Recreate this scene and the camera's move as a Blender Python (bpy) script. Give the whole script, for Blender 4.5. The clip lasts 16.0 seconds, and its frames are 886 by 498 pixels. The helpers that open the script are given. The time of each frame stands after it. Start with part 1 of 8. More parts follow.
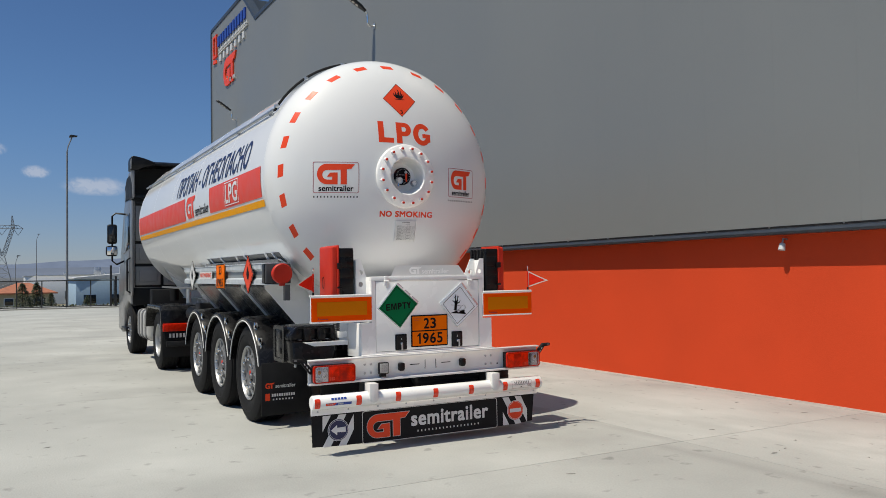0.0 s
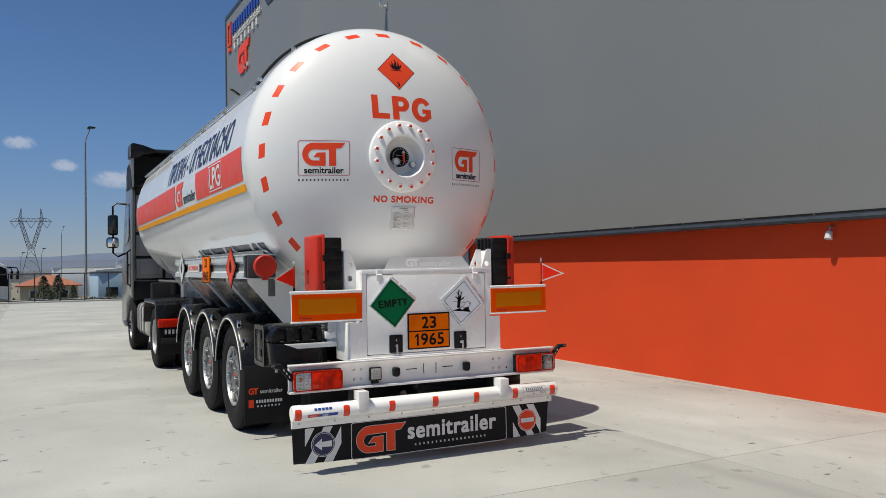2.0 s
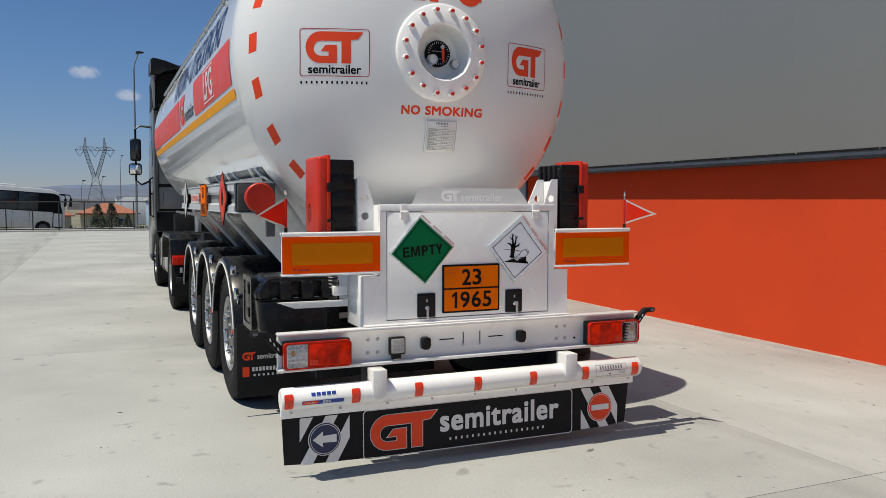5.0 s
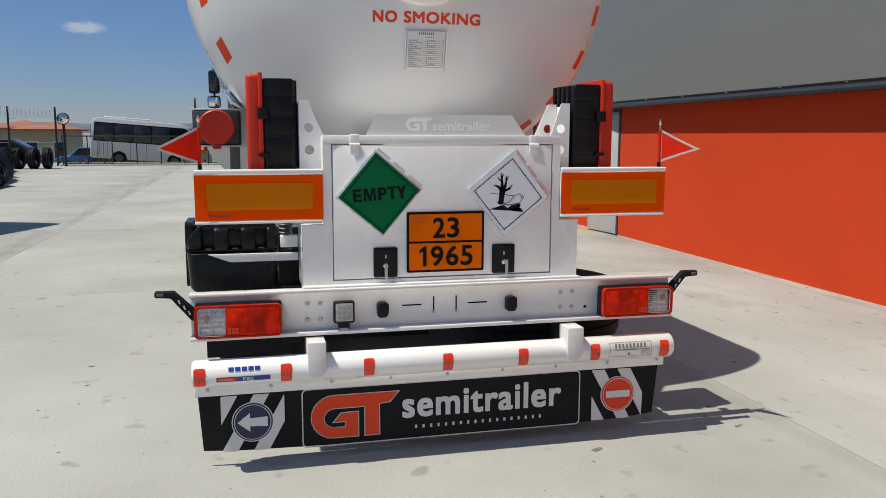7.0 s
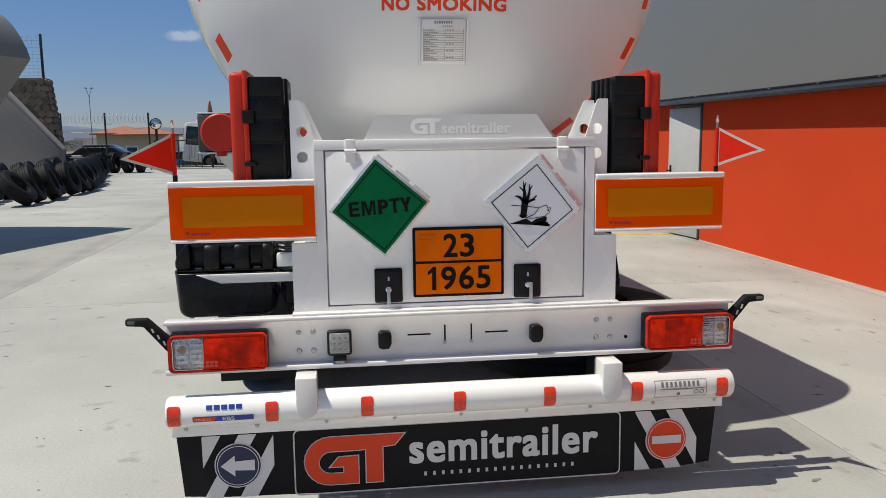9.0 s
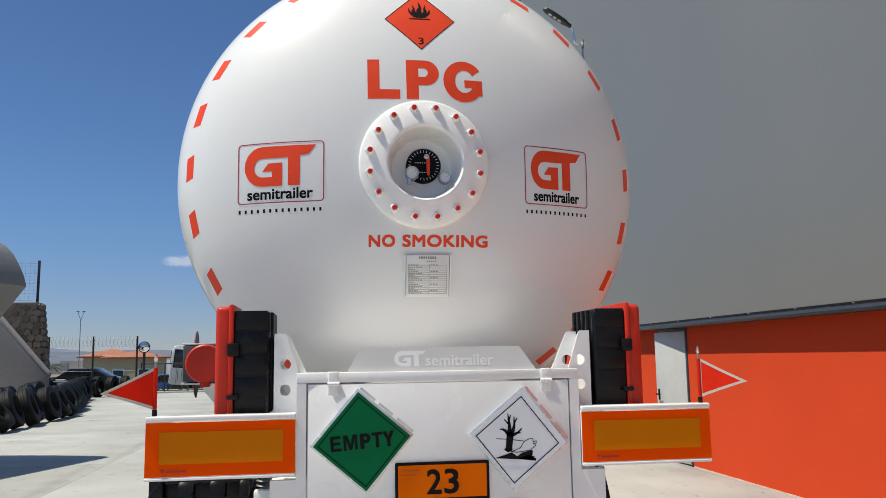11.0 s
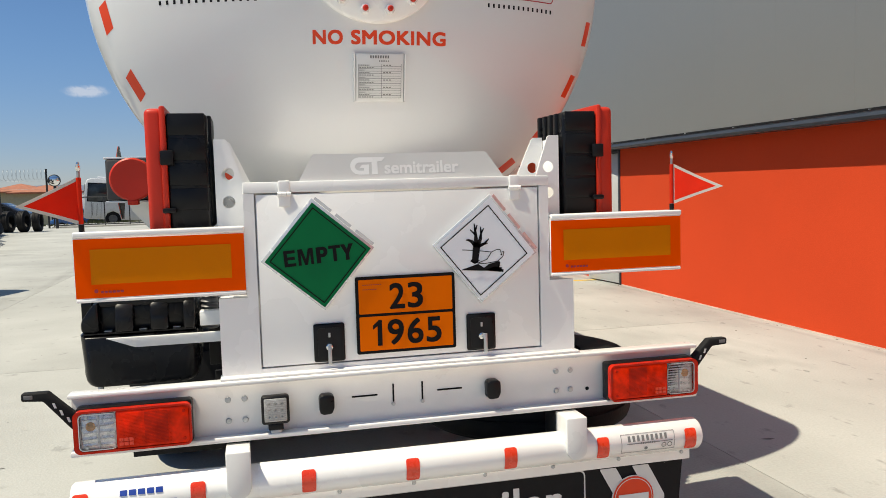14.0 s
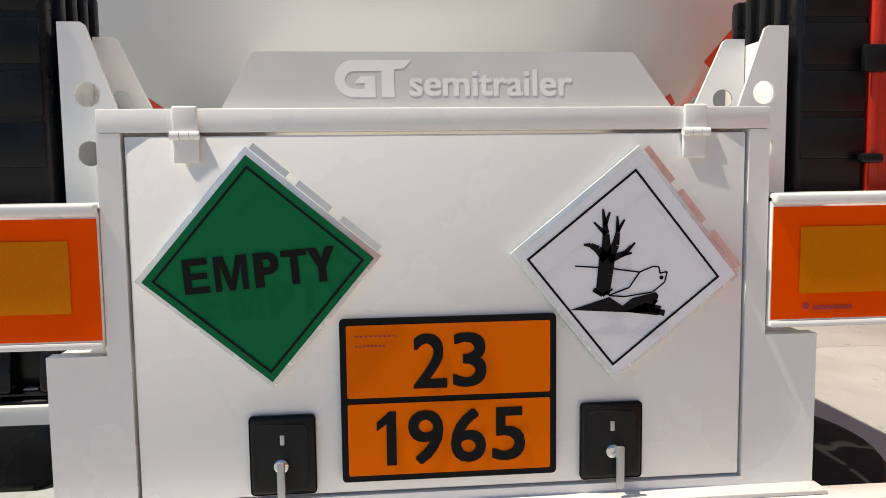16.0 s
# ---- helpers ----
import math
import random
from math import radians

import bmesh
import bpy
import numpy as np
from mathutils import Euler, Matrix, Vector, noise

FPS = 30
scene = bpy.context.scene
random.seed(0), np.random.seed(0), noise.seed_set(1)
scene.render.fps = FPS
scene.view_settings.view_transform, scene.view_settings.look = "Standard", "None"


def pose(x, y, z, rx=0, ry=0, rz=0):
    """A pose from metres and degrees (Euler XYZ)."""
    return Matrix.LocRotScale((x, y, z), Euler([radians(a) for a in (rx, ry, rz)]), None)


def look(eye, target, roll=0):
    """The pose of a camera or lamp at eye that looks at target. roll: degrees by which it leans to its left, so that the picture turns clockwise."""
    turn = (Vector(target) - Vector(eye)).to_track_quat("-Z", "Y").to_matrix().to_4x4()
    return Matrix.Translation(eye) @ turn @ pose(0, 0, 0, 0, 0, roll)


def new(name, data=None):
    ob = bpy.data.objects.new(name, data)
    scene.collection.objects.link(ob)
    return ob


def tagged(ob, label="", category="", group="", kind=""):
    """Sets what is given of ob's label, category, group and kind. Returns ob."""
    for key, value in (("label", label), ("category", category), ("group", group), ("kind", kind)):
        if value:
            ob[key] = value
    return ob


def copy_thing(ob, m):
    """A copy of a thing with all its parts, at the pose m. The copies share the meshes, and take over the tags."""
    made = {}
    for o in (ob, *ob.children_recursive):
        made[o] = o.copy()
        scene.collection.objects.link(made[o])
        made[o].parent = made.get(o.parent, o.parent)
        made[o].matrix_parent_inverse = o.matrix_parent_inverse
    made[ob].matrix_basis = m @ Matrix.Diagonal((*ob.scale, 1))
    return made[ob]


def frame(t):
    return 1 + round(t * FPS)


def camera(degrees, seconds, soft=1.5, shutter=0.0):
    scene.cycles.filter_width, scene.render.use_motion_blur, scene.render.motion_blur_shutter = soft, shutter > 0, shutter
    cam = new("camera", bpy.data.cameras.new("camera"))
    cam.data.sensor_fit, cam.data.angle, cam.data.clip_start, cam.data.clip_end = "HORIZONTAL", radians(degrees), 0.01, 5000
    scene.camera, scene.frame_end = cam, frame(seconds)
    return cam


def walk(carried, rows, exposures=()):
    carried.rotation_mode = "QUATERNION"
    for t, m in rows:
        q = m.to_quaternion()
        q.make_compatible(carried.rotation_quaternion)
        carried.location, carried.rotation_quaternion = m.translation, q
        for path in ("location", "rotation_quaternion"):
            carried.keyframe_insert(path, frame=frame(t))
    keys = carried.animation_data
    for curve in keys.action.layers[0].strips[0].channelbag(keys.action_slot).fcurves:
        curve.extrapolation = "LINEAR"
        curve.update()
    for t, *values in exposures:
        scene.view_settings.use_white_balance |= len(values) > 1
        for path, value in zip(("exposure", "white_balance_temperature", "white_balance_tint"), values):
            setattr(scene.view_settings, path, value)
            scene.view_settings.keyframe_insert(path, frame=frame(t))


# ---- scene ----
cam = camera(58.0, 16.0, 0.5)
PATH = [
    (0, (-3.645, -6.874, 1.615), (-2.676, -5.125, 1.677), -0.8),
    (0.5, (-3.507, -6.784, 1.621), (-2.543, -5.032, 1.676), -0.7),
    (1, (-3.408, -6.575, 1.615), (-2.457, -4.817, 1.668), -0.7),
    (1.5, (-3.285, -6.357, 1.623), (-2.345, -4.592, 1.665), -1.3),
    (2, (-3.022, -6.164, 1.62), (-2.107, -4.386, 1.662), -0.9),
    (2.5, (-2.84, -5.963, 1.616), (-1.971, -4.162, 1.656), -0.3),
    (3, (-2.764, -5.681, 1.639), (-1.901, -3.877, 1.674), -0.5),
    (3.5, (-2.603, -5.429, 1.615), (-1.749, -3.621, 1.649), -0.6),
    (4, (-2.403, -5.158, 1.636), (-1.57, -3.34, 1.665), 0.8),
    (4.5, (-2.306, -4.831, 1.623), (-1.5, -3.001, 1.605), 0.6),
    (4.7, (-2.258, -4.723, 1.624), (-1.456, -2.892, 1.557), 0.2),
    (6.8, (-1.108, -3.949, 1.581), (-0.551, -2.045, 1.33), -0.0),
    (7, (-0.968, -3.883, 1.595), (-0.495, -1.96, 1.315), 0.2),
    (7.5, (-0.764, -3.698, 1.567), (-0.383, -1.759, 1.258), 0.1),
    (8, (-0.652, -3.495, 1.585), (-0.314, -1.551, 1.26), -0.3),
    (8.5, (-0.545, -3.424, 1.592), (-0.252, -1.474, 1.26), -0.5),
    (9, (-0.51, -3.408, 1.611), (-0.255, -1.444, 1.33), -0.7),
    (9.5, (-0.503, -3.406, 1.632), (-0.282, -1.42, 1.557), -0.8),
    (10, (-0.501, -3.413, 1.647), (-0.269, -1.429, 1.745), -0.7),
    (10.2, (-0.497, -3.419, 1.649), (-0.214, -1.444, 1.789), -0.8),
    (12.3, (-0.486, -3.438, 1.666), (-0.195, -1.491, 2.016), -1.0),
    (12.5, (-0.489, -3.441, 1.665), (-0.204, -1.493, 2.015), -0.8),
    (13, (-0.51, -3.423, 1.647), (-0.24, -1.45, 1.836), -0.4),
    (13.5, (-0.563, -3.353, 1.611), (-0.255, -1.377, 1.592), -1.2),
    (14, (-0.595, -3.09, 1.563), (-0.123, -1.152, 1.407), -1.6),
    (14.5, (-0.356, -2.784, 1.557), (-0.005, -0.823, 1.389), -1.4),
    (15, (-0.316, -2.369, 1.518), (-0.01, -0.4, 1.347), -1.4),
    (15.5, (-0.243, -1.911, 1.501), (0.025, 0.062, 1.319), -1.1),
    (16, (-0.147, -1.441, 1.485), (0.043, 0.541, 1.29), -0.7),
]
EXPOSURES = [(0, 0.57, 6880, 8), (4.7, 0.56, 6880, 8), (6.8, 0.56, 6850, 8), (8.5, 0.57, 6850, 8), (10.2, 0.66, 6850, 8), (12.3, 0.98, 7150, 7), (13.0, 0.97, 7250, 7), (14.5, 0.92, 7350, 7), (16, 0.82, 7350, 8)]
walk(cam, [(t, look(eye, target, roll)) for t, eye, target, roll in PATH], EXPOSURES)

# ---- world, sun, exposure ----
SUN_WAY = Vector((0.476, 0.048, -1.0))           # the way the sunlight travels
SUN_UP = -SUN_WAY.normalized()
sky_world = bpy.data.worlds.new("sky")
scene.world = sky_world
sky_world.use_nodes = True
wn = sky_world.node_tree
sky = wn.nodes.new("ShaderNodeTexSky")
sky.sky_type = "NISHITA"
sky.sun_disc = False
sky.sun_elevation = math.asin(SUN_UP.z)
sky.sun_rotation = math.atan2(SUN_UP.x, SUN_UP.y)
sky.altitude = 900
sky.air_density, sky.dust_density, sky.ozone_density = 1.0, 0.1, 1.6
wn.nodes["Background"].inputs["Strength"].default_value = 0.083
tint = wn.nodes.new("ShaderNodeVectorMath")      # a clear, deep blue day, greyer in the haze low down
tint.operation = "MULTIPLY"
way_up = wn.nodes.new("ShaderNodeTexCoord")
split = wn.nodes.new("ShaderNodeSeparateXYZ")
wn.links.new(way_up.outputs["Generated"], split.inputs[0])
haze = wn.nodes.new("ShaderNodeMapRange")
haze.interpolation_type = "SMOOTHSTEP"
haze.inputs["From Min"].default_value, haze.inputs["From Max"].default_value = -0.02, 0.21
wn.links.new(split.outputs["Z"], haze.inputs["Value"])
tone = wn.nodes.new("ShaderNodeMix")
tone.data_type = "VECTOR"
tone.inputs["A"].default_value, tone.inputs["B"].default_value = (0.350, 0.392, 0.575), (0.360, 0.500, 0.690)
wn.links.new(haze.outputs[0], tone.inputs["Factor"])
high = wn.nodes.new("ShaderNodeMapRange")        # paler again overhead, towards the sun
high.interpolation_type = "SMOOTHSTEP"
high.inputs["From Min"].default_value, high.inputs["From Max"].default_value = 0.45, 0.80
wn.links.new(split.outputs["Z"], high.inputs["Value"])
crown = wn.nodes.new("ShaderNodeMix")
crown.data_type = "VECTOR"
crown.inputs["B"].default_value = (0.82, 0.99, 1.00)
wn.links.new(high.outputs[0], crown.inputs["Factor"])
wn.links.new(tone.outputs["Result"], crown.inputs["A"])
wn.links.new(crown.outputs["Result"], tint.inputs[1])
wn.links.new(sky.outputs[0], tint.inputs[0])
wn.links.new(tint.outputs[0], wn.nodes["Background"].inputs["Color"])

sun_data = bpy.data.lights.new("sun", "SUN")
sun_data.energy, sun_data.angle, sun_data.color = 2.92, radians(0.5), (1.0, 0.95, 0.85)
sun = new("sun", sun_data)
sun.matrix_world = Matrix.Translation((0, 0, 30)) @ SUN_WAY.to_track_quat("-Z", "Y").to_matrix().to_4x4()


# ---- materials ----
def mat(name, colour, rough=0.5, metal=0.0, vary=0.06, scale=6.0, bump=0.0, bump_scale=60.0, coat=0.0, fine=0.0, rvary=0.08, spec=0.5):
    """Principled material with broad stains, fine grain, uneven gloss and a little relief."""
    m = bpy.data.materials.new(name)
    m.use_nodes = True
    t = m.node_tree
    b = t.nodes["Principled BSDF"]
    b.inputs["Roughness"].default_value = rough
    b.inputs["Metallic"].default_value = metal
    b.inputs["Specular IOR Level"].default_value = spec
    b.inputs["Coat Weight"].default_value = coat
    b.inputs["Coat Roughness"].default_value = 0.08
    co = t.nodes.new("ShaderNodeTexCoord")
    geo = t.nodes.new("ShaderNodeNewGeometry")
    n1 = t.nodes.new("ShaderNodeTexNoise")
    n1.inputs["Scale"].default_value, n1.inputs["Detail"].default_value = scale, 5.0
    n2 = t.nodes.new("ShaderNodeTexNoise")
    n2.inputs["Scale"].default_value, n2.inputs["Detail"].default_value = bump_scale, 3.0
    t.links.new(geo.outputs["Position"], n1.inputs["Vector"])
    t.links.new(geo.outputs["Position"], n2.inputs["Vector"])
    ramp = t.nodes.new("ShaderNodeMapRange")
    ramp.inputs["From Min"].default_value, ramp.inputs["From Max"].default_value = 0.3, 0.7
    ramp.inputs["To Min"].default_value, ramp.inputs["To Max"].default_value = 1.0 - vary, 1.0 + vary
    t.links.new(n1.outputs["Fac"], ramp.inputs["Value"])
    ramp2 = t.nodes.new("ShaderNodeMapRange")
    ramp2.inputs["From Min"].default_value, ramp2.inputs["From Max"].default_value = 0.3, 0.7
    ramp2.inputs["To Min"].default_value, ramp2.inputs["To Max"].default_value = 1.0 - fine, 1.0 + fine
    t.links.new(n2.outputs["Fac"], ramp2.inputs["Value"])
    mul = t.nodes.new("ShaderNodeMath")
    mul.operation = "MULTIPLY"
    t.links.new(ramp.outputs[0], mul.inputs[0])
    t.links.new(ramp2.outputs[0], mul.inputs[1])
    mix = t.nodes.new("ShaderNodeVectorMath")
    mix.operation = "SCALE"
    mix.inputs[0].default_value = colour
    t.links.new(mul.outputs[0], mix.inputs["Scale"])
    t.links.new(mix.outputs[0], b.inputs["Base Color"])
    rr = t.nodes.new("ShaderNodeMapRange")
    rr.inputs["From Min"].default_value, rr.inputs["From Max"].default_value = 0.3, 0.7
    rr.inputs["To Min"].default_value, rr.inputs["To Max"].default_value = max(0.02, rough - rvary), min(1.0, rough + rvary)
    t.links.new(n1.outputs["Fac"], rr.inputs["Value"])
    t.links.new(rr.outputs[0], b.inputs["Roughness"])
    if bump:
        bp = t.nodes.new("ShaderNodeBump")
        bp.inputs["Strength"].default_value, bp.inputs["Distance"].default_value = bump, 0.01
        t.links.new(n2.outputs["Fac"], bp.inputs["Height"])
        t.links.new(bp.outputs[0], b.inputs["Normal"])
    return m


def island_tint(m, amount=0.08):
    """Lets each object of the material differ a little in tone."""
    t = m.node_tree
    b = t.nodes["Principled BSDF"]
    src = b.inputs["Base Color"].links[0].from_socket
    info = t.nodes.new("ShaderNodeObjectInfo")
    mr = t.nodes.new("ShaderNodeMapRange")
    mr.inputs["To Min"].default_value, mr.inputs["To Max"].default_value = 1 - amount, 1 + amount
    t.links.new(info.outputs["Random"], mr.inputs["Value"])
    sc = t.nodes.new("ShaderNodeVectorMath")
    sc.operation = "SCALE"
    t.links.new(src, sc.inputs[0])
    t.links.new(mr.outputs[0], sc.inputs["Scale"])
    t.links.new(sc.outputs[0], b.inputs["Base Color"])
    return m


M_TANK = mat("tank_white", (0.775, 0.778, 0.77), 0.45, vary=0.015, scale=1.4, coat=0.9, rvary=0.02, spec=0.2)
M_TANK.node_tree.nodes["Principled BSDF"].inputs["Coat Roughness"].default_value = 0.042
M_BEAM = mat("beam_white", (0.76, 0.75, 0.735), 0.32, vary=0.05, scale=5, coat=0.2, bump=0.03, bump_scale=120)
M_LED_GLASS = mat("ribbed_lamp_glass", (0.40, 0.40, 0.39), 0.18, vary=0.25, scale=45, coat=0.5, bump=0.2, bump_scale=150)
M_LED_DOT = mat("lamp_cell_grey", (0.46, 0.46, 0.45), 0.25, metal=0.3)
M_WHITE = mat("white_paint", (0.90, 0.89, 0.87), 0.26, vary=0.025, scale=3, coat=0.35, bump=0.02, bump_scale=140)
M_RED_FILM = mat("red_film", (0.82, 0.066, 0.020), 0.40, vary=0.04, spec=0.25)
M_SIDE_RED = mat("side_red_film", (0.74, 0.075, 0.045), 0.40, vary=0.05, spec=0.25)
M_YELLOW = mat("amber_stripe", (0.90, 0.37, 0.004), 0.45, vary=0.05, spec=0.15)
M_LOOSE = mat("tyre_rubber", (0.012, 0.012, 0.013), 0.65, vary=0.3, scale=12, bump=0.2, bump_scale=90, spec=0.18)
M_BLACK_FILM = mat("black_film", (0.007, 0.007, 0.008), 0.5, vary=0.1, spec=0.12)
M_NAVY = mat("navy_film", (0.012, 0.018, 0.075), 0.35, vary=0.1)
M_BLUE = mat("blue_film", (0.02, 0.06, 0.33), 0.35)
M_GREEN = mat("green_plate", (0.0, 0.150, 0.050), 0.6, vary=0.05, spec=0.1)
M_ORANGE = mat("orange_plate", (0.88, 0.155, 0.001), 0.6, vary=0.04, spec=0.08)
M_FLUO = mat("fluorescent_orange", (1.0, 0.088, 0.0), 0.6, vary=0.02, spec=0.06)
M_AMBER = mat("amber_reflector", (0.72, 0.195, 0.001), 0.5, vary=0.05, scale=3, bump=0.1, bump_scale=420, fine=0.08, spec=0.1)
M_ALU = mat("bare_aluminium", (0.42, 0.425, 0.43), 0.45, metal=0.9, vary=0.12, bump=0.05)
M_STEEL = mat("galvanised_steel", (0.50, 0.52, 0.54), 0.42, metal=0.85, vary=0.12, scale=14)
M_CHROME = mat("chrome", (0.75, 0.75, 0.75), 0.12, metal=1.0, vary=0.03)
M_RUBBER = mat("rubber", (0.013, 0.013, 0.014), 0.75, vary=0.25, scale=9, bump=0.15, spec=0.2)
M_PLASTIC = mat("black_plastic", (0.008, 0.008, 0.009), 0.33, vary=0.15, scale=10, bump=0.04, bump_scale=220, spec=0.22)
M_FENDER = mat("fender_plastic", (0.008, 0.008, 0.009), 0.26, vary=0.15, scale=10, bump=0.03, bump_scale=200, spec=0.25)
M_REDBOX = mat("red_plastic", (0.56, 0.030, 0.014), 0.42, vary=0.06, bump=0.05, bump_scale=200, spec=0.3)
M_RED_LENS = mat("red_lens", (0.54, 0.015, 0.003), 0.14, vary=0.25, scale=25, bump=0.1, bump_scale=160, coat=0.0, spec=0.2)
M_CLEAR_LENS = mat("clear_lens", (0.60, 0.56, 0.50), 0.12, vary=0.2, scale=40, bump=0.4, bump_scale=120, coat=0.6)
M_GREY_FRAME = mat("chassis_grey", (0.13, 0.13, 0.135), 0.5, vary=0.15)
M_DARK = mat("chassis_dark", (0.008, 0.008, 0.009), 0.6, vary=0.2, spec=0.3)
M_CAB = mat("cab_grey_metallic", (0.17, 0.173, 0.18), 0.36, metal=0.25, vary=0.05, coat=0.4)
M_CAB_BACK = mat("cab_back_grey", (0.28, 0.282, 0.288), 0.42, metal=0.15, vary=0.06)
M_BUSGLASS = mat("coach_glass", (0.030, 0.036, 0.042), 0.12, vary=0.7, scale=1.6, spec=0.45)
M_GLASSDARK = mat("dark_glass", (0.012, 0.014, 0.016), 0.06, vary=0.1, coat=0.5)
M_PAPER = mat("engraved_plate", (0.78, 0.78, 0.76), 0.4, metal=0.1, vary=0.05)
M_INK = mat("grey_ink", (0.18, 0.18, 0.18), 0.5)
M_GREYLET = mat("light_grey_film", (0.62, 0.62, 0.61), 0.4)
M_SIGN_WHITE = mat("sign_white", (0.84, 0.86, 0.90), 0.35, vary=0.02)
M_STRIPE = mat("white_reflective", (0.72, 0.72, 0.71), 0.4, vary=0.05)
M_FRAME_RED = mat("dark_red_film", (0.40, 0.03, 0.05), 0.4)
M_CONCRETE = None
M_EARTH = mat("dry_earth", (0.19, 0.175, 0.12), 0.95, vary=0.25, scale=0.05, bump=0.3, bump_scale=4)
M_REDWALL = mat("red_render", (0.64, 0.068, 0.023), 0.9, vary=0.05, scale=0.8, bump=0.12, bump_scale=90, fine=0.03, spec=0.1)
M_CLAD = mat("grey_cladding", (0.198, 0.206, 0.203), 0.42, metal=0.05, vary=0.03, scale=0.25, bump=0.03, bump_scale=1.2, spec=0.5)
M_FLASH = mat("anthracite_flashing", (0.055, 0.065, 0.078), 0.4, metal=0.3, vary=0.1)
M_DOOR = mat("grey_white_door", (0.52, 0.54, 0.55), 0.45, vary=0.04)
M_PLASTERW = mat("pale_render", (0.46, 0.42, 0.29), 0.85, vary=0.06)
M_ROOFTILE = mat("roof_tile", (0.34, 0.125, 0.07), 0.8, vary=0.2, scale=3, bump=0.4, bump_scale=6)
M_STONE = mat("retaining_stone", (0.125, 0.10, 0.078), 0.9, vary=0.3, scale=3, bump=0.5, bump_scale=14)
M_LEAF = mat("conifer_leaf", (0.034, 0.050, 0.022), 0.7, vary=0.35, scale=4)
M_BARK = mat("bark", (0.09, 0.065, 0.045), 0.9, vary=0.3)
M_BUS = mat("bus_white", (0.72, 0.73, 0.74), 0.3, vary=0.03, coat=0.3)
M_FARBLUE = mat("pale_blue_render", (0.34, 0.47, 0.60), 0.8, vary=0.05)
M_POLE = mat("painted_pole", (0.25, 0.26, 0.27), 0.5, metal=0.4)
M_DARKPOST = mat("dark_post", (0.018, 0.018, 0.02), 0.5)
M_PRIMER = mat("grey_primer", (0.175, 0.185, 0.19), 0.6, vary=0.08, scale=1, bump=0.1, bump_scale=8)
M_MIRROR = mat("mirror_face", (0.85, 0.85, 0.85), 0.03, metal=1.0, vary=0.01, rvary=0.01)



def concrete():
    """Power-floated yard concrete: broad stains, long trowel sweeps, pits, dust and hair cracks."""
    m = mat("concrete", (0.398, 0.403, 0.384), 0.85, vary=0.10, scale=0.45, bump=0.3, bump_scale=60, fine=0.05, spec=0.25)
    t = m.node_tree
    b = t.nodes["Principled BSDF"]
    src = b.inputs["Base Color"].links[0].from_socket
    geo = t.nodes.new("ShaderNodeNewGeometry")

    def field(kind, scale, stretch, lo, hi, a, c, detail=4.0, turn=0.0):
        mp = t.nodes.new("ShaderNodeMapping")
        mp.inputs["Scale"].default_value = stretch
        mp.inputs["Rotation"].default_value = (0, 0, turn)
        t.links.new(geo.outputs["Position"], mp.inputs["Vector"])
        n = t.nodes.new(kind)
        n.inputs["Scale"].default_value = scale
        if kind == "ShaderNodeTexNoise":
            n.inputs["Detail"].default_value = detail
            out = n.outputs["Fac"]
        else:
            n.feature = "DISTANCE_TO_EDGE"
            out = n.outputs["Distance"]
        r = t.nodes.new("ShaderNodeMapRange")
        for key, val in (("From Min", lo), ("From Max", hi), ("To Min", a), ("To Max", c)):
            r.inputs[key].default_value = val
        t.links.new(out, r.inputs["Value"])
        return r.outputs[0]
    fields = [field("ShaderNodeTexNoise", 0.9, (0.35, 2.2, 1), 0.30, 0.70, 0.83, 1.10),
              field("ShaderNodeTexNoise", 2.4, (0.5, 5.0, 1), 0.54, 0.70, 1.0, 0.80, 6.0, 0.2),
              field("ShaderNodeTexNoise", 3.2, (0.7, 1.3, 1), 0.30, 0.70, 0.90, 1.09, 10.0),
              field("ShaderNodeTexNoise", 26.0, (1, 1, 1), 0.63, 0.72, 1.0, 0.70),
              field("ShaderNodeTexNoise", 3.4, (0.16, 3.4, 1), 0.60, 0.74, 1.0, 0.80, 9.0),
              field("ShaderNodeTexNoise", 1.1, (0.16, 4.0, 1), 0.60, 0.64, 1.0, 0.86, 7.0, -0.12),
              field("ShaderNodeTexVoronoi", 0.22, (1, 1.6, 1), 0.0, 0.0030, 0.88, 1.0)]
    for f in fields:
        sc = t.nodes.new("ShaderNodeVectorMath")
        sc.operation = "SCALE"
        t.links.new(src, sc.inputs[0])
        t.links.new(f, sc.inputs["Scale"])
        src = sc.outputs[0]
    t.links.new(src, b.inputs["Base Color"])
    return m


M_CONCRETE = concrete()


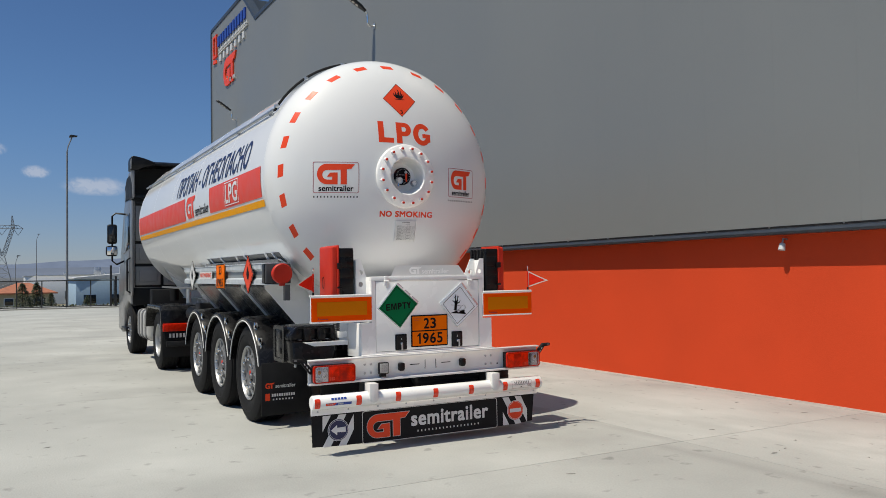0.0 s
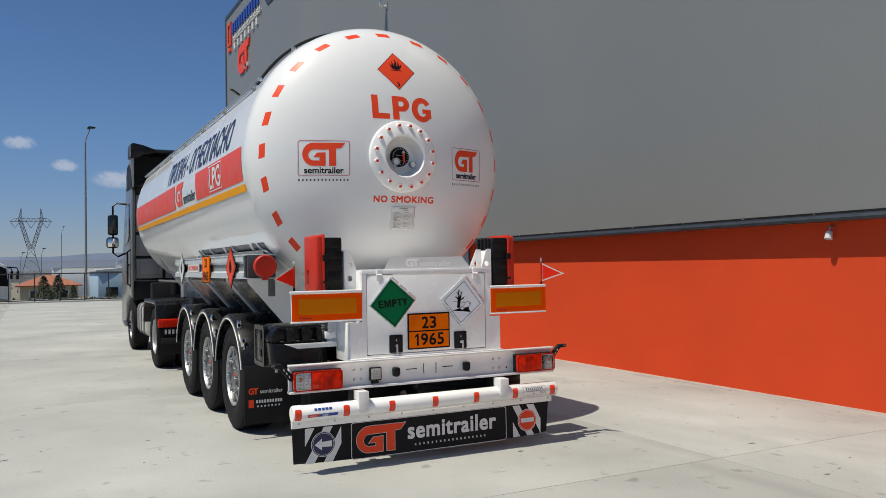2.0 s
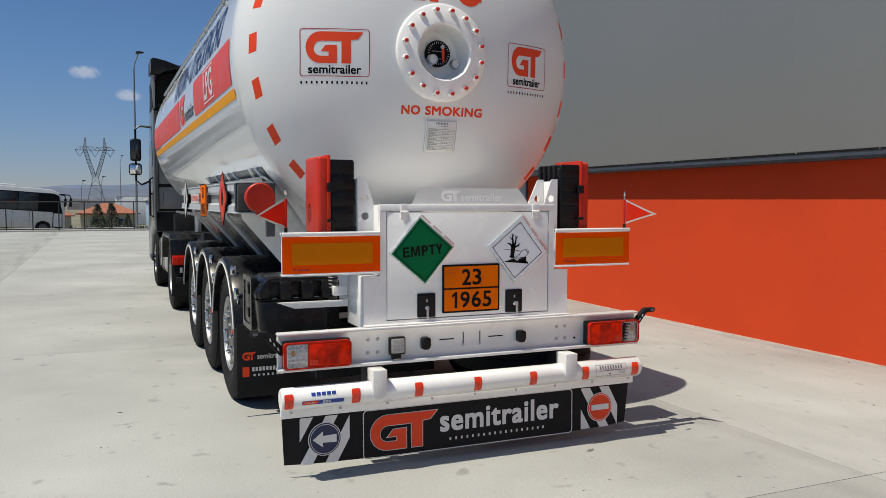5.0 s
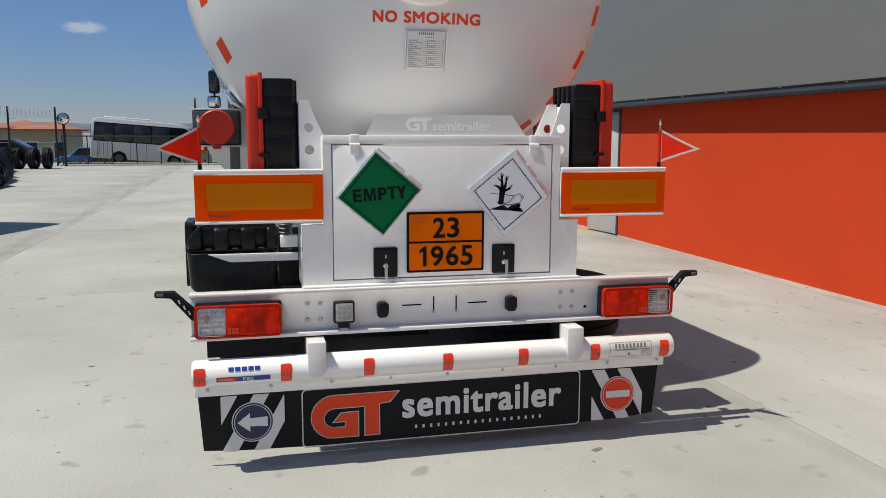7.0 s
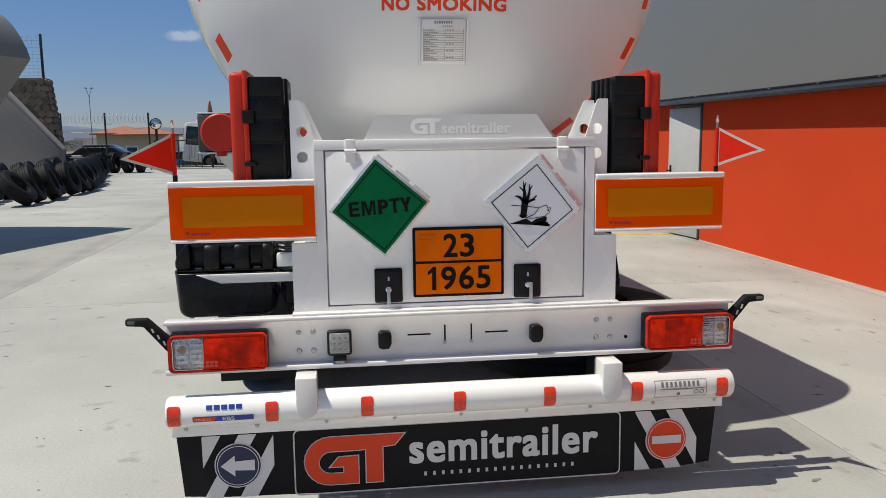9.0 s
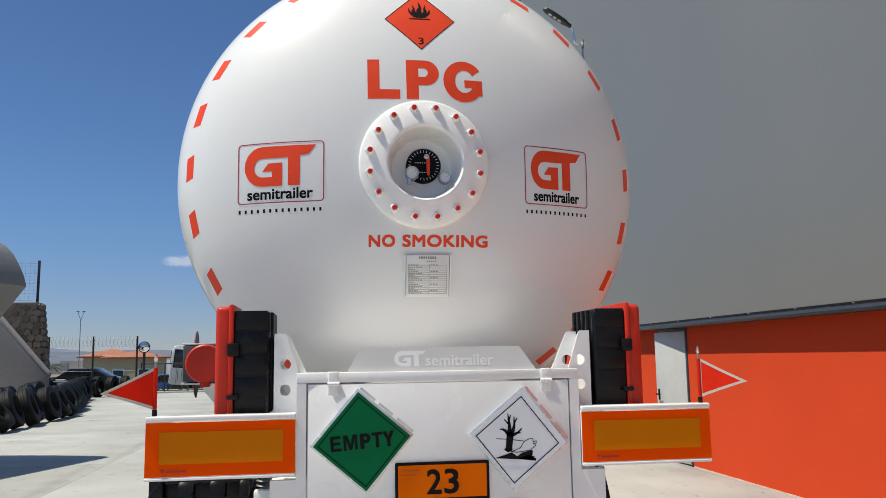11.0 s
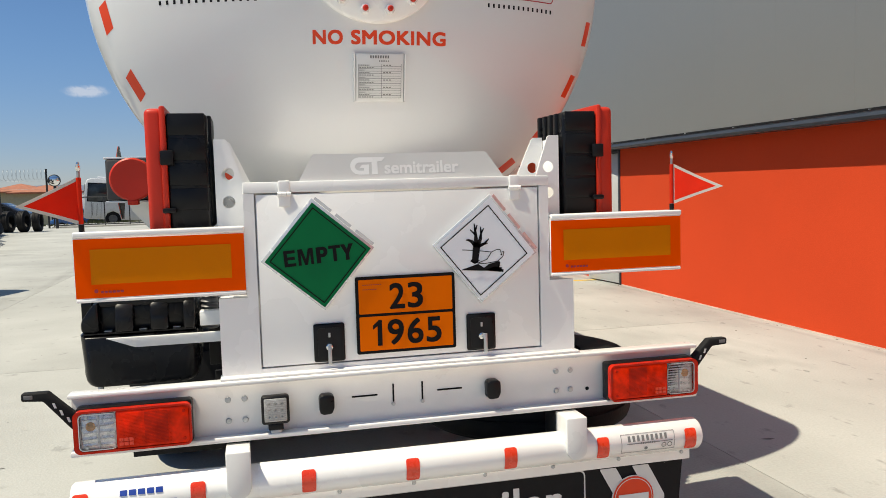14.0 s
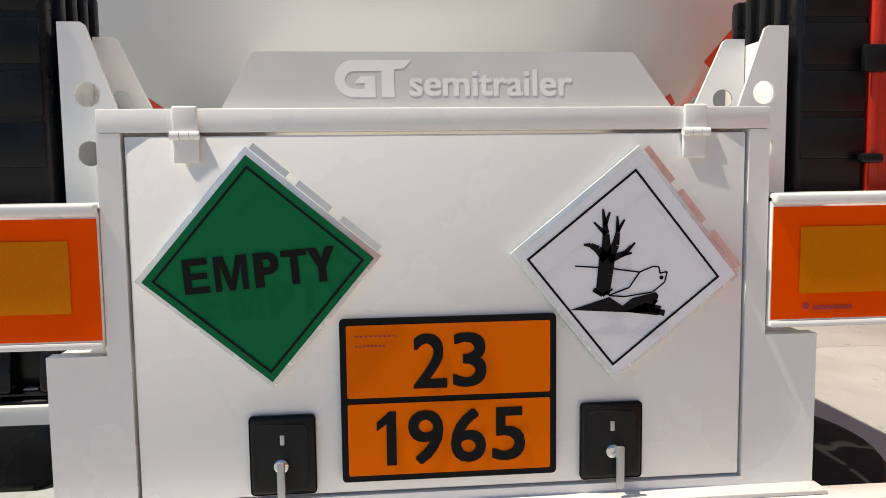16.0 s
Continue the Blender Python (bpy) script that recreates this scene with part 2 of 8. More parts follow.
def lens(name, tint, rib, along):
    """Tinted clear plastic with moulded ribs; the gloss alone follows Fresnel."""
    m = bpy.data.materials.new(name)
    m.use_nodes = True
    t = m.node_tree
    t.nodes.remove(t.nodes["Principled BSDF"])
    tr = t.nodes.new("ShaderNodeBsdfTransparent")
    tr.inputs["Color"].default_value = (*tint, 1)
    gl = t.nodes.new("ShaderNodeBsdfGlossy")
    gl.inputs["Roughness"].default_value = 0.12
    fr = t.nodes.new("ShaderNodeFresnel")
    fr.inputs["IOR"].default_value = 1.5
    mix = t.nodes.new("ShaderNodeMixShader")
    geo = t.nodes.new("ShaderNodeNewGeometry")
    wave = t.nodes.new("ShaderNodeTexWave")
    wave.bands_direction = along
    wave.inputs["Scale"].default_value = rib
    bp = t.nodes.new("ShaderNodeBump")
    bp.inputs["Strength"].default_value, bp.inputs["Distance"].default_value = 0.25, 0.003
    t.links.new(geo.outputs["Position"], wave.inputs["Vector"])
    t.links.new(wave.outputs["Fac"], bp.inputs["Height"])
    t.links.new(bp.outputs[0], gl.inputs["Normal"])
    t.links.new(bp.outputs[0], fr.inputs["Normal"])
    t.links.new(fr.outputs[0], mix.inputs["Fac"])
    t.links.new(tr.outputs[0], mix.inputs[1])
    t.links.new(gl.outputs[0], mix.inputs[2])
    t.links.new(mix.outputs[0], t.nodes["Material Output"].inputs["Surface"])
    return m


M_RED_COVER = mat("red_lamp_cover", (0.72, 0.022, 0.003), 0.12, vary=0.40, scale=16, bump=0.03, bump_scale=60, coat=0.0, fine=0.08, spec=0.14)
M_RED_RIB = mat("red_lamp_rib", (0.52, 0.014, 0.003), 0.14, vary=0.4, scale=16, coat=0.0, spec=0.14)
M_CLEAR_COVER = lens("clear_lamp_cover", (0.99, 0.99, 0.99), 30, "Z")
M_REFLECTOR = mat("lamp_reflector", (0.93, 0.93, 0.93), 0.3, metal=0.35, vary=0.08, scale=60, bump=0.2, bump_scale=90)
M_AMBER_BULB = mat("amber_bulb", (0.80, 0.42, 0.16), 0.25, vary=0.25, scale=60)
M_BAND = mat("red_reflector_tape", (0.78, 0.045, 0.012), 0.28, vary=0.06, scale=30, coat=0.4)
M_BOARD = mat("board_white", (0.66, 0.655, 0.64), 0.35, vary=0.03)
M_PALE_TAPE = mat("faded_tape", (0.74, 0.42, 0.38), 0.5, vary=0.15, scale=60)
M_HOLDER = mat("diamond_holder_film", (0.72, 0.74, 0.76), 0.22, metal=0.35, vary=0.08, scale=30)
M_INNER = mat("dark_inner_sheet", (0.07, 0.07, 0.072), 0.24, metal=0.4, vary=0.4, scale=3)
M_FLANK = mat("dark_flank_reflection", (0.05, 0.05, 0.052), 0.45, vary=0.35, scale=3)


def cloth(name, colour):
    """Thin cloth that lets some light through."""
    m = mat(name, colour, 0.75, vary=0.06, scale=20, bump=0.2, bump_scale=300, spec=0.1)
    t = m.node_tree
    b = t.nodes["Principled BSDF"]
    tl = t.nodes.new("ShaderNodeBsdfTranslucent")
    tl.inputs["Color"].default_value = (*colour, 1)
    mix = t.nodes.new("ShaderNodeMixShader")
    mix.inputs["Fac"].default_value = 0.45
    t.links.new(b.outputs[0], mix.inputs[1])
    t.links.new(tl.outputs[0], mix.inputs[2])
    t.links.new(mix.outputs[0], t.nodes["Material Output"].inputs["Surface"])
    return m


M_PENNANT = cloth("red_pennant_cloth", (0.90, 0.045, 0.02))
M_PENNANT_EDGE = cloth("pale_pennant_edge", (0.72, 0.70, 0.66))
M_RECESS = mat("galvanised_channel", (0.31, 0.34, 0.355), 0.42, metal=0.25, vary=0.12, scale=9)
M_GALV = mat("bright_galvanised_edge", (0.60, 0.64, 0.67), 0.40, metal=0.25, vary=0.10, scale=12)

# ---- mesh helpers ----
def finish(name, bm, material, smooth=40):
    me = bpy.data.meshes.new(name)
    bm.to_mesh(me)
    bm.free()
    if material:
        me.materials.append(material)
    if smooth:
        me.polygons.foreach_set("use_smooth", [True] * len(me.polygons))
        me.set_sharp_from_angle(angle=radians(smooth))
    return me


def thing(name, base, label, category, group="", kind=""):
    e = new(name)
    e.empty_display_size = 0.2
    e.location = base
    return tagged(e, label, category, group, kind)


def part(name, bm, material, parent=None, label="", smooth=40):
    ob = new(name, finish(name, bm, material, smooth))
    if parent is not None:
        ob.parent = parent
        if parent.data is None:
            ob.matrix_parent_inverse = Matrix.Translation(-Vector(parent.location))
    return tagged(ob, label)


def solid(name, bm, material, label, category, group="", kind="", smooth=40):
    return tagged(part(name, bm, material, None, "", smooth), label, category, group, kind)


def box(x0, x1, y0, y1, z0, z1, bev=0.004, seg=2, bm=None):
    bm2 = bmesh.new()
    bmesh.ops.create_cube(bm2, size=1.0)
    bmesh.ops.scale(bm2, vec=(abs(x1 - x0), abs(y1 - y0), abs(z1 - z0)), verts=bm2.verts)
    bmesh.ops.translate(bm2, vec=((x0 + x1) / 2, (y0 + y1) / 2, (z0 + z1) / 2), verts=bm2.verts)
    if bev:
        bmesh.ops.bevel(bm2, geom=list(bm2.edges), offset=bev, segments=seg, profile=0.5, affect="EDGES")
    return merge(bm, bm2)


def merge(bm, other):
    if bm is None:
        return other
    me = bpy.data.meshes.new("tmp")
    other.to_mesh(me)
    other.free()
    bm.from_mesh(me)
    bpy.data.meshes.remove(me)
    return bm


def frame_of(way):
    w = Vector(way).normalized()
    a = Vector((0, 0, 1)) if abs(w.z) < 0.9 else Vector((1, 0, 0))
    u = w.cross(a).normalized()
    return u, w.cross(u).normalized(), w


def lathe(profile, origin, axis, seg=32, bm=None):
    """A body of revolution: profile of (radius, distance along axis)."""
    bm2 = bmesh.new()
    u, v, w = frame_of(axis)
    o = Vector(origin)
    rings = []
    for r, h in profile:
        if r < 1e-5:
            rings.append([bm2.verts.new(o + w * h)])
        else:
            rings.append([bm2.verts.new(o + w * h + (u * math.cos(k * math.tau / seg) + v * math.sin(k * math.tau / seg)) * r) for k in range(seg)])
    for a, b in zip(rings, rings[1:]):
        for k in range(seg):
            k2 = (k + 1) % seg
            if len(a) == 1 and len(b) == 1:
                continue
            if len(a) == 1:
                bm2.faces.new((a[0], b[k2], b[k]))
            elif len(b) == 1:
                bm2.faces.new((a[k], a[k2], b[0]))
            else:
                bm2.faces.new((a[k], a[k2], b[k2], b[k]))
    bmesh.ops.recalc_face_normals(bm2, faces=bm2.faces)
    return merge(bm, bm2)


def cyl(p0, p1, r, seg=16, r2=None, bm=None):
    p0, p1 = Vector(p0), Vector(p1)
    L = (p1 - p0).length
    r2 = r if r2 is None else r2
    return lathe([(0, 0), (r, 0), (r2, L), (0, L)], p0, p1 - p0, seg, bm)


def tube(points, r, seg=8, bm=None):
    """A round bar along a line of points."""
    bm2 = bmesh.new()
    pts = [Vector(p) for p in points]
    rings = []
    for i, p in enumerate(pts):
        d = (pts[min(i + 1, len(pts) - 1)] - pts[max(i - 1, 0)]).normalized()
        if i == 0:
            u, v, _ = frame_of(d)
        else:
            u = (u - d * u.dot(d)).normalized()
            v = d.cross(u)
        rings.append([bm2.verts.new(p + (u * math.cos(k * math.tau / seg) + v * math.sin(k * math.tau / seg)) * r) for k in range(seg)])
    for a, b in zip(rings, rings[1:]):
        for k in range(seg):
            bm2.faces.new((a[k], a[(k + 1) % seg], b[(k + 1) % seg], b[k]))
    bm2.faces.new(rings[0])
    bm2.faces.new(list(reversed(rings[-1])))
    bmesh.ops.recalc_face_normals(bm2, faces=bm2.faces)
    return merge(bm, bm2)


def prism(outline, at, depth, bev=0.0, bm=None):
    """Extrudes a flat outline: at(u, v) gives the near corner, depth is the way to the far side."""
    bm2 = bmesh.new()
    f = bm2.faces.new([bm2.verts.new(at(u, v)) for u, v in outline])
    r = bmesh.ops.extrude_face_region(bm2, geom=[f])
    bmesh.ops.translate(bm2, vec=Vector(depth), verts=[g for g in r["geom"] if isinstance(g, bmesh.types.BMVert)])
    bmesh.ops.recalc_face_normals(bm2, faces=bm2.faces)
    if bev:
        bmesh.ops.bevel(bm2, geom=list(bm2.edges), offset=bev, segments=2, profile=0.5, affect="EDGES")
    bmesh.ops.triangulate(bm2, faces=[f for f in bm2.faces if len(f.verts) > 4])
    return merge(bm, bm2)


def spell(name, text, u0, u1, v0, v1, place, material, parent, label="", **kw):
    """A word as one part a letter."""
    cu = bpy.data.curves.new("text", "FONT")
    ob = bpy.data.objects.new("text", cu)
    scene.collection.objects.link(ob)
    ends = []
    for k in range(1, len(text) + 1):
        cu.body, cu.space_character, cu.shear = text[:k], kw.get("gap", 1.0), kw.get("shear", 0.0)
        me = bpy.data.meshes.new_from_object(ob.evaluated_get(bpy.context.evaluated_depsgraph_get()))
        ends.append((min(v.co.x for v in me.vertices), max(v.co.x for v in me.vertices)))
        bpy.data.meshes.remove(me)
    bpy.data.objects.remove(ob)
    bpy.data.curves.remove(cu)
    lo, hi = ends[-1]
    at_u = [u0 + (e[1] - lo) * (u1 - u0) / (hi - lo) for e in ends]
    for k, ch in enumerate(text):
        if ch != " ":
            a = (at_u[k - 1] - 1e-6) if k else u0 - 1
            part(name, letters(text, u0, u1, v0, v1, place, only=(a, at_u[k] - 1e-7), **kw), material, parent, label)


def cut_fine(bm, longest):
    bmesh.ops.triangulate(bm, faces=bm.faces)
    for _ in range(6):
        es = [e for e in bm.edges if e.calc_length() > longest]
        if not es:
            break
        bmesh.ops.subdivide_edges(bm, edges=es, cuts=1)
        bmesh.ops.triangulate(bm, faces=[f for f in bm.faces if len(f.verts) > 3])
    return bm


def film(outlines, place, longest=0.0):
    """A thin film: flat outlines of (u, v) laid on a surface by place(u, v)."""
    bm = bmesh.new()
    for o in outlines:
        bm.faces.new([bm.verts.new((u, v, 0)) for u, v in o])
    bmesh.ops.triangulate(bm, faces=bm.faces)
    if longest:
        cut_fine(bm, longest)
    for v in bm.verts:
        v.co = place(v.co.x, v.co.y)
    bmesh.ops.recalc_face_normals(bm, faces=bm.faces)
    return bm


def sheet_grid(u0, u1, v0, v1, place, nu, nv):
    """A film laid as an even grid."""
    bm = bmesh.new()
    rows = [[bm.verts.new(place(u0 + (u1 - u0) * i / nu, v0 + (v1 - v0) * j / nv)) for i in range(nu + 1)] for j in range(nv + 1)]
    for a, b in zip(rows, rows[1:]):
        for i in range(nu):
            bm.faces.new((a[i], a[i + 1], b[i + 1], b[i]))
    bmesh.ops.recalc_face_normals(bm, faces=bm.faces)
    return bm


def letters(text, u0, u1, v0, v1, place, longest=0.0, bold=0.0, shear=0.0, gap=1.0, push=(0, -1, 0), only=None):
    """Lettering in the built-in font, filled into a box and laid on a surface."""
    cu = bpy.data.curves.new("text", "FONT")
    cu.body, cu.fill_mode, cu.resolution_u, cu.shear, cu.space_character = text, "FRONT", 4, shear, gap
    ob = bpy.data.objects.new("text", cu)
    scene.collection.objects.link(ob)
    me = bpy.data.meshes.new_from_object(ob.evaluated_get(bpy.context.evaluated_depsgraph_get()))
    bpy.data.objects.remove(ob)
    bpy.data.curves.remove(cu)
    bm = bmesh.new()
    bm.from_mesh(me)
    bpy.data.meshes.remove(me)
    xs, ys = [v.co.x for v in bm.verts], [v.co.y for v in bm.verts]
    sx, sy = (u1 - u0) / (max(xs) - min(xs)), (v1 - v0) / (max(ys) - min(ys))
    x0, y0 = min(xs), min(ys)
    for v in bm.verts:
        v.co = (u0 + (v.co.x - x0) * sx, v0 + (v.co.y - y0) * sy, 0)
    bmesh.ops.remove_doubles(bm, verts=bm.verts, dist=1e-5)
    if only is not None:
        # keep the strokes whose middle lies between two marks
        todo = set(bm.verts)
        while todo:
            grp, stack = [], [todo.pop()]
            while stack:
                v = stack.pop()
                grp.append(v)
                for e in v.link_edges:
                    w = e.other_vert(v)
                    if w in todo:
                        todo.discard(w)
                        stack.append(w)
            mid_x = (min(v.co.x for v in grp) + max(v.co.x for v in grp)) / 2
            if not only[0] <= mid_x < only[1]:
                bmesh.ops.delete(bm, geom=grp, context="VERTS")
    if longest:
        cut_fine(bm, longest)
    if not bold:
        for v in bm.verts:
            v.co = place(v.co.x, v.co.y)
        return bm
    # heavier strokes: the same letters laid a little aside, each a hair proud of the last
    b = bold * (v1 - v0)
    full = bmesh.new()
    mid_u, mid_v = (u0 + u1) / 2, (v0 + v1) / 2
    shrink_u, shrink_v = 1 - 2 * b / (u1 - u0), 1 - 2 * b / (v1 - v0)
    me = bpy.data.meshes.new("tmp")
    bm.to_mesh(me)
    bm.free()
    for k, (du, dv) in enumerate(((-b, -b), (b, -b), (b, b), (-b, b), (0, b), (0, -b), (b, 0), (-b, 0))):
        one = bmesh.new()
        one.from_mesh(me)
        for v in one.verts:
            v.co = place(mid_u + (v.co.x - mid_u) * shrink_u + du, mid_v + (v.co.y - mid_v) * shrink_v + dv) + Vector(push) * (0.00005 * k)
        merge(full, one)
    bpy.data.meshes.remove(me)
    return full


def arc(cu, cv, r, a0, a1, n):
    return [(cu + r * math.cos(radians(a0 + (a1 - a0) * k / n)), cv + r * math.sin(radians(a0 + (a1 - a0) * k / n))) for k in range(n + 1)]


def disc(cu, cv, r, n=28):
    return arc(cu, cv, r, 0, 360, n)[:-1]


def rounded(u0, u1, v0, v1, r, n=5):
    return arc(u1 - r, v0 + r, r, -90, 0, n) + arc(u1 - r, v1 - r, r, 0, 90, n) + arc(u0 + r, v1 - r, r, 90, 180, n) + arc(u0 + r, v0 + r, r, 180, 270, n)


def ring_quads(outer, inner):
    """The strip between two outlines with as many corners."""
    n = len(outer)
    return [[outer[k], outer[(k + 1) % n], inner[(k + 1) % n], inner[k]] for k in range(n)]


def diamond(cu, cv, h, lean=0.0):
    return [(cu + h * math.cos(radians(a + lean)), cv + h * math.sin(radians(a + lean))) for a in (0, 90, 180, 270)]


def flat(y, ahead=0.0):
    """Lays (u, v) on an upright plane that faces the rear."""
    return lambda u, v: Vector((u, y - ahead, v))


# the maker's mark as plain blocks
def sweep(cu, cv, ru, rv, iu, iv, su, sv, a0, a1, n):
    """Quads between two round strokes: an outer ellipse and an inner one of its own centre."""
    at_ = lambda c, d, r, q, t: (c + r * math.cos(radians(t)), d + q * math.sin(radians(t)))
    cut = [a0 + (a1 - a0) * k / n for k in range(n + 1)]
    return [[at_(cu, cv, ru, rv, t0), at_(cu, cv, ru, rv, t1), at_(iu, iv, su, sv, t1), at_(iu, iv, su, sv, t0)] for t0, t1 in zip(cut, cut[1:])]


MARK = sweep(0.25, 0.5, 0.25, 0.5, 0.26, 0.465, 0.125, 0.235, 90, 270, 12)
MARK += [[(0.26, 0.70), (0.53, 0.70), (0.53, 1.0), (0.25, 1.0)], [(0.53, 0.70), (0.61, 0.71), (0.61, 1.0), (0.53, 1.0)], [(0.61, 0.71), (0.90, 0.77), (1.0, 1.0), (0.61, 1.0)],
         [(0.25, 0.0), (0.53, 0.0), (0.53, 0.23), (0.26, 0.23)], [(0.387, 0.23), (0.53, 0.23), (0.53, 0.37), (0.387, 0.37)], [(0.25, 0.37), (0.387, 0.37), (0.53, 0.37), (0.53, 0.58), (0.335, 0.57)],
         [(0.61, 0.0), (0.775, 0.0), (0.775, 0.744), (0.61, 0.71)]]


def mark(u0, v0, w, h):
    return [[(u0 + a * w, v0 + b * h) for a, b in o] for o in MARK]


def outset(poly, d):
    """A convex outline grown by d on all sides."""
    area = sum(a[0] * b[1] - b[0] * a[1] for a, b in zip(poly, poly[1:] + poly[:1]))
    sg = 1 if area > 0 else -1
    out = []
    n = len(poly)
    for k in range(n):
        p, q, r = Vector(poly[k - 1]), Vector(poly[k]), Vector(poly[(k + 1) % n])
        e, f = (q - p).normalized(), (r - q).normalized()
        m = (Vector((e.y, -e.x)) + Vector((f.y, -f.x))) * sg
        m = m.normalized()
        c = max(0.35, m.dot(Vector((e.y, -e.x)) * sg))
        out.append(tuple(q + m * (d / c)))
    return out


def bars(u0, u1, v0, v1, n, fill=0.62):
    """A row of plain bars in the place of writing."""
    s = (u1 - u0) / n
    return [[(u0 + k * s, v0), (u0 + (k + fill) * s, v0), (u0 + (k + fill) * s, v1), (u0 + k * s, v1)] for k in range(n)]

# ---- ground ----
def ground_z(x, y):
    """Open land: level under the yard, falling behind it, with the road running down to the right."""
    d = max(0.0, y - 47.0)
    road = min(0.45, max(0.0, (x + 10.0) * 0.075)) * min(1.0, d / 2.0) * max(0.0, min(1.0, (70.0 - y) / 10.0))
    return -0.10 - min(5.0, d * 0.035) - road


bm = bmesh.new()
xs = [-4000, -1500, -500, -200, -90, -40, -15, -10, -4, 0, 15, 40, 90, 200, 500, 1500, 4000]
ys = [-4000, -1500, -500, -200, -80, -20, 20, 47, 49, 55, 60, 65, 70, 80, 100, 130, 190, 300, 500, 1000, 2000, 4000]
grid = [[bm.verts.new((x, y, ground_z(x, y))) for x in xs] for y in ys]
for a, b in zip(grid, grid[1:]):
    for k in range(len(xs) - 1):
        bm.faces.new((a[k], a[k + 1], b[k + 1], b[k]))
solid("ground", bm, M_EARTH, "dry open land falling gently away behind the yard", "ground", kind="structure")

yard = thing("pavement", (0, 0, 0), "pale concrete yard laid in large bays with thin joints", "pavement", kind="structure")

# ---- the hall: red rendered base, grey cladding above it, anthracite edges ----
WALL_X, CLAD_X, EAVE = 4.86, 4.68, 2.04
DOOR_Y0, DOOR_Y1, DOOR_H = 7.95, 8.98, 2.04

bm = box(WALL_X, WALL_X + 0.25, -30, DOOR_Y0, -0.1, 2.3, 0)
box(WALL_X, WALL_X + 0.25, DOOR_Y1, 29.4, -0.1, 2.3, 0, bm=bm)
box(WALL_X, WALL_X + 0.25, DOOR_Y0, DOOR_Y1, DOOR_H, 2.3, 0, bm=bm)
wall_base = solid("wall_base", bm, M_REDWALL, "bright red rendered base wall of the hall", "wall", kind="structure")

bm = box(WALL_X - 0.004, WALL_X + 0.01, -30, DOOR_Y0 - 0.005, -0.02, 0.016, 0)
box(WALL_X - 0.004, WALL_X + 0.01, DOOR_Y1 + 0.005, 29.3, -0.02, 0.016, 0, bm=bm)
part("wall_foot", bm, mat("bare_wall_foot", (0.62, 0.50, 0.44), 0.85, vary=0.15, scale=5, bump=0.3, bump_scale=60), wall_base, "pale unpainted edge above the concrete")

# cladding boards: upright sheets, each with a shallow lap
clad = thing("wall_cladding", (CLAD_X, 0, EAVE), "smooth grey metal cladding of a tall industrial hall", "wall", kind="structure")
LOW, HIGH, STEP_Y = 11.22, 12.62, 22.4
RISE_Y = 24.2                                    # the parapet climbs aslant between the two heights


def clad_sheet(y0, y1, top):
    return prism([(y0, EAVE + 0.06), (y1 - 0.0006, EAVE + 0.06), (y1 - 0.0006, top(y1)), (y0, top(y0))], lambda u, v: Vector((CLAD_X + 0.002, u, v)), (0.118, 0, 0))


def parapet_top(y):
    return LOW + (HIGH - LOW) * min(1, max(0, (y - STEP_Y) / (RISE_Y - STEP_Y)))


y = -30.0
while y < 29.4:
    y1 = min(y + 1.1, 29.5)
    for cut in (STEP_Y, RISE_Y):
        if y < cut - 0.01 < y1:
            y1 = cut
    part("panel", clad_sheet(y, y1, parapet_top), M_CLAD, clad)
    y = y1

bm = box(CLAD_X + 0.12, 40, -30, 29.4, 2.3, LOW, 0)
box(CLAD_X + 0.12, 40, RISE_Y, 29.4, LOW, HIGH, 0, bm=bm)
box(WALL_X + 0.25, 40, 29.0, 29.4, -0.1, 2.3, 0, bm=bm)
solid("wall_hall", bm, M_CLAD, "grey body of the industrial hall behind its cladding", "wall", kind="structure")

# drip flashing over the red wall, verge and parapet trims
bm = prism([(0, 0), (-0.012, 0.03), (0.0, 0.062), (0.22, 0.075), (0.22, 0.02), (0.20, 0.0)], lambda u, v: Vector((CLAD_X - 0.01 + u, -30, EAVE + v)), (0, 59.5, 0))
flashing = solid("trim_eave", bm, M_FLASH, "anthracite drip flashing between red wall and grey cladding", "trim", kind="structure")
part("eave_strip", box(CLAD_X - 0.004, CLAD_X + 0.001, -30, 29.4, EAVE + 0.0755, EAVE + 0.098, 0.0), M_DARK, flashing, "dark strip above the flashing")
bm = None
for k in range(60):
    bm = cyl((CLAD_X - 0.025, -29.2 + k, EAVE + 0.085), (CLAD_X + 0.0, -29.2 + k, EAVE + 0.085), 0.006, 6, bm=bm)
part("screw", bm, M_STEEL, flashing)
tagged([c for c in flashing.children if c.name.startswith("screw")][0], kind="stuff")
bm = box(CLAD_X - 0.03, CLAD_X + 0.3, -30, STEP_Y, LOW, LOW + 0.16, 0.01)
box(CLAD_X - 0.03, CLAD_X + 0.3, RISE_Y, 29.55, HIGH, HIGH + 0.16, 0.01, bm=bm)
prism([(STEP_Y + 0.002, LOW), (RISE_Y - 0.002, HIGH), (RISE_Y - 0.002, HIGH + 0.16), (STEP_Y + 0.002, LOW + 0.16)], lambda u, v: Vector((CLAD_X - 0.03, u, v)), (0.33, 0, 0), 0.0, bm=bm)
box(CLAD_X - 0.03, CLAD_X + 0.3, 29.42, 29.6, 2.1, HIGH, 0.01, bm=bm)
solid("trim_roof", bm, M_FLASH, "anthracite parapet and corner trim of the hall", "trim", kind="structure")

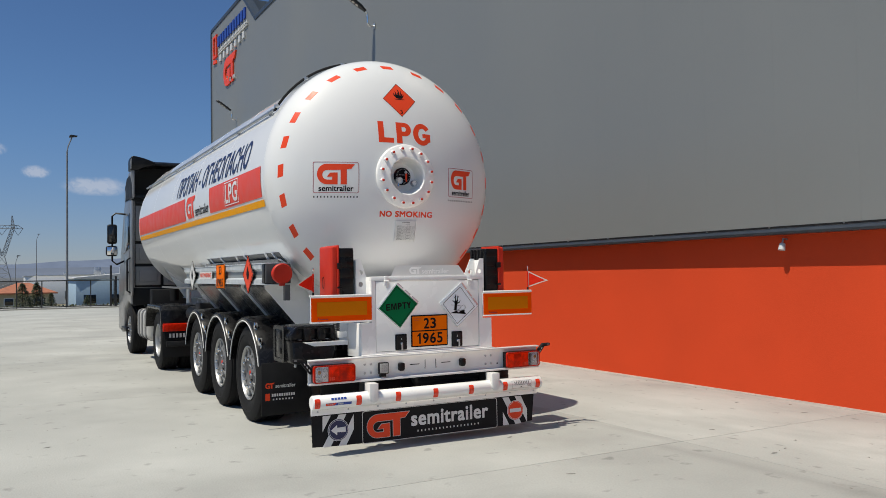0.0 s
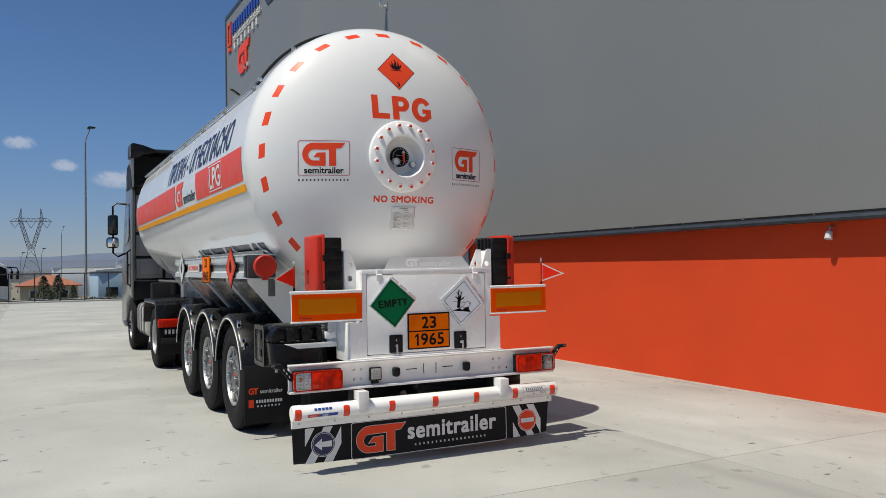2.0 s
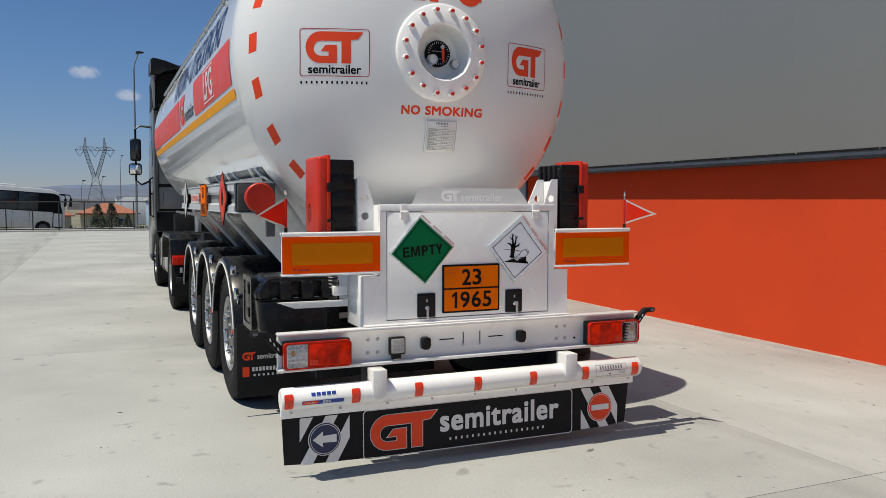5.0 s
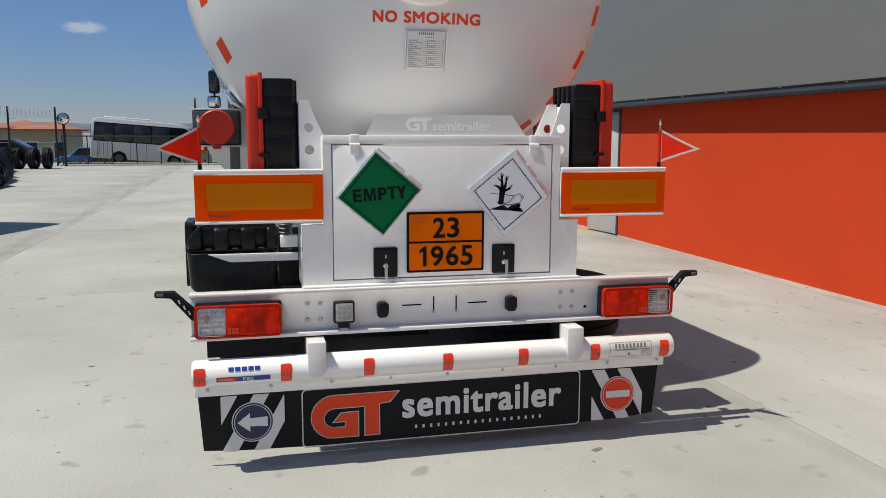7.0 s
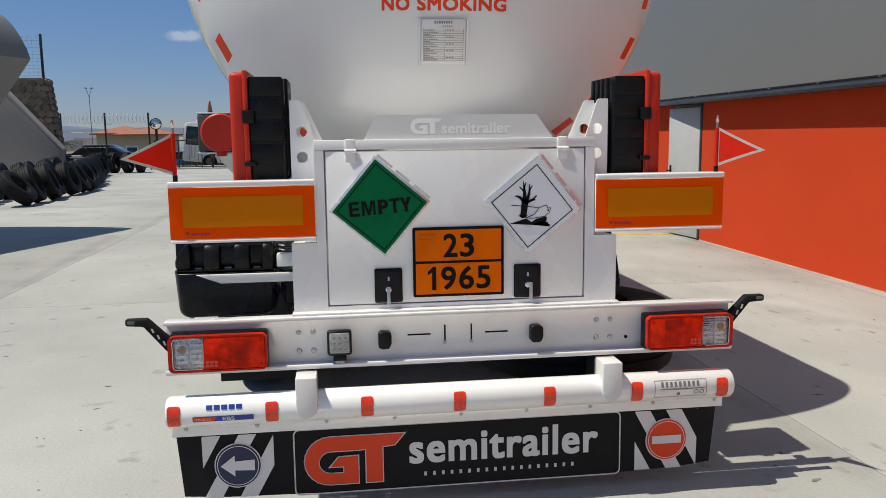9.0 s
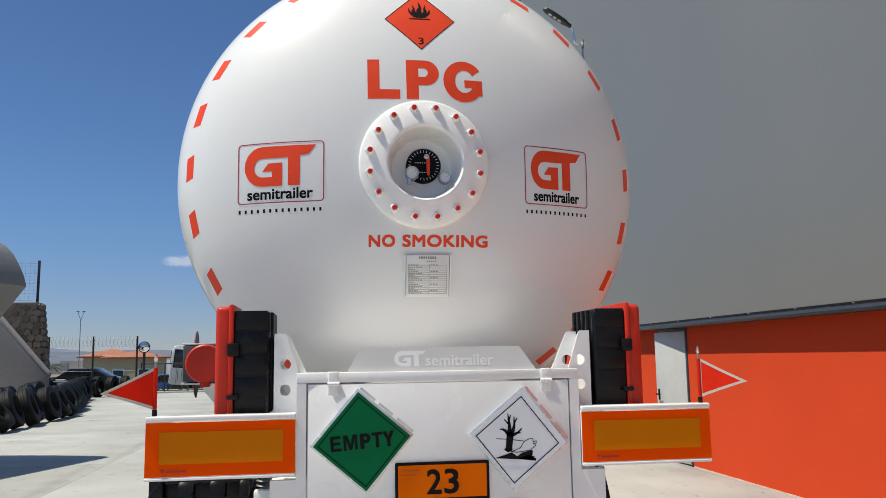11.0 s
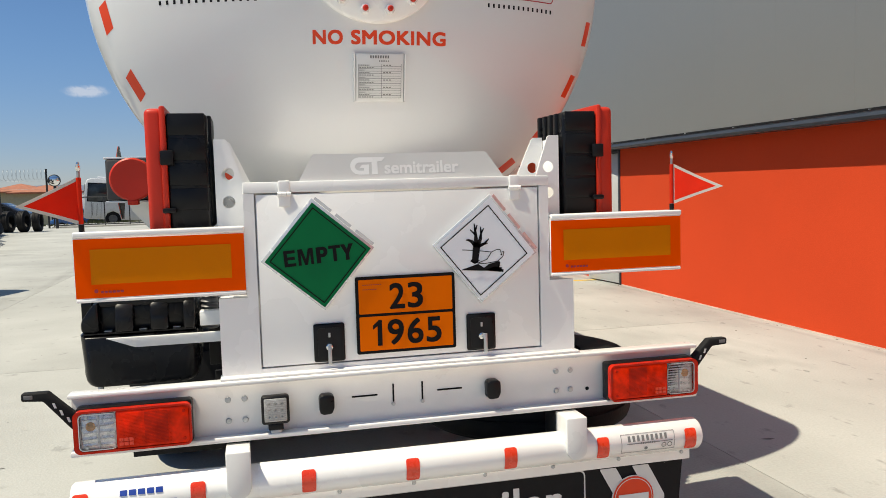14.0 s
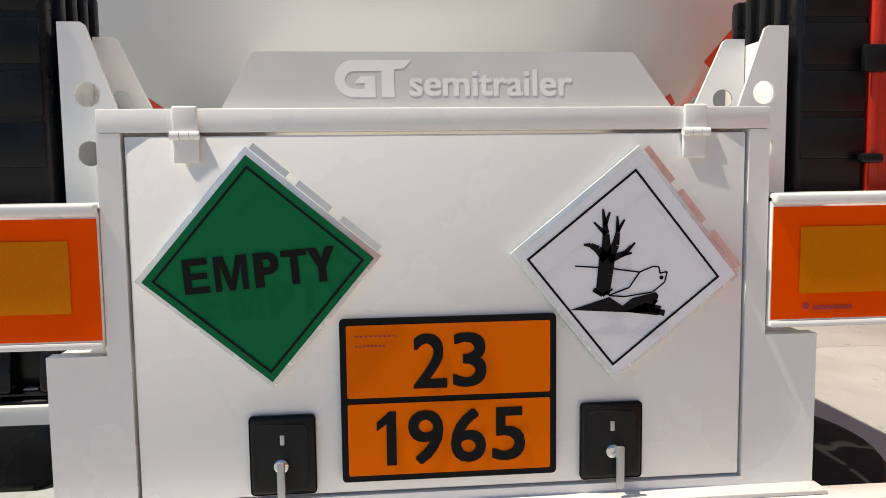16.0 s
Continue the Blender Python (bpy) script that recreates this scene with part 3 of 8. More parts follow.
part("door_recess", box(WALL_X + 0.2, WALL_X + 0.26, DOOR_Y0 - 0.1, DOOR_Y1 + 0.1, 0, DOOR_H + 0.1, 0), M_DARK, clad)

# door
door = thing("door_1", (WALL_X, 8.46, 0), "pale grey metal side door standing slightly ajar", "door", kind="structure")
bm = box(WALL_X - 0.02, WALL_X + 0.2, DOOR_Y0 + 0.002, DOOR_Y0 + 0.05, 0, DOOR_H - 0.002, 0.003)
box(WALL_X - 0.02, WALL_X + 0.2, DOOR_Y1 - 0.05, DOOR_Y1 - 0.002, 0, DOOR_H - 0.002, 0.003, bm=bm)
box(WALL_X - 0.02, WALL_X + 0.2, DOOR_Y0 + 0.05, DOOR_Y1 - 0.05, DOOR_H - 0.05, DOOR_H - 0.002, 0.003, bm=bm)
part("door_frame", bm, M_FLASH, door, "dark metal frame")
leaf = part("door_leaf", box(WALL_X + 0.0, WALL_X + 0.05, DOOR_Y0 + 0.055, DOOR_Y1 - 0.055, 0.02, DOOR_H - 0.055, 0.004), M_DOOR, door)
bm = tube([(WALL_X - 0.001, 8.85, 1.02), (WALL_X - 0.06, 8.85, 1.02), (WALL_X - 0.06, 8.73, 1.02)], 0.011)
box(WALL_X - 0.008, WALL_X, 8.825, 8.875, 0.93, 1.10, 0.003, bm=bm)
part("door_handle", bm, M_BLACK_FILM, leaf, "black lever handle")
hinge_line = Matrix.Translation((WALL_X + 0.025, DOOR_Y0 + 0.06, 0))
leaf.matrix_basis = hinge_line @ pose(0, 0, 0, 0, 0, 6.5) @ hinge_line.inverted()


# wall lamps: bent chrome arm, long dark head
def wall_lamp(y):
    lamp = thing("wall_lamp", (CLAD_X, y, 7.95), "dark LED flood head on a bent chrome wall arm", "lamp", "lamps on the hall")
    part("wall_plate", box(CLAD_X - 0.02, CLAD_X, y - 0.07, y + 0.07, 7.88, 8.02, 0.006), M_STEEL, lamp)
    pts = [(CLAD_X - 0.02, y, 7.94), (CLAD_X - 0.12, y, 7.94), (CLAD_X - 0.17, y, 7.97), (CLAD_X - 0.18, y, 8.02), (CLAD_X - 0.18, y, 8.12), (CLAD_X - 0.195, y, 8.24), (CLAD_X - 0.26, y, 8.36)]
    part("arm", tube(pts, 0.028, 10), M_CHROME, lamp)
    o = Vector((CLAD_X - 0.22, y, 8.33))
    d = Vector((-0.84, 0, 0.54)).normalized()
    s = Vector((0, 1, 0))
    n = d.cross(s)
    out = [(0, -0.04), (0.08, -0.05), (0.18, -0.085), (0.45, -0.10), (0.62, -0.075), (0.68, 0.0), (0.62, 0.075), (0.45, 0.10), (0.18, 0.085), (0.08, 0.05), (0, 0.04)]
    head_part = part("lamp_head", prism(out, lambda u, v: o + d * u + s * v, n * 0.06, 0.010), M_DARKPOST, lamp)
    for k in range(3):
        part("lens", lathe([(0.04, 0.0), (0.045, 0.012), (0, 0.014)], o + d * (0.27 + 0.11 * k) + n * 0.058, n, 14), M_CLEAR_LENS, head_part)
    for k in range(4):
        fin = part("cooling_fin", box(-0.004, 0.004, -0.05, 0.05, 0, 0.03, 0.001), M_DARKPOST, head_part)
        fin.matrix_local = Matrix.Translation(o + d * (0.12 + 0.03 * k)) @ d.to_track_quat("X", "Z").to_matrix().to_4x4()


wall_lamp(11.6)
wall_lamp(25.2)

# floodlight at the red wall
flood = thing("bulkhead_light", (WALL_X, -0.3, 1.88), "small grey bulkhead spotlight under the eave", "lamp")
part("bracket", tube([(WALL_X, -0.3, 1.98), (WALL_X - 0.07, -0.3, 1.99), (WALL_X - 0.09, -0.3, 1.93)], 0.012), M_STEEL, flood)
part("shade", lathe([(0.0, 0.0), (0.032, 0), (0.036, 0.01), (0.042, 0.085), (0.036, 0.085), (0.03, 0.02)], (WALL_X - 0.085, -0.3, 1.93), (-0.25, 0, -1), 20), M_DOOR, flood)
part("lens", lathe([(0, 0.07), (0.036, 0.07), (0.036, 0.08), (0, 0.09)], (WALL_X - 0.085, -0.3, 1.93), (-0.25, 0, -1), 20), M_CLEAR_LENS, flood)


# raised marks on the cladding near the far corner
def wall_at(y_left, z0):
    return lambda u, v: Vector((CLAD_X - 0.06, y_left - u, z0 + v))


sign = thing("hall_sign", (CLAD_X, 26.5, 10.0), "raised red and blue marks and grey bars on the cladding", "sign")
bm = None
for o in ring_quads([(0, 0), (0.68, 0), (0.68, 0.98), (0, 0.98)], [(0.16, 0.10), (0.52, 0.10), (0.52, 0.88), (0.16, 0.88)]):
    bm = prism(o, wall_at(29.02, 11.30), (0.06, 0, 0), bm=bm)
part("red_mark", bm, M_RED_FILM, sign, "open red frame mark")
part("red_foot", prism([(0, 0.05), (0.55, 0.0), (0.5, 0.16), (0.05, 0.2)], wall_at(28.98, 11.02), (0.06, 0, 0)), M_RED_FILM, sign)
for o in bars(0, 4.65, 0, 0.42, 11, 0.60):
    part("blue_bar", prism(o, wall_at(28.15, 11.66), (0.06, 0, 0)), M_BLUE, sign)
for o in bars(0, 4.6, 0, 0.10, 20, 0.6):
    part("grey_bar", prism(o, wall_at(27.9, 11.40), (0.06, 0, 0)), M_GREYLET, sign)
part("grey_rule", box(CLAD_X - 0.06, CLAD_X, 23.35, 27.95, 11.30, 11.33, 0.0), M_GREYLET, sign, "thin grey rule")
for o in bars(0, 4.35, 0, 0.27, 7, 0.42):
    part("grey_bar", prism(o, wall_at(27.8, 10.93), (0.06, 0, 0)), M_GREYLET, sign)
bm = None
for o in mark(0, 0, 2.0, 1.15):
    bm = prism(o, wall_at(27.1, 9.62), (0.06, 0, 0), bm=bm)
part("red_block", bm, M_RED_FILM, sign, "red block mark")
for o in bars(0, 0.9, 0, 0.14, 5, 0.6):
    part("grey_bar", prism(o, wall_at(26.1, 9.70), (0.06, 0, 0)), M_GREYLET, sign)

# thin yellow line painted across the way to the door
bm = film([[(2.9, 9.06), (4.78, 8.66), (4.78, 8.76), (2.9, 9.16)]], lambda u, v: Vector((u, v, 0.004)), 0.0)
solid("painted_line", bm, mat("worn_yellow_paint", (0.66, 0.44, 0.07), 0.8, vary=0.35, scale=9), "thin worn yellow line painted on the concrete", "line", kind="structure")

# ---- the tank trailer ----
R, ZC, YC, HEAD = 1.305, 2.645, 1.10, 0.63        # tank radius, axis height, start of the shell, depth of the dished end
Y_FRONT = 9.45
trailer = thing("tank_trailer", (0, 4.5, 0), "white gas tank semitrailer with red markings, parked on the concrete yard", "tank trailer")


def dish(x, z, proud=0.0015):
    r = min(0.9999, math.hypot(x, z - ZC) / R)
    return Vector((x, YC - HEAD * math.sqrt(1 - r * r) - proud, z))


def on_head(u, v):
    return dish(u, v, 0.0009)


def on_side(u, v):
    """u runs from the front towards the rear, v is the height above the axis along the shell."""
    a = v / R
    return Vector((-(R + 0.004) * math.cos(a), -u, ZC + (R + 0.004) * math.sin(a)))


def on_side2(u, v):
    a = v / R
    return Vector((-(R + 0.008) * math.cos(a), -u, ZC + (R + 0.008) * math.sin(a)))


prof = [(R * math.sin(radians(a)), -HEAD * math.cos(radians(a))) for a in range(11, 91, 2)] + [(R, 0)]
L = Y_FRONT - YC
mid = [(R, L * k / 8) for k in range(1, 8)]
prof2 = prof + [(R, 0.03)] + mid + [(R, L - 0.02)] + [(R * math.cos(radians(a)), L + HEAD * math.sin(radians(a))) for a in range(0, 91, 3)]
tank = part("tank", lathe(prof2, (0, YC, ZC), (0, 1, 0), 160), M_TANK, trailer, "glossy white steel pressure tank", 30)
for k in range(6):
    y = YC + L * k / 5
    part("weld_seam", lathe([(R - 0.002, -0.008), (R + 0.0012, -0.003), (R + 0.0012, 0.003), (R - 0.002, 0.008)], (0, y, ZC), (0, 1, 0), 120), M_TANK, tank)

# red dashes near the rim of the dished end
for deg in (91.6, 106.4, 121.8, 136.8, 150.8, 164, 178, 192.2, 207.6, 220.9, 235, 74.6, 59.8, 45, 30.2, 15.2, 0.9, -13.8, -27.5, -41, -53.7):
    a = radians(deg)
    t = Vector((-math.sin(a), math.cos(a)))
    n = Vector((math.cos(a), math.sin(a)))
    c = n * 1.205 - Vector((0, 0.022))
    o = []
    for du, dv in ((-0.072, -0.022), (0.055, -0.022), (0.072, 0.020), (-0.055, 0.020)):
        p = c + t * du + n * dv
        if p.length > R - 0.004:
            p = p.normalized() * (R - 0.004)
        o.append((p.x, ZC + p.y))
    part("reflective_dash", film([o], on_head, 0.04), M_RED_FILM, tank)

# hazard diamond with its flame
dia_c = 3.438
part("hazard_diamond", film([diamond(0, dia_c, 0.188)], on_head, 0.05), M_RED_FILM, tank, "red diamond label with a black flame")
edge = lambda u, v: dish(u, v, 0.0017)
part("diamond_border", film(ring_quads(diamond(0, dia_c, 0.188), diamond(0, dia_c, 0.182)), edge, 0.05), M_BLACK_FILM, tank)
def stroke(points, w0, w1):
    """A tapering line of joined quads."""
    out = []
    n = len(points) - 1
    for k, ((a, b), (c, d)) in enumerate(zip(points, points[1:])):
        ln = math.hypot(c - a, d - b)
        nx, ny = -(d - b) / ln, (c - a) / ln
        p, q = w0 + (w1 - w0) * k / n, w0 + (w1 - w0) * (k + 1) / n
        out.append([(a + nx * p, b + ny * p), (a - nx * p, b - ny * p), (c - nx * q, d - ny * q), (c + nx * q, d + ny * q)])
    return out


flame = (stroke([(0.0, 0.022), (-0.004, 0.06), (0.006, 0.09), (-0.004, 0.132)], 0.022, 0.001) + stroke([(-0.02, 0.026), (-0.034, 0.055), (-0.028, 0.075), (-0.036, 0.105)], 0.017, 0.001)
         + stroke([(0.02, 0.026), (0.034, 0.055), (0.028, 0.078), (0.034, 0.110)], 0.017, 0.001) + stroke([(-0.036, 0.034), (-0.054, 0.055), (-0.056, 0.085)], 0.010, 0.001)
         + stroke([(0.036, 0.034), (0.054, 0.055), (0.054, 0.080)], 0.010, 0.001) + stroke([(-0.036, 0.030), (0.0, 0.021), (0.036, 0.030)], 0.010, 0.010))
flame = [[(a, dia_c + b * 0.95) for a, b in q] for q in flame]
part("flame", film(flame + [[(-0.056, dia_c + 0.002), (0.056, dia_c + 0.002), (0.056, dia_c + 0.009), (-0.056, dia_c + 0.009)]], edge, 0.05), M_BLACK_FILM, tank)
part("class_digit", letters("3", -0.014, 0.014, dia_c - 0.155, dia_c - 0.115, edge, bold=0.01), M_BLACK_FILM, tank)

# big red letters: heavy upright strokes and round bowls
def letter_film(quads, u0, u1, v0, v1):
    return film([[(u0 + a * (u1 - u0), v0 + b * (v1 - v0)) for a, b in q] for q in quads], on_head, 0.06)


GLYPH_L = [[(0.0, 0.0), (0.37, 0.0), (0.37, 0.235), (0.37, 1.0), (0.0, 1.0)], [(0.37, 0.0), (1.0, 0.0), (1.0, 0.235), (0.37, 0.235)]]
GLYPH_P = [[(0.0, 0.0), (0.37, 0.0), (0.37, 1.0), (0.0, 1.0)], [(0.37, 0.355), (0.58, 0.355), (0.54, 0.57), (0.37, 0.57)], [(0.37, 0.79), (0.54, 0.79), (0.58, 1.0), (0.37, 1.0)]]
GLYPH_P += sweep(0.58, 0.6775, 0.42, 0.3225, 0.54, 0.68, 0.12, 0.11, -90, 90, 14)
GLYPH_G = sweep(0.51, 0.5, 0.51, 0.5, 0.53, 0.5, 0.235, 0.275, 34, 318, 30)
GLYPH_G += [[(0.889, 0.165), (0.98, 0.165), (0.98, 0.535), (0.705, 0.535), (0.705, 0.316)], [(0.53, 0.355), (0.705, 0.355), (0.705, 0.535), (0.53, 0.535)]]
for ch, quads, u0, u1, v0, v1 in (("L", GLYPH_L, -0.283, -0.118, 2.963, 3.185), ("P", GLYPH_P, -0.085, 0.085, 2.963, 3.185), ("G", GLYPH_G, 0.108, 0.318, 2.957, 3.191)):
    part("letter", letter_film(quads, u0, u1, v0, v1), M_RED_FILM, tank, "bold red letter " + ch)
spell("letter", "NO", -0.28, -0.148, 2.203, 2.265, on_head, M_RED_FILM, tank, longest=0.06, bold=0.045, gap=1.1)
spell("letter", "SMOKING", -0.112, 0.325, 2.203, 2.265, on_head, M_RED_FILM, tank, longest=0.06, bold=0.045, gap=1.06)


def head_logo(u0, u1):
    v0, v1 = 2.435, 2.745
    w = u1 - u0
    part("logo_frame", film(ring_quads(rounded(u0, u1, v0, v1, 0.02), rounded(u0 + 0.005, u1 - 0.005, v0 + 0.005, v1 - 0.005, 0.016)), edge, 0.06), M_FRAME_RED, tank)
    part("logo_mark", film(mark(u0 + 0.035, v0 + 0.085, w - 0.075, 0.205), edge, 0.05), M_RED_FILM, tank)
    part("logo_word", letters("semitrailer", u0 + 0.05, u1 - 0.055, v0 + 0.018, v0 + 0.075, edge, 0.06, bold=0.03), M_BLACK_FILM, tank)
    for o in bars(u0 + 0.006, u1 + 0.008, v0 - 0.047, v0 - 0.029, 14, 0.34):
        part("logo_bar", film([o], on_head), M_BLACK_FILM, tank)


head_logo(-0.935, -0.50)
head_logo(0.53, 0.905)

# engraved data plate on a stand-off
plate_y = lambda v: 0.556 - (v - 1.957) * 0.27      # leans back with the dished end
on_plate = lambda u, v: Vector((u, plate_y(v) - 0.0015, v))
bm = prism([(-0.092, 1.957), (0.122, 1.957), (0.122, 2.163), (-0.092, 2.163)], lambda u, v: Vector((u, plate_y(v), v)), (0, 0.006, 0), 0.0015)
data_plate = part("data_plate", bm, M_PAPER, trailer, "engraved metal data plate")
rows = []
for k in range(14):
    z = 1.972 + k * 0.0105
    rows += [[(-0.082, z), (0.112, z), (0.112, z + 0.0014), (-0.082, z + 0.0014)]]
    rows += bars(-0.078, -0.01 - 0.02 * (k % 3), z + 0.003, z + 0.007, 6)
    if k % 3 == 1:
        rows += bars(0.03, 0.07, z + 0.003, z + 0.007, 3)
for u in (-0.0825, 0.022, 0.1115):
    rows.append([(u, 1.972), (u + 0.0014, 1.972), (u + 0.0014, 2.119), (u, 2.119)])
rows += bars(-0.03, 0.06, 2.143, 2.155, 8) + bars(0.01, 0.06, 2.129, 2.134, 5)
tagged(part("plate_bar", film(rows, on_plate), M_INK, data_plate), kind="stuff")
for x in (-0.100, 0.130):
    part("plate_stay", prism([(0, 1.957), (0.006, 1.957), (0.006, 2.163), (0, 2.163)], lambda u, v, x=x: Vector((x - 0.003 + u, plate_y(v) - 0.002, v)), (0, 0.06, 0)), M_WHITE, data_plate)

# manhole: raised neck, bolted ring, bowl with gauges
mz = 2.622
prof = [(0.330, 0.14), (0.330, 0.036), (0.325, 0.028), (0.316, 0.022), (0.205, -0.012), (0.194, -0.012), (0.186, -0.004), (0.180, 0.015), (0.174, 0.12), (0.155, 0.15), (0.0, 0.155)]
manhole = part("manhole_ring", lathe(prof, (0, 0.435, mz), (0, 1, 0), 64), M_WHITE, trailer, "white bolted manhole ring")
for k in range(16):
    a = math.tau * (k + 0.5) / 16
    x, z = 0.282 * math.cos(a), mz + 0.282 * math.sin(a)
    nut = part("nut", lathe([(0.023, 0.004), (0.023, -0.010), (0.021, -0.018), (0.018, -0.022), (0, -0.022)], (x, 0.4475, z), (0, 1, 0), 6), M_WHITE, manhole, smooth=20)
    part("nut_cap", lathe([(0.0125, -0.0225), (0.0125, -0.034), (0.009, -0.04), (0, -0.041)], (x, 0.4475, z), (0, 1, 0), 12), M_REDBOX, nut, "red cap")
dial = part("level_gauge", lathe([(0.09, 0.05), (0.09, 0.02), (0.084, 0.012), (0, 0.012)], (0.005, 0.535, mz + 0.01), (0, 1, 0), 40), M_BLACK_FILM, manhole, "black level gauge dial")
ticks = []
for k in range(28):
    a = math.tau * k / 28
    c, s = math.cos(a), math.sin(a)
    ticks.append([(0.005 + 0.066 * c - 0.0015 * s, mz + 0.01 + 0.066 * s + 0.0015 * c), (0.005 + 0.08 * c - 0.0015 * s, mz + 0.01 + 0.08 * s + 0.0015 * c),
                  (0.005 + 0.08 * c + 0.0015 * s, mz + 0.01 + 0.08 * s - 0.0015 * c), (0.005 + 0.066 * c + 0.0015 * s, mz + 0.01 + 0.066 * s - 0.0015 * c)])
part("dial_tick", film(ticks + bars(-0.04, 0.03, mz + 0.02, mz + 0.025, 6) + bars(-0.03, 0.04, mz - 0.03, mz - 0.025, 6), flat(0.5455)), M_GREYLET, dial)
tagged(dial.children[0], kind="stuff")
bm = prism([(-0.010, 0.040), (0.008, 0.040), (0.011, 0.0), (0.010, -0.055), (0.002, -0.065), (-0.006, -0.045), (-0.007, 0.0)], lambda u, v: Vector((0.022 + u, 0.508, mz + 0.01 + v)), (0, 0.012, 0), 0.002)
part("pointer", bm, M_RED_FILM, dial, "red pointer")
part("pointer_boss", lathe([(0.013, 0.0), (0.013, -0.012), (0.007, -0.016), (0, -0.016)], (0.014, 0.508, mz + 0.045), (0, 1, 0), 16), M_STEEL, dial)
for x, z, r in ((-0.062, mz - 0.045, 0.035), (0.105, mz - 0.065, 0.032)):
    g = part("pressure_gauge", lathe([(0, 0.05), (r * 0.6, 0.05), (r, 0.035), (r, -0.004), (r * 0.93, -0.008), (r * 0.84, -0.006), (r * 0.82, 0.004), (0, 0.004)], (x, 0.485, z), (0, 1, 0), 28), M_STEEL, manhole, "small chrome pressure gauge")
    part("gauge_face", lathe([(r * 0.81, 0.002), (0, 0.002)], (x, 0.485, z), (0, 1, 0), 24), M_PAPER, g)
    marks = []
    for k in range(11):
        a = radians(-45 + 27 * k)
        c, s_ = math.cos(a), math.sin(a)
        marks.append([(x + r * 0.58 * c - 0.0008 * s_, z + r * 0.58 * s_ + 0.0008 * c), (x + r * 0.74 * c - 0.0008 * s_, z + r * 0.74 * s_ + 0.0008 * c), (x + r * 0.74 * c + 0.0008 * s_, z + r * 0.74 * s_ - 0.0008 * c), (x + r * 0.58 * c + 0.0008 * s_, z + r * 0.58 * s_ - 0.0008 * c)])
    ob = part("gauge_tick", film(marks, flat(0.4862)), M_INK, g)
    tagged(ob, kind="stuff")
    part("gauge_needle", film([[(x - 0.003, z - 0.003), (x + r * 0.6, z + r * 0.3), (x + r * 0.6, z + r * 0.35)]], flat(0.4858)), M_BLACK_FILM, g)
part("gauge_tap", tube([(-0.075, 0.49, mz - 0.075), (-0.08, 0.49, mz - 0.105)], 0.011), M_CHROME, manhole)

# side lettering and stripes
part("side_band", sheet_grid(-9.40, -5.05, -0.215, 0.105, on_side, 24, 8), M_SIDE_RED, tank, "red band along the side")
part("side_band", sheet_grid(-3.52, -1.20, -0.215, 0.105, on_side, 14, 8), M_SIDE_RED, tank)
part("side_stripe", sheet_grid(-9.40, -1.15, -0.315, -0.245, on_side, 40, 3), M_YELLOW, tank, "amber stripe along the side")
part("side_lettering", letters("ПРОПАН - ОГНЕОПАСНО", -5.72, -1.70, 0.15, 0.47, on_side, 0.08, bold=0.02, shear=0.18, push=(-1, 0, 0)), M_NAVY, tank, "dark blue Cyrillic letters")
part("side_label", film(ring_quads([(-2.72, -0.19), (-2.08, -0.19), (-2.08, 0.085), (-2.72, 0.085)], [(-2.71, -0.18), (-2.09, -0.18), (-2.09, 0.075), (-2.71, 0.075)]), on_side2, 0.1), M_STRIPE, tank)
part("side_lettering", letters("LPG", -2.67, -2.13, -0.165, 0.06, on_side2, 0.08, bold=0.025, push=(-1, 0, 0)), M_STRIPE, tank, "white letters LPG")
part("side_mark", film(mark(-4.96, -0.20, 0.60, 0.30), on_side, 0.08), M_RED_FILM, tank)
part("side_word", letters("semitrailer", -4.40, -3.58, -0.19, -0.06, on_side, 0.08, bold=0.015, push=(-1, 0, 0)), M_BLACK_FILM, tank)

# pipe along the upper side, dark cable over the end of the shell, walkway on top
a = radians(33)
P = lambda y, ang, r: (-r * math.cos(ang), y, ZC + r * math.sin(ang))
part("side_pipe", tube([P(1.35 + 8.3 * k / 8, a, R + 0.03) for k in range(9)], 0.019, 10), M_STEEL, trailer, "grey pipe along the tank top")
for k in range(7):
    p = P(1.5 + 1.3 * k, a, R + 0.02)
    part("pipe_clip", box(p[0] - 0.026, p[0] + 0.026, p[1] - 0.015, p[1] + 0.015, p[2] - 0.026, p[2] + 0.026, 0.006), M_STEEL, trailer)
pts = []
for k in range(15):
    ang = radians(33 + 58 * k / 14)
    pts.append(P(1.33, ang, R + 0.020 + 0.020 * math.sin(math.pi * k / 14)))
part("rim_hose", tube(pts, 0.014, 8), M_RUBBER, trailer, "black hose over the tank end")
for ang in (35, 55, 75):
    p = P(1.33, radians(ang), R + 0.03)
    part("hose_clip", box(p[0] - 0.02, p[0] + 0.02, p[1] - 0.03, p[1] + 0.02, p[2] - 0.02, p[2] + 0.02, 0.006), M_STEEL, trailer)

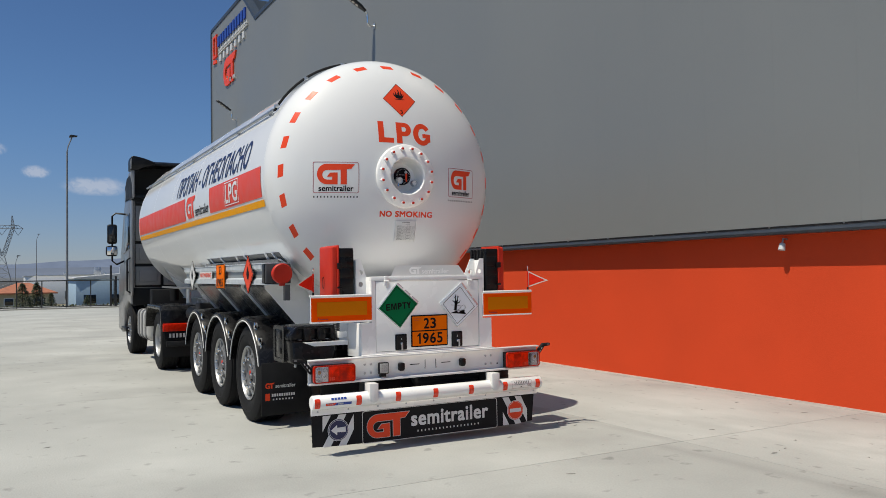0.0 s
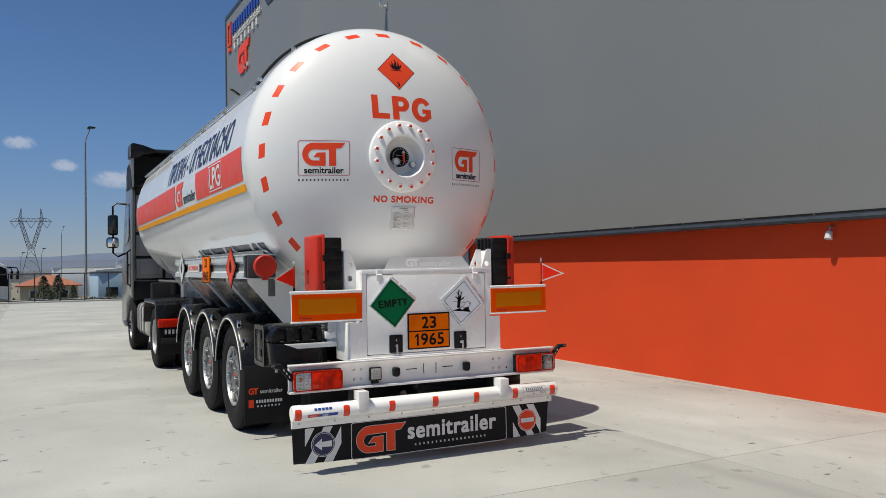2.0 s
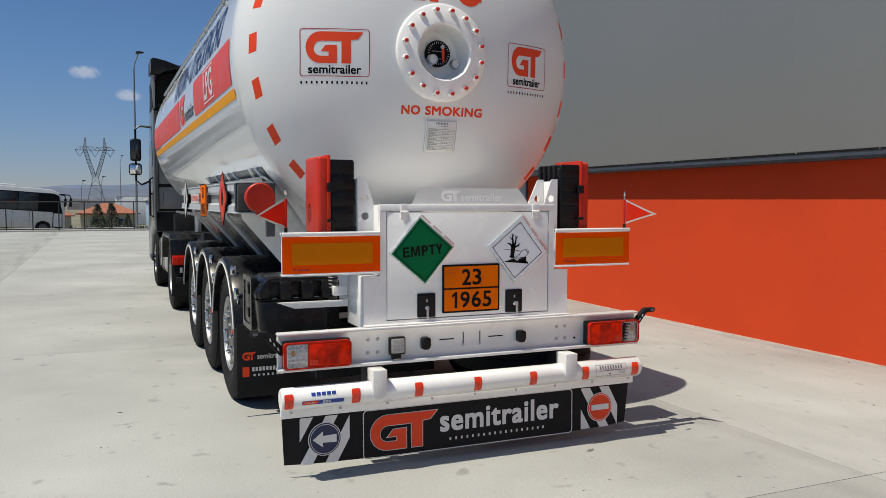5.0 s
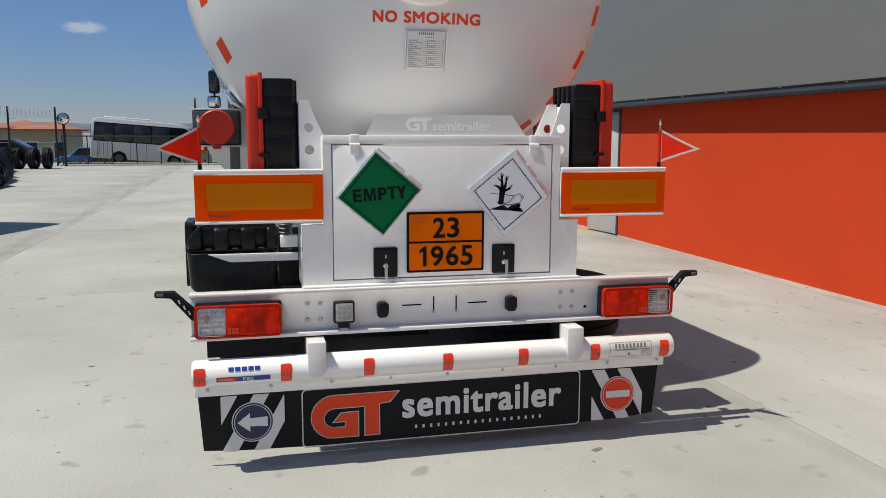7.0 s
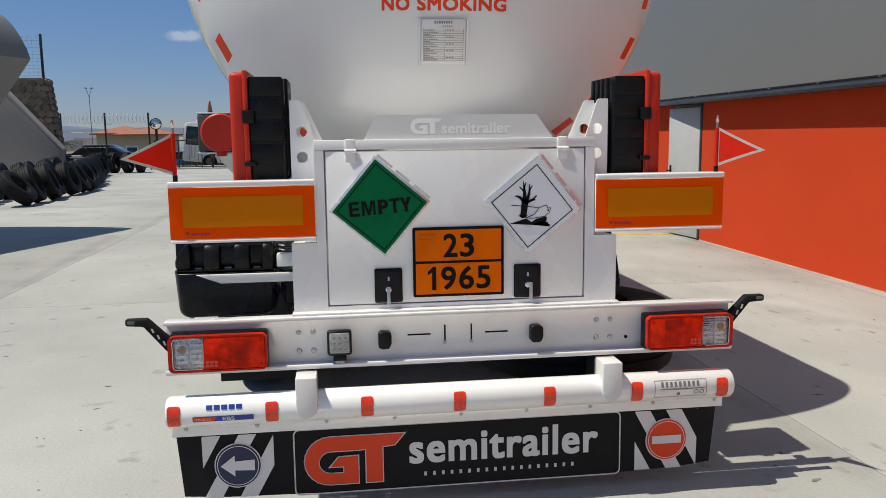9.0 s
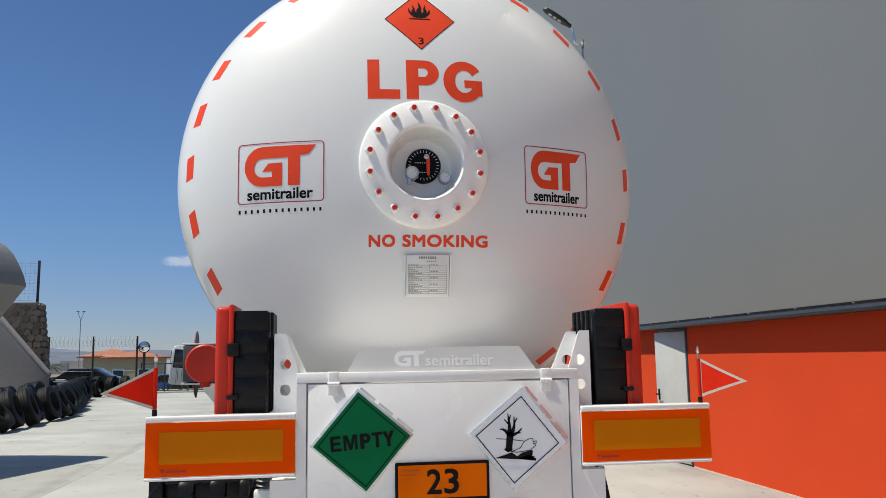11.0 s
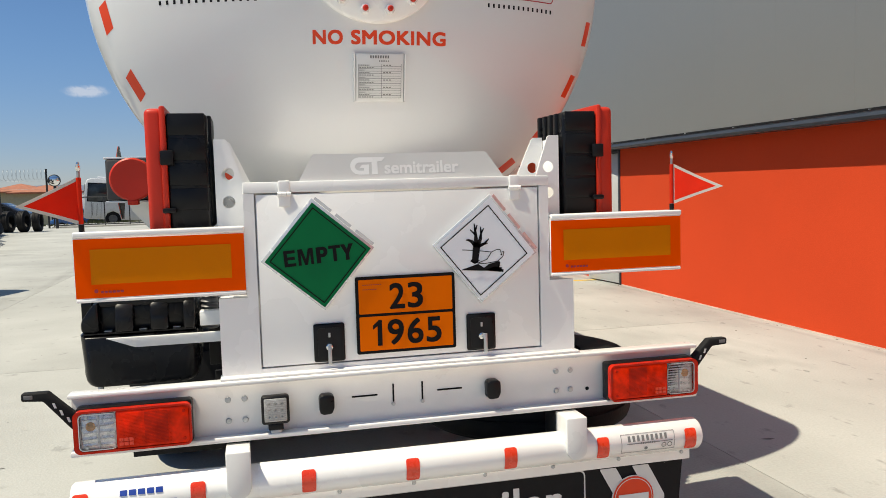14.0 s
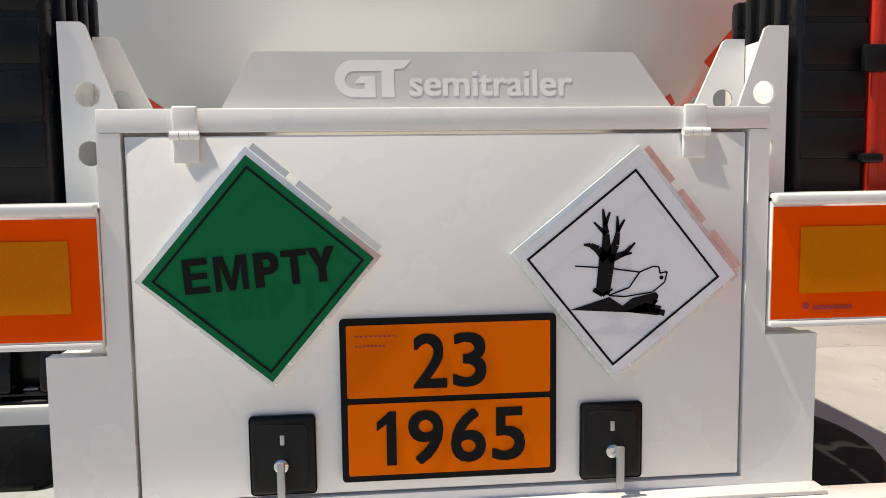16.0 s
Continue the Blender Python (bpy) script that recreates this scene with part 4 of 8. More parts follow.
# chassis under the tank
for sx in (-1, 1):
    bm = box(sx * 0.40, sx * 0.54, 0.3, 9.2, 1.22, 1.24, 0.002)
    box(sx * 0.40, sx * 0.54, 0.3, 9.2, 0.90, 0.92, 0.002, bm=bm)
    box(sx * 0.46, sx * 0.48, 0.3, 9.2, 0.92, 1.22, 0.002, bm=bm)
    part("chassis_beam", bm, M_WHITE, trailer)
for k, y in enumerate((1.38, 1.75, 2.75, 4.07, 5.4, 7.0, 8.6)):
    o = []
    for ang in range(-152, -27, 8):
        o.append(((R - 0.006) * math.cos(radians(ang)), ZC + (R - 0.006) * math.sin(radians(ang))))
    o = o + [(0.62, 1.24), (-0.62, 1.24)]
    part("saddle", prism(o, lambda u, v, y=y: Vector((u, y, v)), (0, 0.012, 0)), M_WHITE, trailer)
# splayed stiffeners at the sides
for y in (1.45, 2.4, 3.65, 4.9):
    for sx in (-1, 1):
        o = [(0.545, 0.93), (0.72, 0.93), (1.19, 1.48), (1.20, 1.52), (0.99, 1.53), (0.99, 1.76), (1.055, 1.80), (1.02, 1.80), (0.62, 1.50), (0.545, 1.24)]
        part("gusset", prism([(sx * u, v) for u, v in o], lambda u, v, y=y: Vector((u, y, v)), (0, 0.012, 0)), M_WHITE, trailer)
# added sheet, dark in itself, so the gaps between gussets show dark
for sx in (-1, 1):
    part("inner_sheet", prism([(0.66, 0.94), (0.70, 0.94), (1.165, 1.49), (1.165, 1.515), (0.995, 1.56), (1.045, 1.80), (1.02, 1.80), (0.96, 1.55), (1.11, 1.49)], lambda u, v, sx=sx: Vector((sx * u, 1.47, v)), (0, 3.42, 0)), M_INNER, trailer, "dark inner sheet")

# dark reflection along the lower flank as a coloured band, white ribs as streaks
for sx in (-1, 1):
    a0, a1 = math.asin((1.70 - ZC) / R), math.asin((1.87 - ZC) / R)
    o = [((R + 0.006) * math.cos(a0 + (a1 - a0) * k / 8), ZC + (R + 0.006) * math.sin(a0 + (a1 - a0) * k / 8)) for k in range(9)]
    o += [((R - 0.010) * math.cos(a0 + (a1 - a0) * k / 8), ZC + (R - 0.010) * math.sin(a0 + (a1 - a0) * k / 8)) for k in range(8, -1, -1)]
    part("flank_band", prism([(sx * u, v) for u, v in o], lambda u, v: Vector((u, 1.42, v)), (0, 3.35, 0)), M_FLANK, trailer, "dark band standing for a reflection under the flank")
    o = [((R + 0.030) * math.cos(a0 + (a1 - a0) * k / 8), ZC + (R + 0.030 - 0.028 * (k / 8) ** 3) * math.sin(a0 + (a1 - a0) * k / 8)) for k in range(9)] + [((R - 0.010) * math.cos(a0 + (a1 - a0) * k / 8), ZC + (R - 0.010) * math.sin(a0 + (a1 - a0) * k / 8)) for k in range(8, -1, -1)]
    for y, lean in ((1.50, 0.7), (1.95, -0.5), (2.60, 0.9), (3.20, -0.4), (3.80, 0.8), (4.45, 0.5)):
        part("flank_rib", prism([(sx * u, v) for u, v in o], lambda u, v, y=y, lean=lean: Vector((u, y + lean * (v - 1.70), v)), (0, 0.02, 0)), M_WHITE, trailer)

# hose carrier at the side with its red cap
hose = part("hose_carrier", box(-1.24, -1.00, 1.32, 5.30, 1.538, 1.742, 0.006), M_RECESS, trailer, "long galvanised hose carrier")
for z0, z1, zi in ((1.742, 1.690, 1.668), (1.538, 1.582, 1.598)):
    part("carrier_rib", prism([(-1.24, zi), (-1.268, z1), (-1.268, z0), (-1.24, z0)], lambda u, v: Vector((u, 1.32, v)), (0, 3.98, 0)), M_GALV, hose, "bright folded edge")
cap = part("carrier_cap", lathe([(0.03, 0.0), (0.096, 0.0), (0.104, -0.008), (0.104, -0.055), (0.096, -0.063), (0.02, -0.06), (0.0, -0.06)], (-1.13, 1.10, 1.640), (0, 1, 0), 40), M_REDBOX, hose, "round red plastic cap")
part("cap_latch", box(-1.155, -1.105, 1.04, 1.10, 1.515, 1.545, 0.006), M_REDBOX, cap)
part("carrier_neck", cyl((-1.13, 1.10, 1.64), (-1.13, 1.17, 1.64), 0.085, 24), M_DARK, hose)
sleeve = part("carrier_sleeve", box(-1.266, -1.002, 1.166, 1.319, 1.541, 1.741, 0.010, 2), mat("dull_black_sleeve", (0.045, 0.045, 0.047), 0.5, vary=0.3, scale=14, bump=0.2, bump_scale=30), hose, "dull black end sleeve")
part("sleeve_band", box(-1.272, -0.996, 1.20, 1.25, 1.538, 1.7425, 0.008, 2), M_PLASTIC, sleeve)
part("carrier_lip", box(-1.275, -0.995, 1.17, 5.3, 1.743, 1.753, 0.003), M_GALV, hose)
part("carrier_lip", box(-1.275, -0.995, 1.17, 5.3, 1.526, 1.536, 0.003), M_GALV, hose)
for y in (1.2, 2.4, 3.8, 5.1):
    part("carrier_stay", box(-1.06, -1.00, y, y + 0.05, 1.36, 1.526, 0.004), M_GREY_FRAME, hose)


def side_diamond(y, h, material, border, label):
    pl = part("side_diamond", prism(diamond(y, 1.635, h), lambda u, v: Vector((-1.290, u, v)), (0.0012, 0, 0)), material, trailer, label)
    part("diamond_border", film(ring_quads(diamond(y, 1.635, h * 0.95), diamond(y, 1.635, h * 0.90)), lambda u, v: Vector((-1.293, u, v))), border, pl)
    part("diamond_mark", film([[(y - h * 0.3, 1.635 + h * 0.0), (y, 1.635 + h * 0.45), (y + h * 0.25, 1.635 + h * 0.05), (y + h * 0.1, 1.635 - h * 0.25), (y - h * 0.15, 1.635 - h * 0.25)]], lambda u, v: Vector((-1.293, u, v))), M_BLACK_FILM, pl)
    part("diamond_backing", box(-1.278, -1.240, y - h * 0.28, y + h * 0.28, 1.55, 1.73, 0.012, 3), M_PLASTIC, pl)
    part("diamond_back", prism(diamond(y, 1.635, h * 1.0), lambda u, v: Vector((-1.2885, u, v)), (0.009, 0, 0)), M_PLASTIC, pl, "black back plate")


side_diamond(1.77, 0.205, M_RED_FILM, M_BLACK_FILM, "red diamond label with a flame")
side_diamond(4.65, 0.205, M_STRIPE, M_BLACK_FILM, "white diamond label with a black mark")
plate = part("side_number_plate", box(-1.29, -1.282, 2.82, 3.22, 1.47, 1.77, 0.004), M_ORANGE, trailer, "orange plate with black figures")
part("plate_border", film(ring_quads(rounded(-3.22, -2.82, 1.47, 1.77, 0.01), rounded(-3.21, -2.83, 1.48, 1.76, 0.008)), lambda u, v: Vector((-1.292, -u, v))), M_BLACK_FILM, plate)
part("plate_number", letters("23", -3.08, -2.95, 1.645, 1.745, lambda u, v: Vector((-1.293, -u, v)), bold=0.02, push=(-1, 0, 0)), M_BLACK_FILM, plate)
part("plate_number", letters("1965", -3.16, -2.88, 1.495, 1.595, lambda u, v: Vector((-1.293, -u, v)), bold=0.02, push=(-1, 0, 0)), M_BLACK_FILM, plate)
lab = part("side_label", film([[(-4.3, 1.59), (-3.55, 1.59), (-3.55, 1.69), (-4.3, 1.69)]], lambda u, v: Vector((-1.2645, -u, v))), M_STRIPE, hose)
part("side_label_text", letters("NO SMOKING", -4.25, -3.6, 1.61, 1.67, lambda u, v: Vector((-1.267, -u, v)), bold=0.02, push=(-1, 0, 0)), M_RED_FILM, lab)

# ---- rear cabinet ----
cabinet = part("cabinet", box(-0.606, 0.606, 0.032, 0.56, 0.86, 1.592, 0.004), M_WHITE, trailer, "white rear valve cabinet")
# front frame round the door
bm = None
for o in ([(-0.713, 0.835), (0.713, 0.835), (0.713, 0.887), (-0.713, 0.887)], [(-0.713, 0.887), (-0.568, 0.887), (-0.568, 1.165), (-0.713, 1.165)], [(0.568, 0.887), (0.713, 0.887), (0.713, 1.165), (0.568, 1.165)],
          [(-0.608, 1.165), (-0.568, 1.165), (-0.568, 1.556), (-0.608, 1.556)], [(0.568, 1.165), (0.608, 1.165), (0.608, 1.556), (0.568, 1.556)]):
    bm = prism(o, flat(0.0), (0, 0.032, 0), bm=bm)
part("cabinet_frame", bm, M_WHITE, cabinet)
part("cabinet_lip", box(-0.608, 0.608, -0.0005, 0.045, 1.5565, 1.598, 0.003, 2), M_WHITE, cabinet)
hatch = part("hatch", box(-0.5625, 0.5625, 0.004, 0.028, 0.892, 1.5505, 0.003), M_WHITE, cabinet, "white top-hinged hatch")
for x in (-0.456, 0.460):
    hg = part("hinge", box(x - 0.022, x + 0.022, -0.010, -0.001, 1.552, 1.602, 0.004, 3), M_WHITE, trailer)
    part("hinge_leaf", box(x - 0.022, x + 0.022, -0.006, 0.003, 1.503, 1.548, 0.003, 2), M_WHITE, hg)
    for a, b in ((-0.025, -0.009), (-0.008, 0.008), (0.009, 0.025)):
        part("hinge_knuckle", cyl((x + a, -0.011, 1.551), (x + b, -0.011, 1.551), 0.008, 14), M_WHITE, hg)
part("cabinet_cheek", box(-0.711, -0.60, 0.032, 0.35, 0.84, 1.16, 0.004), M_WHITE, cabinet)
part("cabinet_cheek", box(0.60, 0.711, 0.032, 0.35, 0.84, 1.16, 0.004), M_WHITE, cabinet)


# latches with keys
def latch(x):
    l = part("latch", box(x - 0.06, x + 0.06, -0.006, 0.004, 0.897, 1.046, 0.008, 3), M_PLASTIC, trailer, "black recessed latch")
    part("latch_rim", prism(rounded(x - 0.045, x + 0.045, 0.912, 1.030, 0.012), flat(-0.010), (0, 0.005, 0)), M_DARK, l)
    part("cylinder", lathe([(0.013, 0), (0.013, -0.012), (0.010, -0.014), (0.004, -0.014), (0.003, -0.011), (0, -0.011)], (x - 0.002, -0.010, 0.957), (0, 1, 0), 20), M_CHROME, l)
    k = x + (0.01 if x > 0 else -0.002)
    part("key", box(k - 0.007, k + 0.007, -0.034, -0.024, 0.888, 0.968, 0.002), M_STEEL, l, "chrome key hanging in the lock")
    part("key_hole", box(x - 0.004, x + 0.004, -0.0125, -0.0095, 0.993, 1.011, 0.001), M_STEEL, l)


latch(-0.307)
latch(0.307)

# orange number plate
np_ = part("number_plate", prism(rounded(-0.2, 0.2, 0.915, 1.22, 0.008), flat(-0.006), (0, 0.006, 0)), M_BLACK_FILM, trailer, "orange hazard plate with black figures")
part("plate_field", film([rounded(-0.188, 0.188, 1.073, 1.208, 0.004)], flat(-0.008)), M_ORANGE, np_)
part("plate_field", film([rounded(-0.188, 0.188, 0.927, 1.062, 0.004)], flat(-0.008)), M_ORANGE, np_)
for ch, u, w, z in (("2", -0.067, 0.062, 1.088), ("3", 0.006, 0.062, 1.088), ("9", -0.078, 0.065, 0.945), ("6", 0.001, 0.065, 0.945), ("5", 0.078, 0.062, 0.945)):
    part("figure", letters(ch, u, u + w, z, z + 0.102, flat(-0.0095), bold=0.022), M_BLACK_FILM, np_)
part("figure", film([[(-0.118, 0.945), (-0.100, 0.945), (-0.100, 1.047), (-0.114, 1.047), (-0.118, 1.042)], [(-0.118, 1.042), (-0.136, 1.027), (-0.136, 1.010), (-0.118, 1.023)]], flat(-0.0095)), M_BLACK_FILM, np_)
part("plate_bar", film(bars(-0.172, -0.095, 1.186, 1.189, 9) + bars(-0.172, -0.115, 1.168, 1.171, 8), flat(-0.0092)), M_FRAME_RED, np_)


# tilted diamond boards in their metal holders
def rear_diamond(cu, cv, lean, hold_h, board_h, face, label):
    hold = part("diamond_holder", prism(diamond(cu, cv, hold_h, lean), flat(-0.012), (0, 0.012, 0), 0.0015), M_HOLDER, trailer, label)
    part("diamond_board", film([diamond(cu, cv - 0.002, board_h, lean)], flat(-0.0145)), face, hold)
    return hold


gh = rear_diamond(-0.337, 1.316, 4.8, 0.217, 0.2035, M_GREEN, "green diamond board reading EMPTY in a metal holder")
part("board_line", film(ring_quads(diamond(-0.337, 1.313, 0.186, 4.8), diamond(-0.337, 1.313, 0.180, 4.8)), flat(-0.0165)), M_BLACK_FILM, gh)
ca, sa = math.cos(radians(4.3)), math.sin(radians(4.3))
on_green = lambda u, v: Vector((-0.335 + u * ca - v * sa, -0.0170, 1.314 + u * sa + v * ca))
GLYPH_E = [[(0, 0), (0.3, 0), (0.3, 1), (0, 1)], [(0.3, 0), (1, 0), (1, 0.19), (0.3, 0.19)], [(0.3, 0.41), (0.93, 0.41), (0.93, 0.59), (0.3, 0.59)], [(0.3, 0.81), (0.98, 0.81), (0.98, 1), (0.3, 1)]]
GLYPH_M = [[(0, 0), (0.19, 0), (0.19, 1), (0, 1)], [(0.19, 1), (0.19, 0.74), (0.41, 0), (0.5, 0), (0.5, 0.33), (0.31, 1)], [(0.81, 1), (0.69, 1), (0.5, 0.33), (0.5, 0), (0.59, 0), (0.81, 0.74)], [(0.81, 0), (1, 0), (1, 1), (0.81, 1)]]
GLYPH_T = [[(0, 0.81), (1, 0.81), (1, 1), (0, 1)], [(0.35, 0), (0.65, 0), (0.65, 0.81), (0.35, 0.81)]]
GLYPH_Y = [[(0, 1), (0.36, 0.41), (0.5, 0.41), (0.5, 0.68), (0.33, 1)], [(1, 1), (0.67, 1), (0.5, 0.68), (0.5, 0.41), (0.64, 0.41)], [(0.36, 0), (0.64, 0), (0.64, 0.41), (0.36, 0.41)]]
for quads, a0, a1 in ((GLYPH_E, 0.0, 0.165), (GLYPH_M, 0.200, 0.418), (GLYPH_P, 0.460, 0.625), (GLYPH_T, 0.642, 0.812), (GLYPH_Y, 0.812, 1.0)):
    part("letter", film([[(-0.133 + 0.266 * (a0 + a * (a1 - a0)), -0.031 + 0.062 * b) for a, b in q] for q in quads], on_green), M_BLACK_FILM, gh)
wh = rear_diamond(0.332, 1.309, -6.0, 0.221, 0.209, M_SIGN_WHITE, "white diamond board with a dead tree and fish")
wc = (0.325, 1.302)
part("board_line", film(ring_quads(diamond(*wc, 0.184, -6.3), diamond(*wc, 0.178, -6.3)), flat(-0.0165)), M_BLACK_FILM, wh)
limb = lambda points, w0, w1: stroke(points, w0 * 1.4, w1 * 1.8)
tree = (limb([(-0.041, -0.048), (-0.036, -0.010), (-0.032, 0.026)], 0.0095, 0.0085) + limb([(-0.058, -0.038), (-0.041, -0.050), (-0.022, -0.038)], 0.003, 0.001)
        + limb([(-0.034, 0.018), (-0.050, 0.036), (-0.064, 0.044), (-0.077, 0.045)], 0.007, 0.001) + limb([(-0.034, 0.024), (-0.035, 0.065), (-0.041, 0.110)], 0.0075, 0.001)
        + limb([(-0.029, 0.020), (-0.017, 0.044), (-0.013, 0.066), (-0.014, 0.096)], 0.0070, 0.001) + limb([(-0.030, 0.016), (0.001, 0.028), (0.020, 0.047)], 0.0055, 0.001)
        + limb([(-0.036, 0.064), (-0.058, 0.086)], 0.003, 0.001) + limb([(-0.037, 0.080), (-0.028, 0.104)], 0.003, 0.001) + limb([(-0.013, 0.070), (0.0, 0.090)], 0.003, 0.001)
        + limb([(-0.004, 0.026), (0.014, 0.028)], 0.003, 0.001))
part("tree_mark", film([[(wc[0] + a, wc[1] + b) for a, b in q] for q in tree], flat(-0.0168)), M_BLACK_FILM, wh)
lines = stroke([(-0.093, 0.006), (-0.03, 0.001), (0.029, -0.008)], 0.0014, 0.0014)
fish = [(-0.029, -0.050), (0.010, -0.036), (0.029, -0.008), (0.054, 0.002), (0.066, 0.001), (0.068, -0.011), (0.082, -0.008), (0.077, -0.028), (0.054, -0.046), (0.0, -0.053), (-0.029, -0.050)]
lines += stroke(fish, 0.0014, 0.0014) + [disc(0.071, -0.019, 0.004, 10)]
part("fish_mark", film([[(wc[0] + a, wc[1] + b) for a, b in q] for q in lines], flat(-0.0166)), M_BLACK_FILM, wh)
bank = [[(-0.102, -0.075), (-0.028, -0.053), (-0.003, -0.070), (-0.003, -0.082)], [(-0.003, -0.082), (-0.003, -0.070), (0.016, -0.056), (0.054, -0.084)], [(0.016, -0.056), (0.061, -0.046), (0.066, -0.053), (0.054, -0.084)],
        [(0.054, -0.084), (0.055, -0.060), (0.066, -0.062), (0.058, -0.070)], [(0.054, -0.084), (0.050, -0.072), (0.079, -0.081), (0.077, -0.092)], [(0.0, -0.0815), (0.04, -0.066), (0.072, -0.0725), (0.066, -0.090)]]
part("bank_mark", film([[(wc[0] + a, wc[1] + b) for a, b in q] for q in bank], flat(-0.0167)), M_BLACK_FILM, wh)
# worn tape pieces on the holder edges
for cx, cz, lean, m in ((-0.337, 1.316, 4.8, M_HOLDER), (0.332, 1.309, -6.0, M_PALE_TAPE)):
    top, right = [Vector(p) for p in (diamond(cx, cz, 0.219, lean)[1], diamond(cx, cz, 0.219, lean)[0])]
    way = right - top
    nrm = Vector((-way.y, way.x)).normalized()
    for t0, t1 in ((0.03, 0.29), (0.36, 0.60), (0.68, 0.96)):
        a0, a1 = top + way * t0, top + way * t1
        part("holder_clip", film([[tuple(a0), tuple(a1), tuple(a1 + nrm * 0.012), tuple(a0 + nrm * 0.012)]], flat(-0.0135)), m, gh if cx < 0 else wh)

# sloping name board on top of the cabinet
o = [(-0.398, 1.598), (0.424, 1.598), (0.356, 1.696), (0.350, 1.700), (-0.338, 1.700), (-0.344, 1.696)]
slope = lambda u, v: Vector((u, 0.018 + (v - 1.598) * 0.12, v))
bm = prism(o, slope, (0, 0.006, -0.006))
nb = part("name_board", bm, M_BOARD, trailer, "sloping white name board, its lit cut-out letters laid on as white films")
cut = lambda u, v: slope(u, v) + Vector((0, -0.0005, 0))
# lit look of the letters is painted: white films on a greyed board
part("board_mark", film(mark(-0.198, 1.618, 0.138, 0.067), cut), M_WHITE, nb)
spell("letter", "semitrailer", -0.064, 0.236, 1.619, 1.668, cut, M_WHITE, nb, bold=0.03)


# wing plates beside the cabinet, with holes
def wing(sx, y, x0, x1, top):
    pts = [(x0, 1.40), (x1, 1.40), (x1, top), (x1 - 0.042, top), (x1 - 0.050, top - 0.006), (x0, 1.585)]
    bm = bmesh.new()
    verts = [bm.verts.new((sx * u, y, v)) for u, v in pts]
    edges = [bm.edges.new((verts[k], verts[(k + 1) % len(verts)])) for k in range(len(verts))]
    cx = x1 - 0.048
    for cz in (1.525, 1.635):
        hv = [bm.verts.new((sx * (cx + 0.0235 * math.cos(k * math.tau / 20)), y, cz + 0.0235 * math.sin(k * math.tau / 20))) for k in range(20)]
        edges += [bm.edges.new((hv[k], hv[(k + 1) % 20])) for k in range(20)]
    bmesh.ops.triangle_fill(bm, edges=edges, use_beauty=True)
    r = bmesh.ops.extrude_face_region(bm, geom=list(bm.faces))
    bmesh.ops.translate(bm, vec=(0, 0.008, 0), verts=[g for g in r["geom"] if isinstance(g, bmesh.types.BMVert)])
    bmesh.ops.recalc_face_normals(bm, faces=bm.faces)
    return bm


for sx in (-1, 1):
    part("wing_plate", wing(sx, 0.130, 0.600, 0.709, 1.768), M_WHITE, trailer, "white holed wing plate")
    part("wing_plate", wing(sx, 0.300, 0.570, 0.700, 1.768), M_WHITE, trailer)
    part("wing_edge", box(sx * 0.703, sx * 0.711, 0.140, 0.40, 1.41, 1.755, 0.003), M_WHITE, trailer)


# extinguisher boxes: black ribbed body, red lid
def extinguisher_box(sx):
    y0, y1, z0, z1 = 0.125, 0.44, 1.415, 1.868
    body = part("extinguisher_box", box(sx * 0.728, sx * 0.885, y0, y1, z0, z1, 0.018, 3), M_PLASTIC, trailer, "black ribbed extinguisher box with a red lid")
    for k in range(4):
        z = z0 + 0.085 + k * 0.095
        part("rib", box(sx * 0.738, sx * 0.875, y0 - 0.003, y0 + 0.01, z, z + 0.083, 0.003), M_PLASTIC, body)
    for k in range(4):
        yy = y0 + 0.05 + k * 0.065
        part("rib", box(sx * 0.740, sx * 0.714, yy, yy + 0.03, z0 + 0.02, z1 - 0.004, 0.008), M_PLASTIC, body)
    lid = part("lid", box(sx * 0.888, sx * 0.958, y0 - 0.004, y1 + 0.006, z0 - 0.002, z1 + 0.02, 0.022, 4), M_REDBOX, body, "red lid")
    ring = ring_quads([(0.33 + 0.030 * math.cos(a), 1.545 + 0.058 * math.sin(a)) for a in [math.tau * k / 24 for k in range(24)]], [(0.33 + 0.021 * math.cos(a), 1.545 + 0.047 * math.sin(a)) for a in [math.tau * k / 24 for k in range(24)]])
    part("sight_ring", film(ring, lambda u, v: Vector((sx * 0.9605, u, v))), M_PLASTIC, lid, "dark oval sight ring")
    part("lid_rim", box(sx * 0.880, sx * 0.902, y0 - 0.012, y1 + 0.012, z0 - 0.006, z1 + 0.028, 0.008, 2), M_REDBOX, body)
    for z in (1.70, 1.50):
        part("clasp", box(sx * 0.855, sx * 0.905, y0 - 0.026, y0 - 0.008, z - (0.028 if z > 1.6 else 0.010), z + (0.028 if z > 1.6 else 0.010), 0.006), M_PLASTIC, body)
    part("bracket", box(sx * 0.712, sx * 0.93, 0.12, 0.42, 1.398, 1.413, 0.003), M_WHITE, body)


extinguisher_box(-1)
extinguisher_box(1)


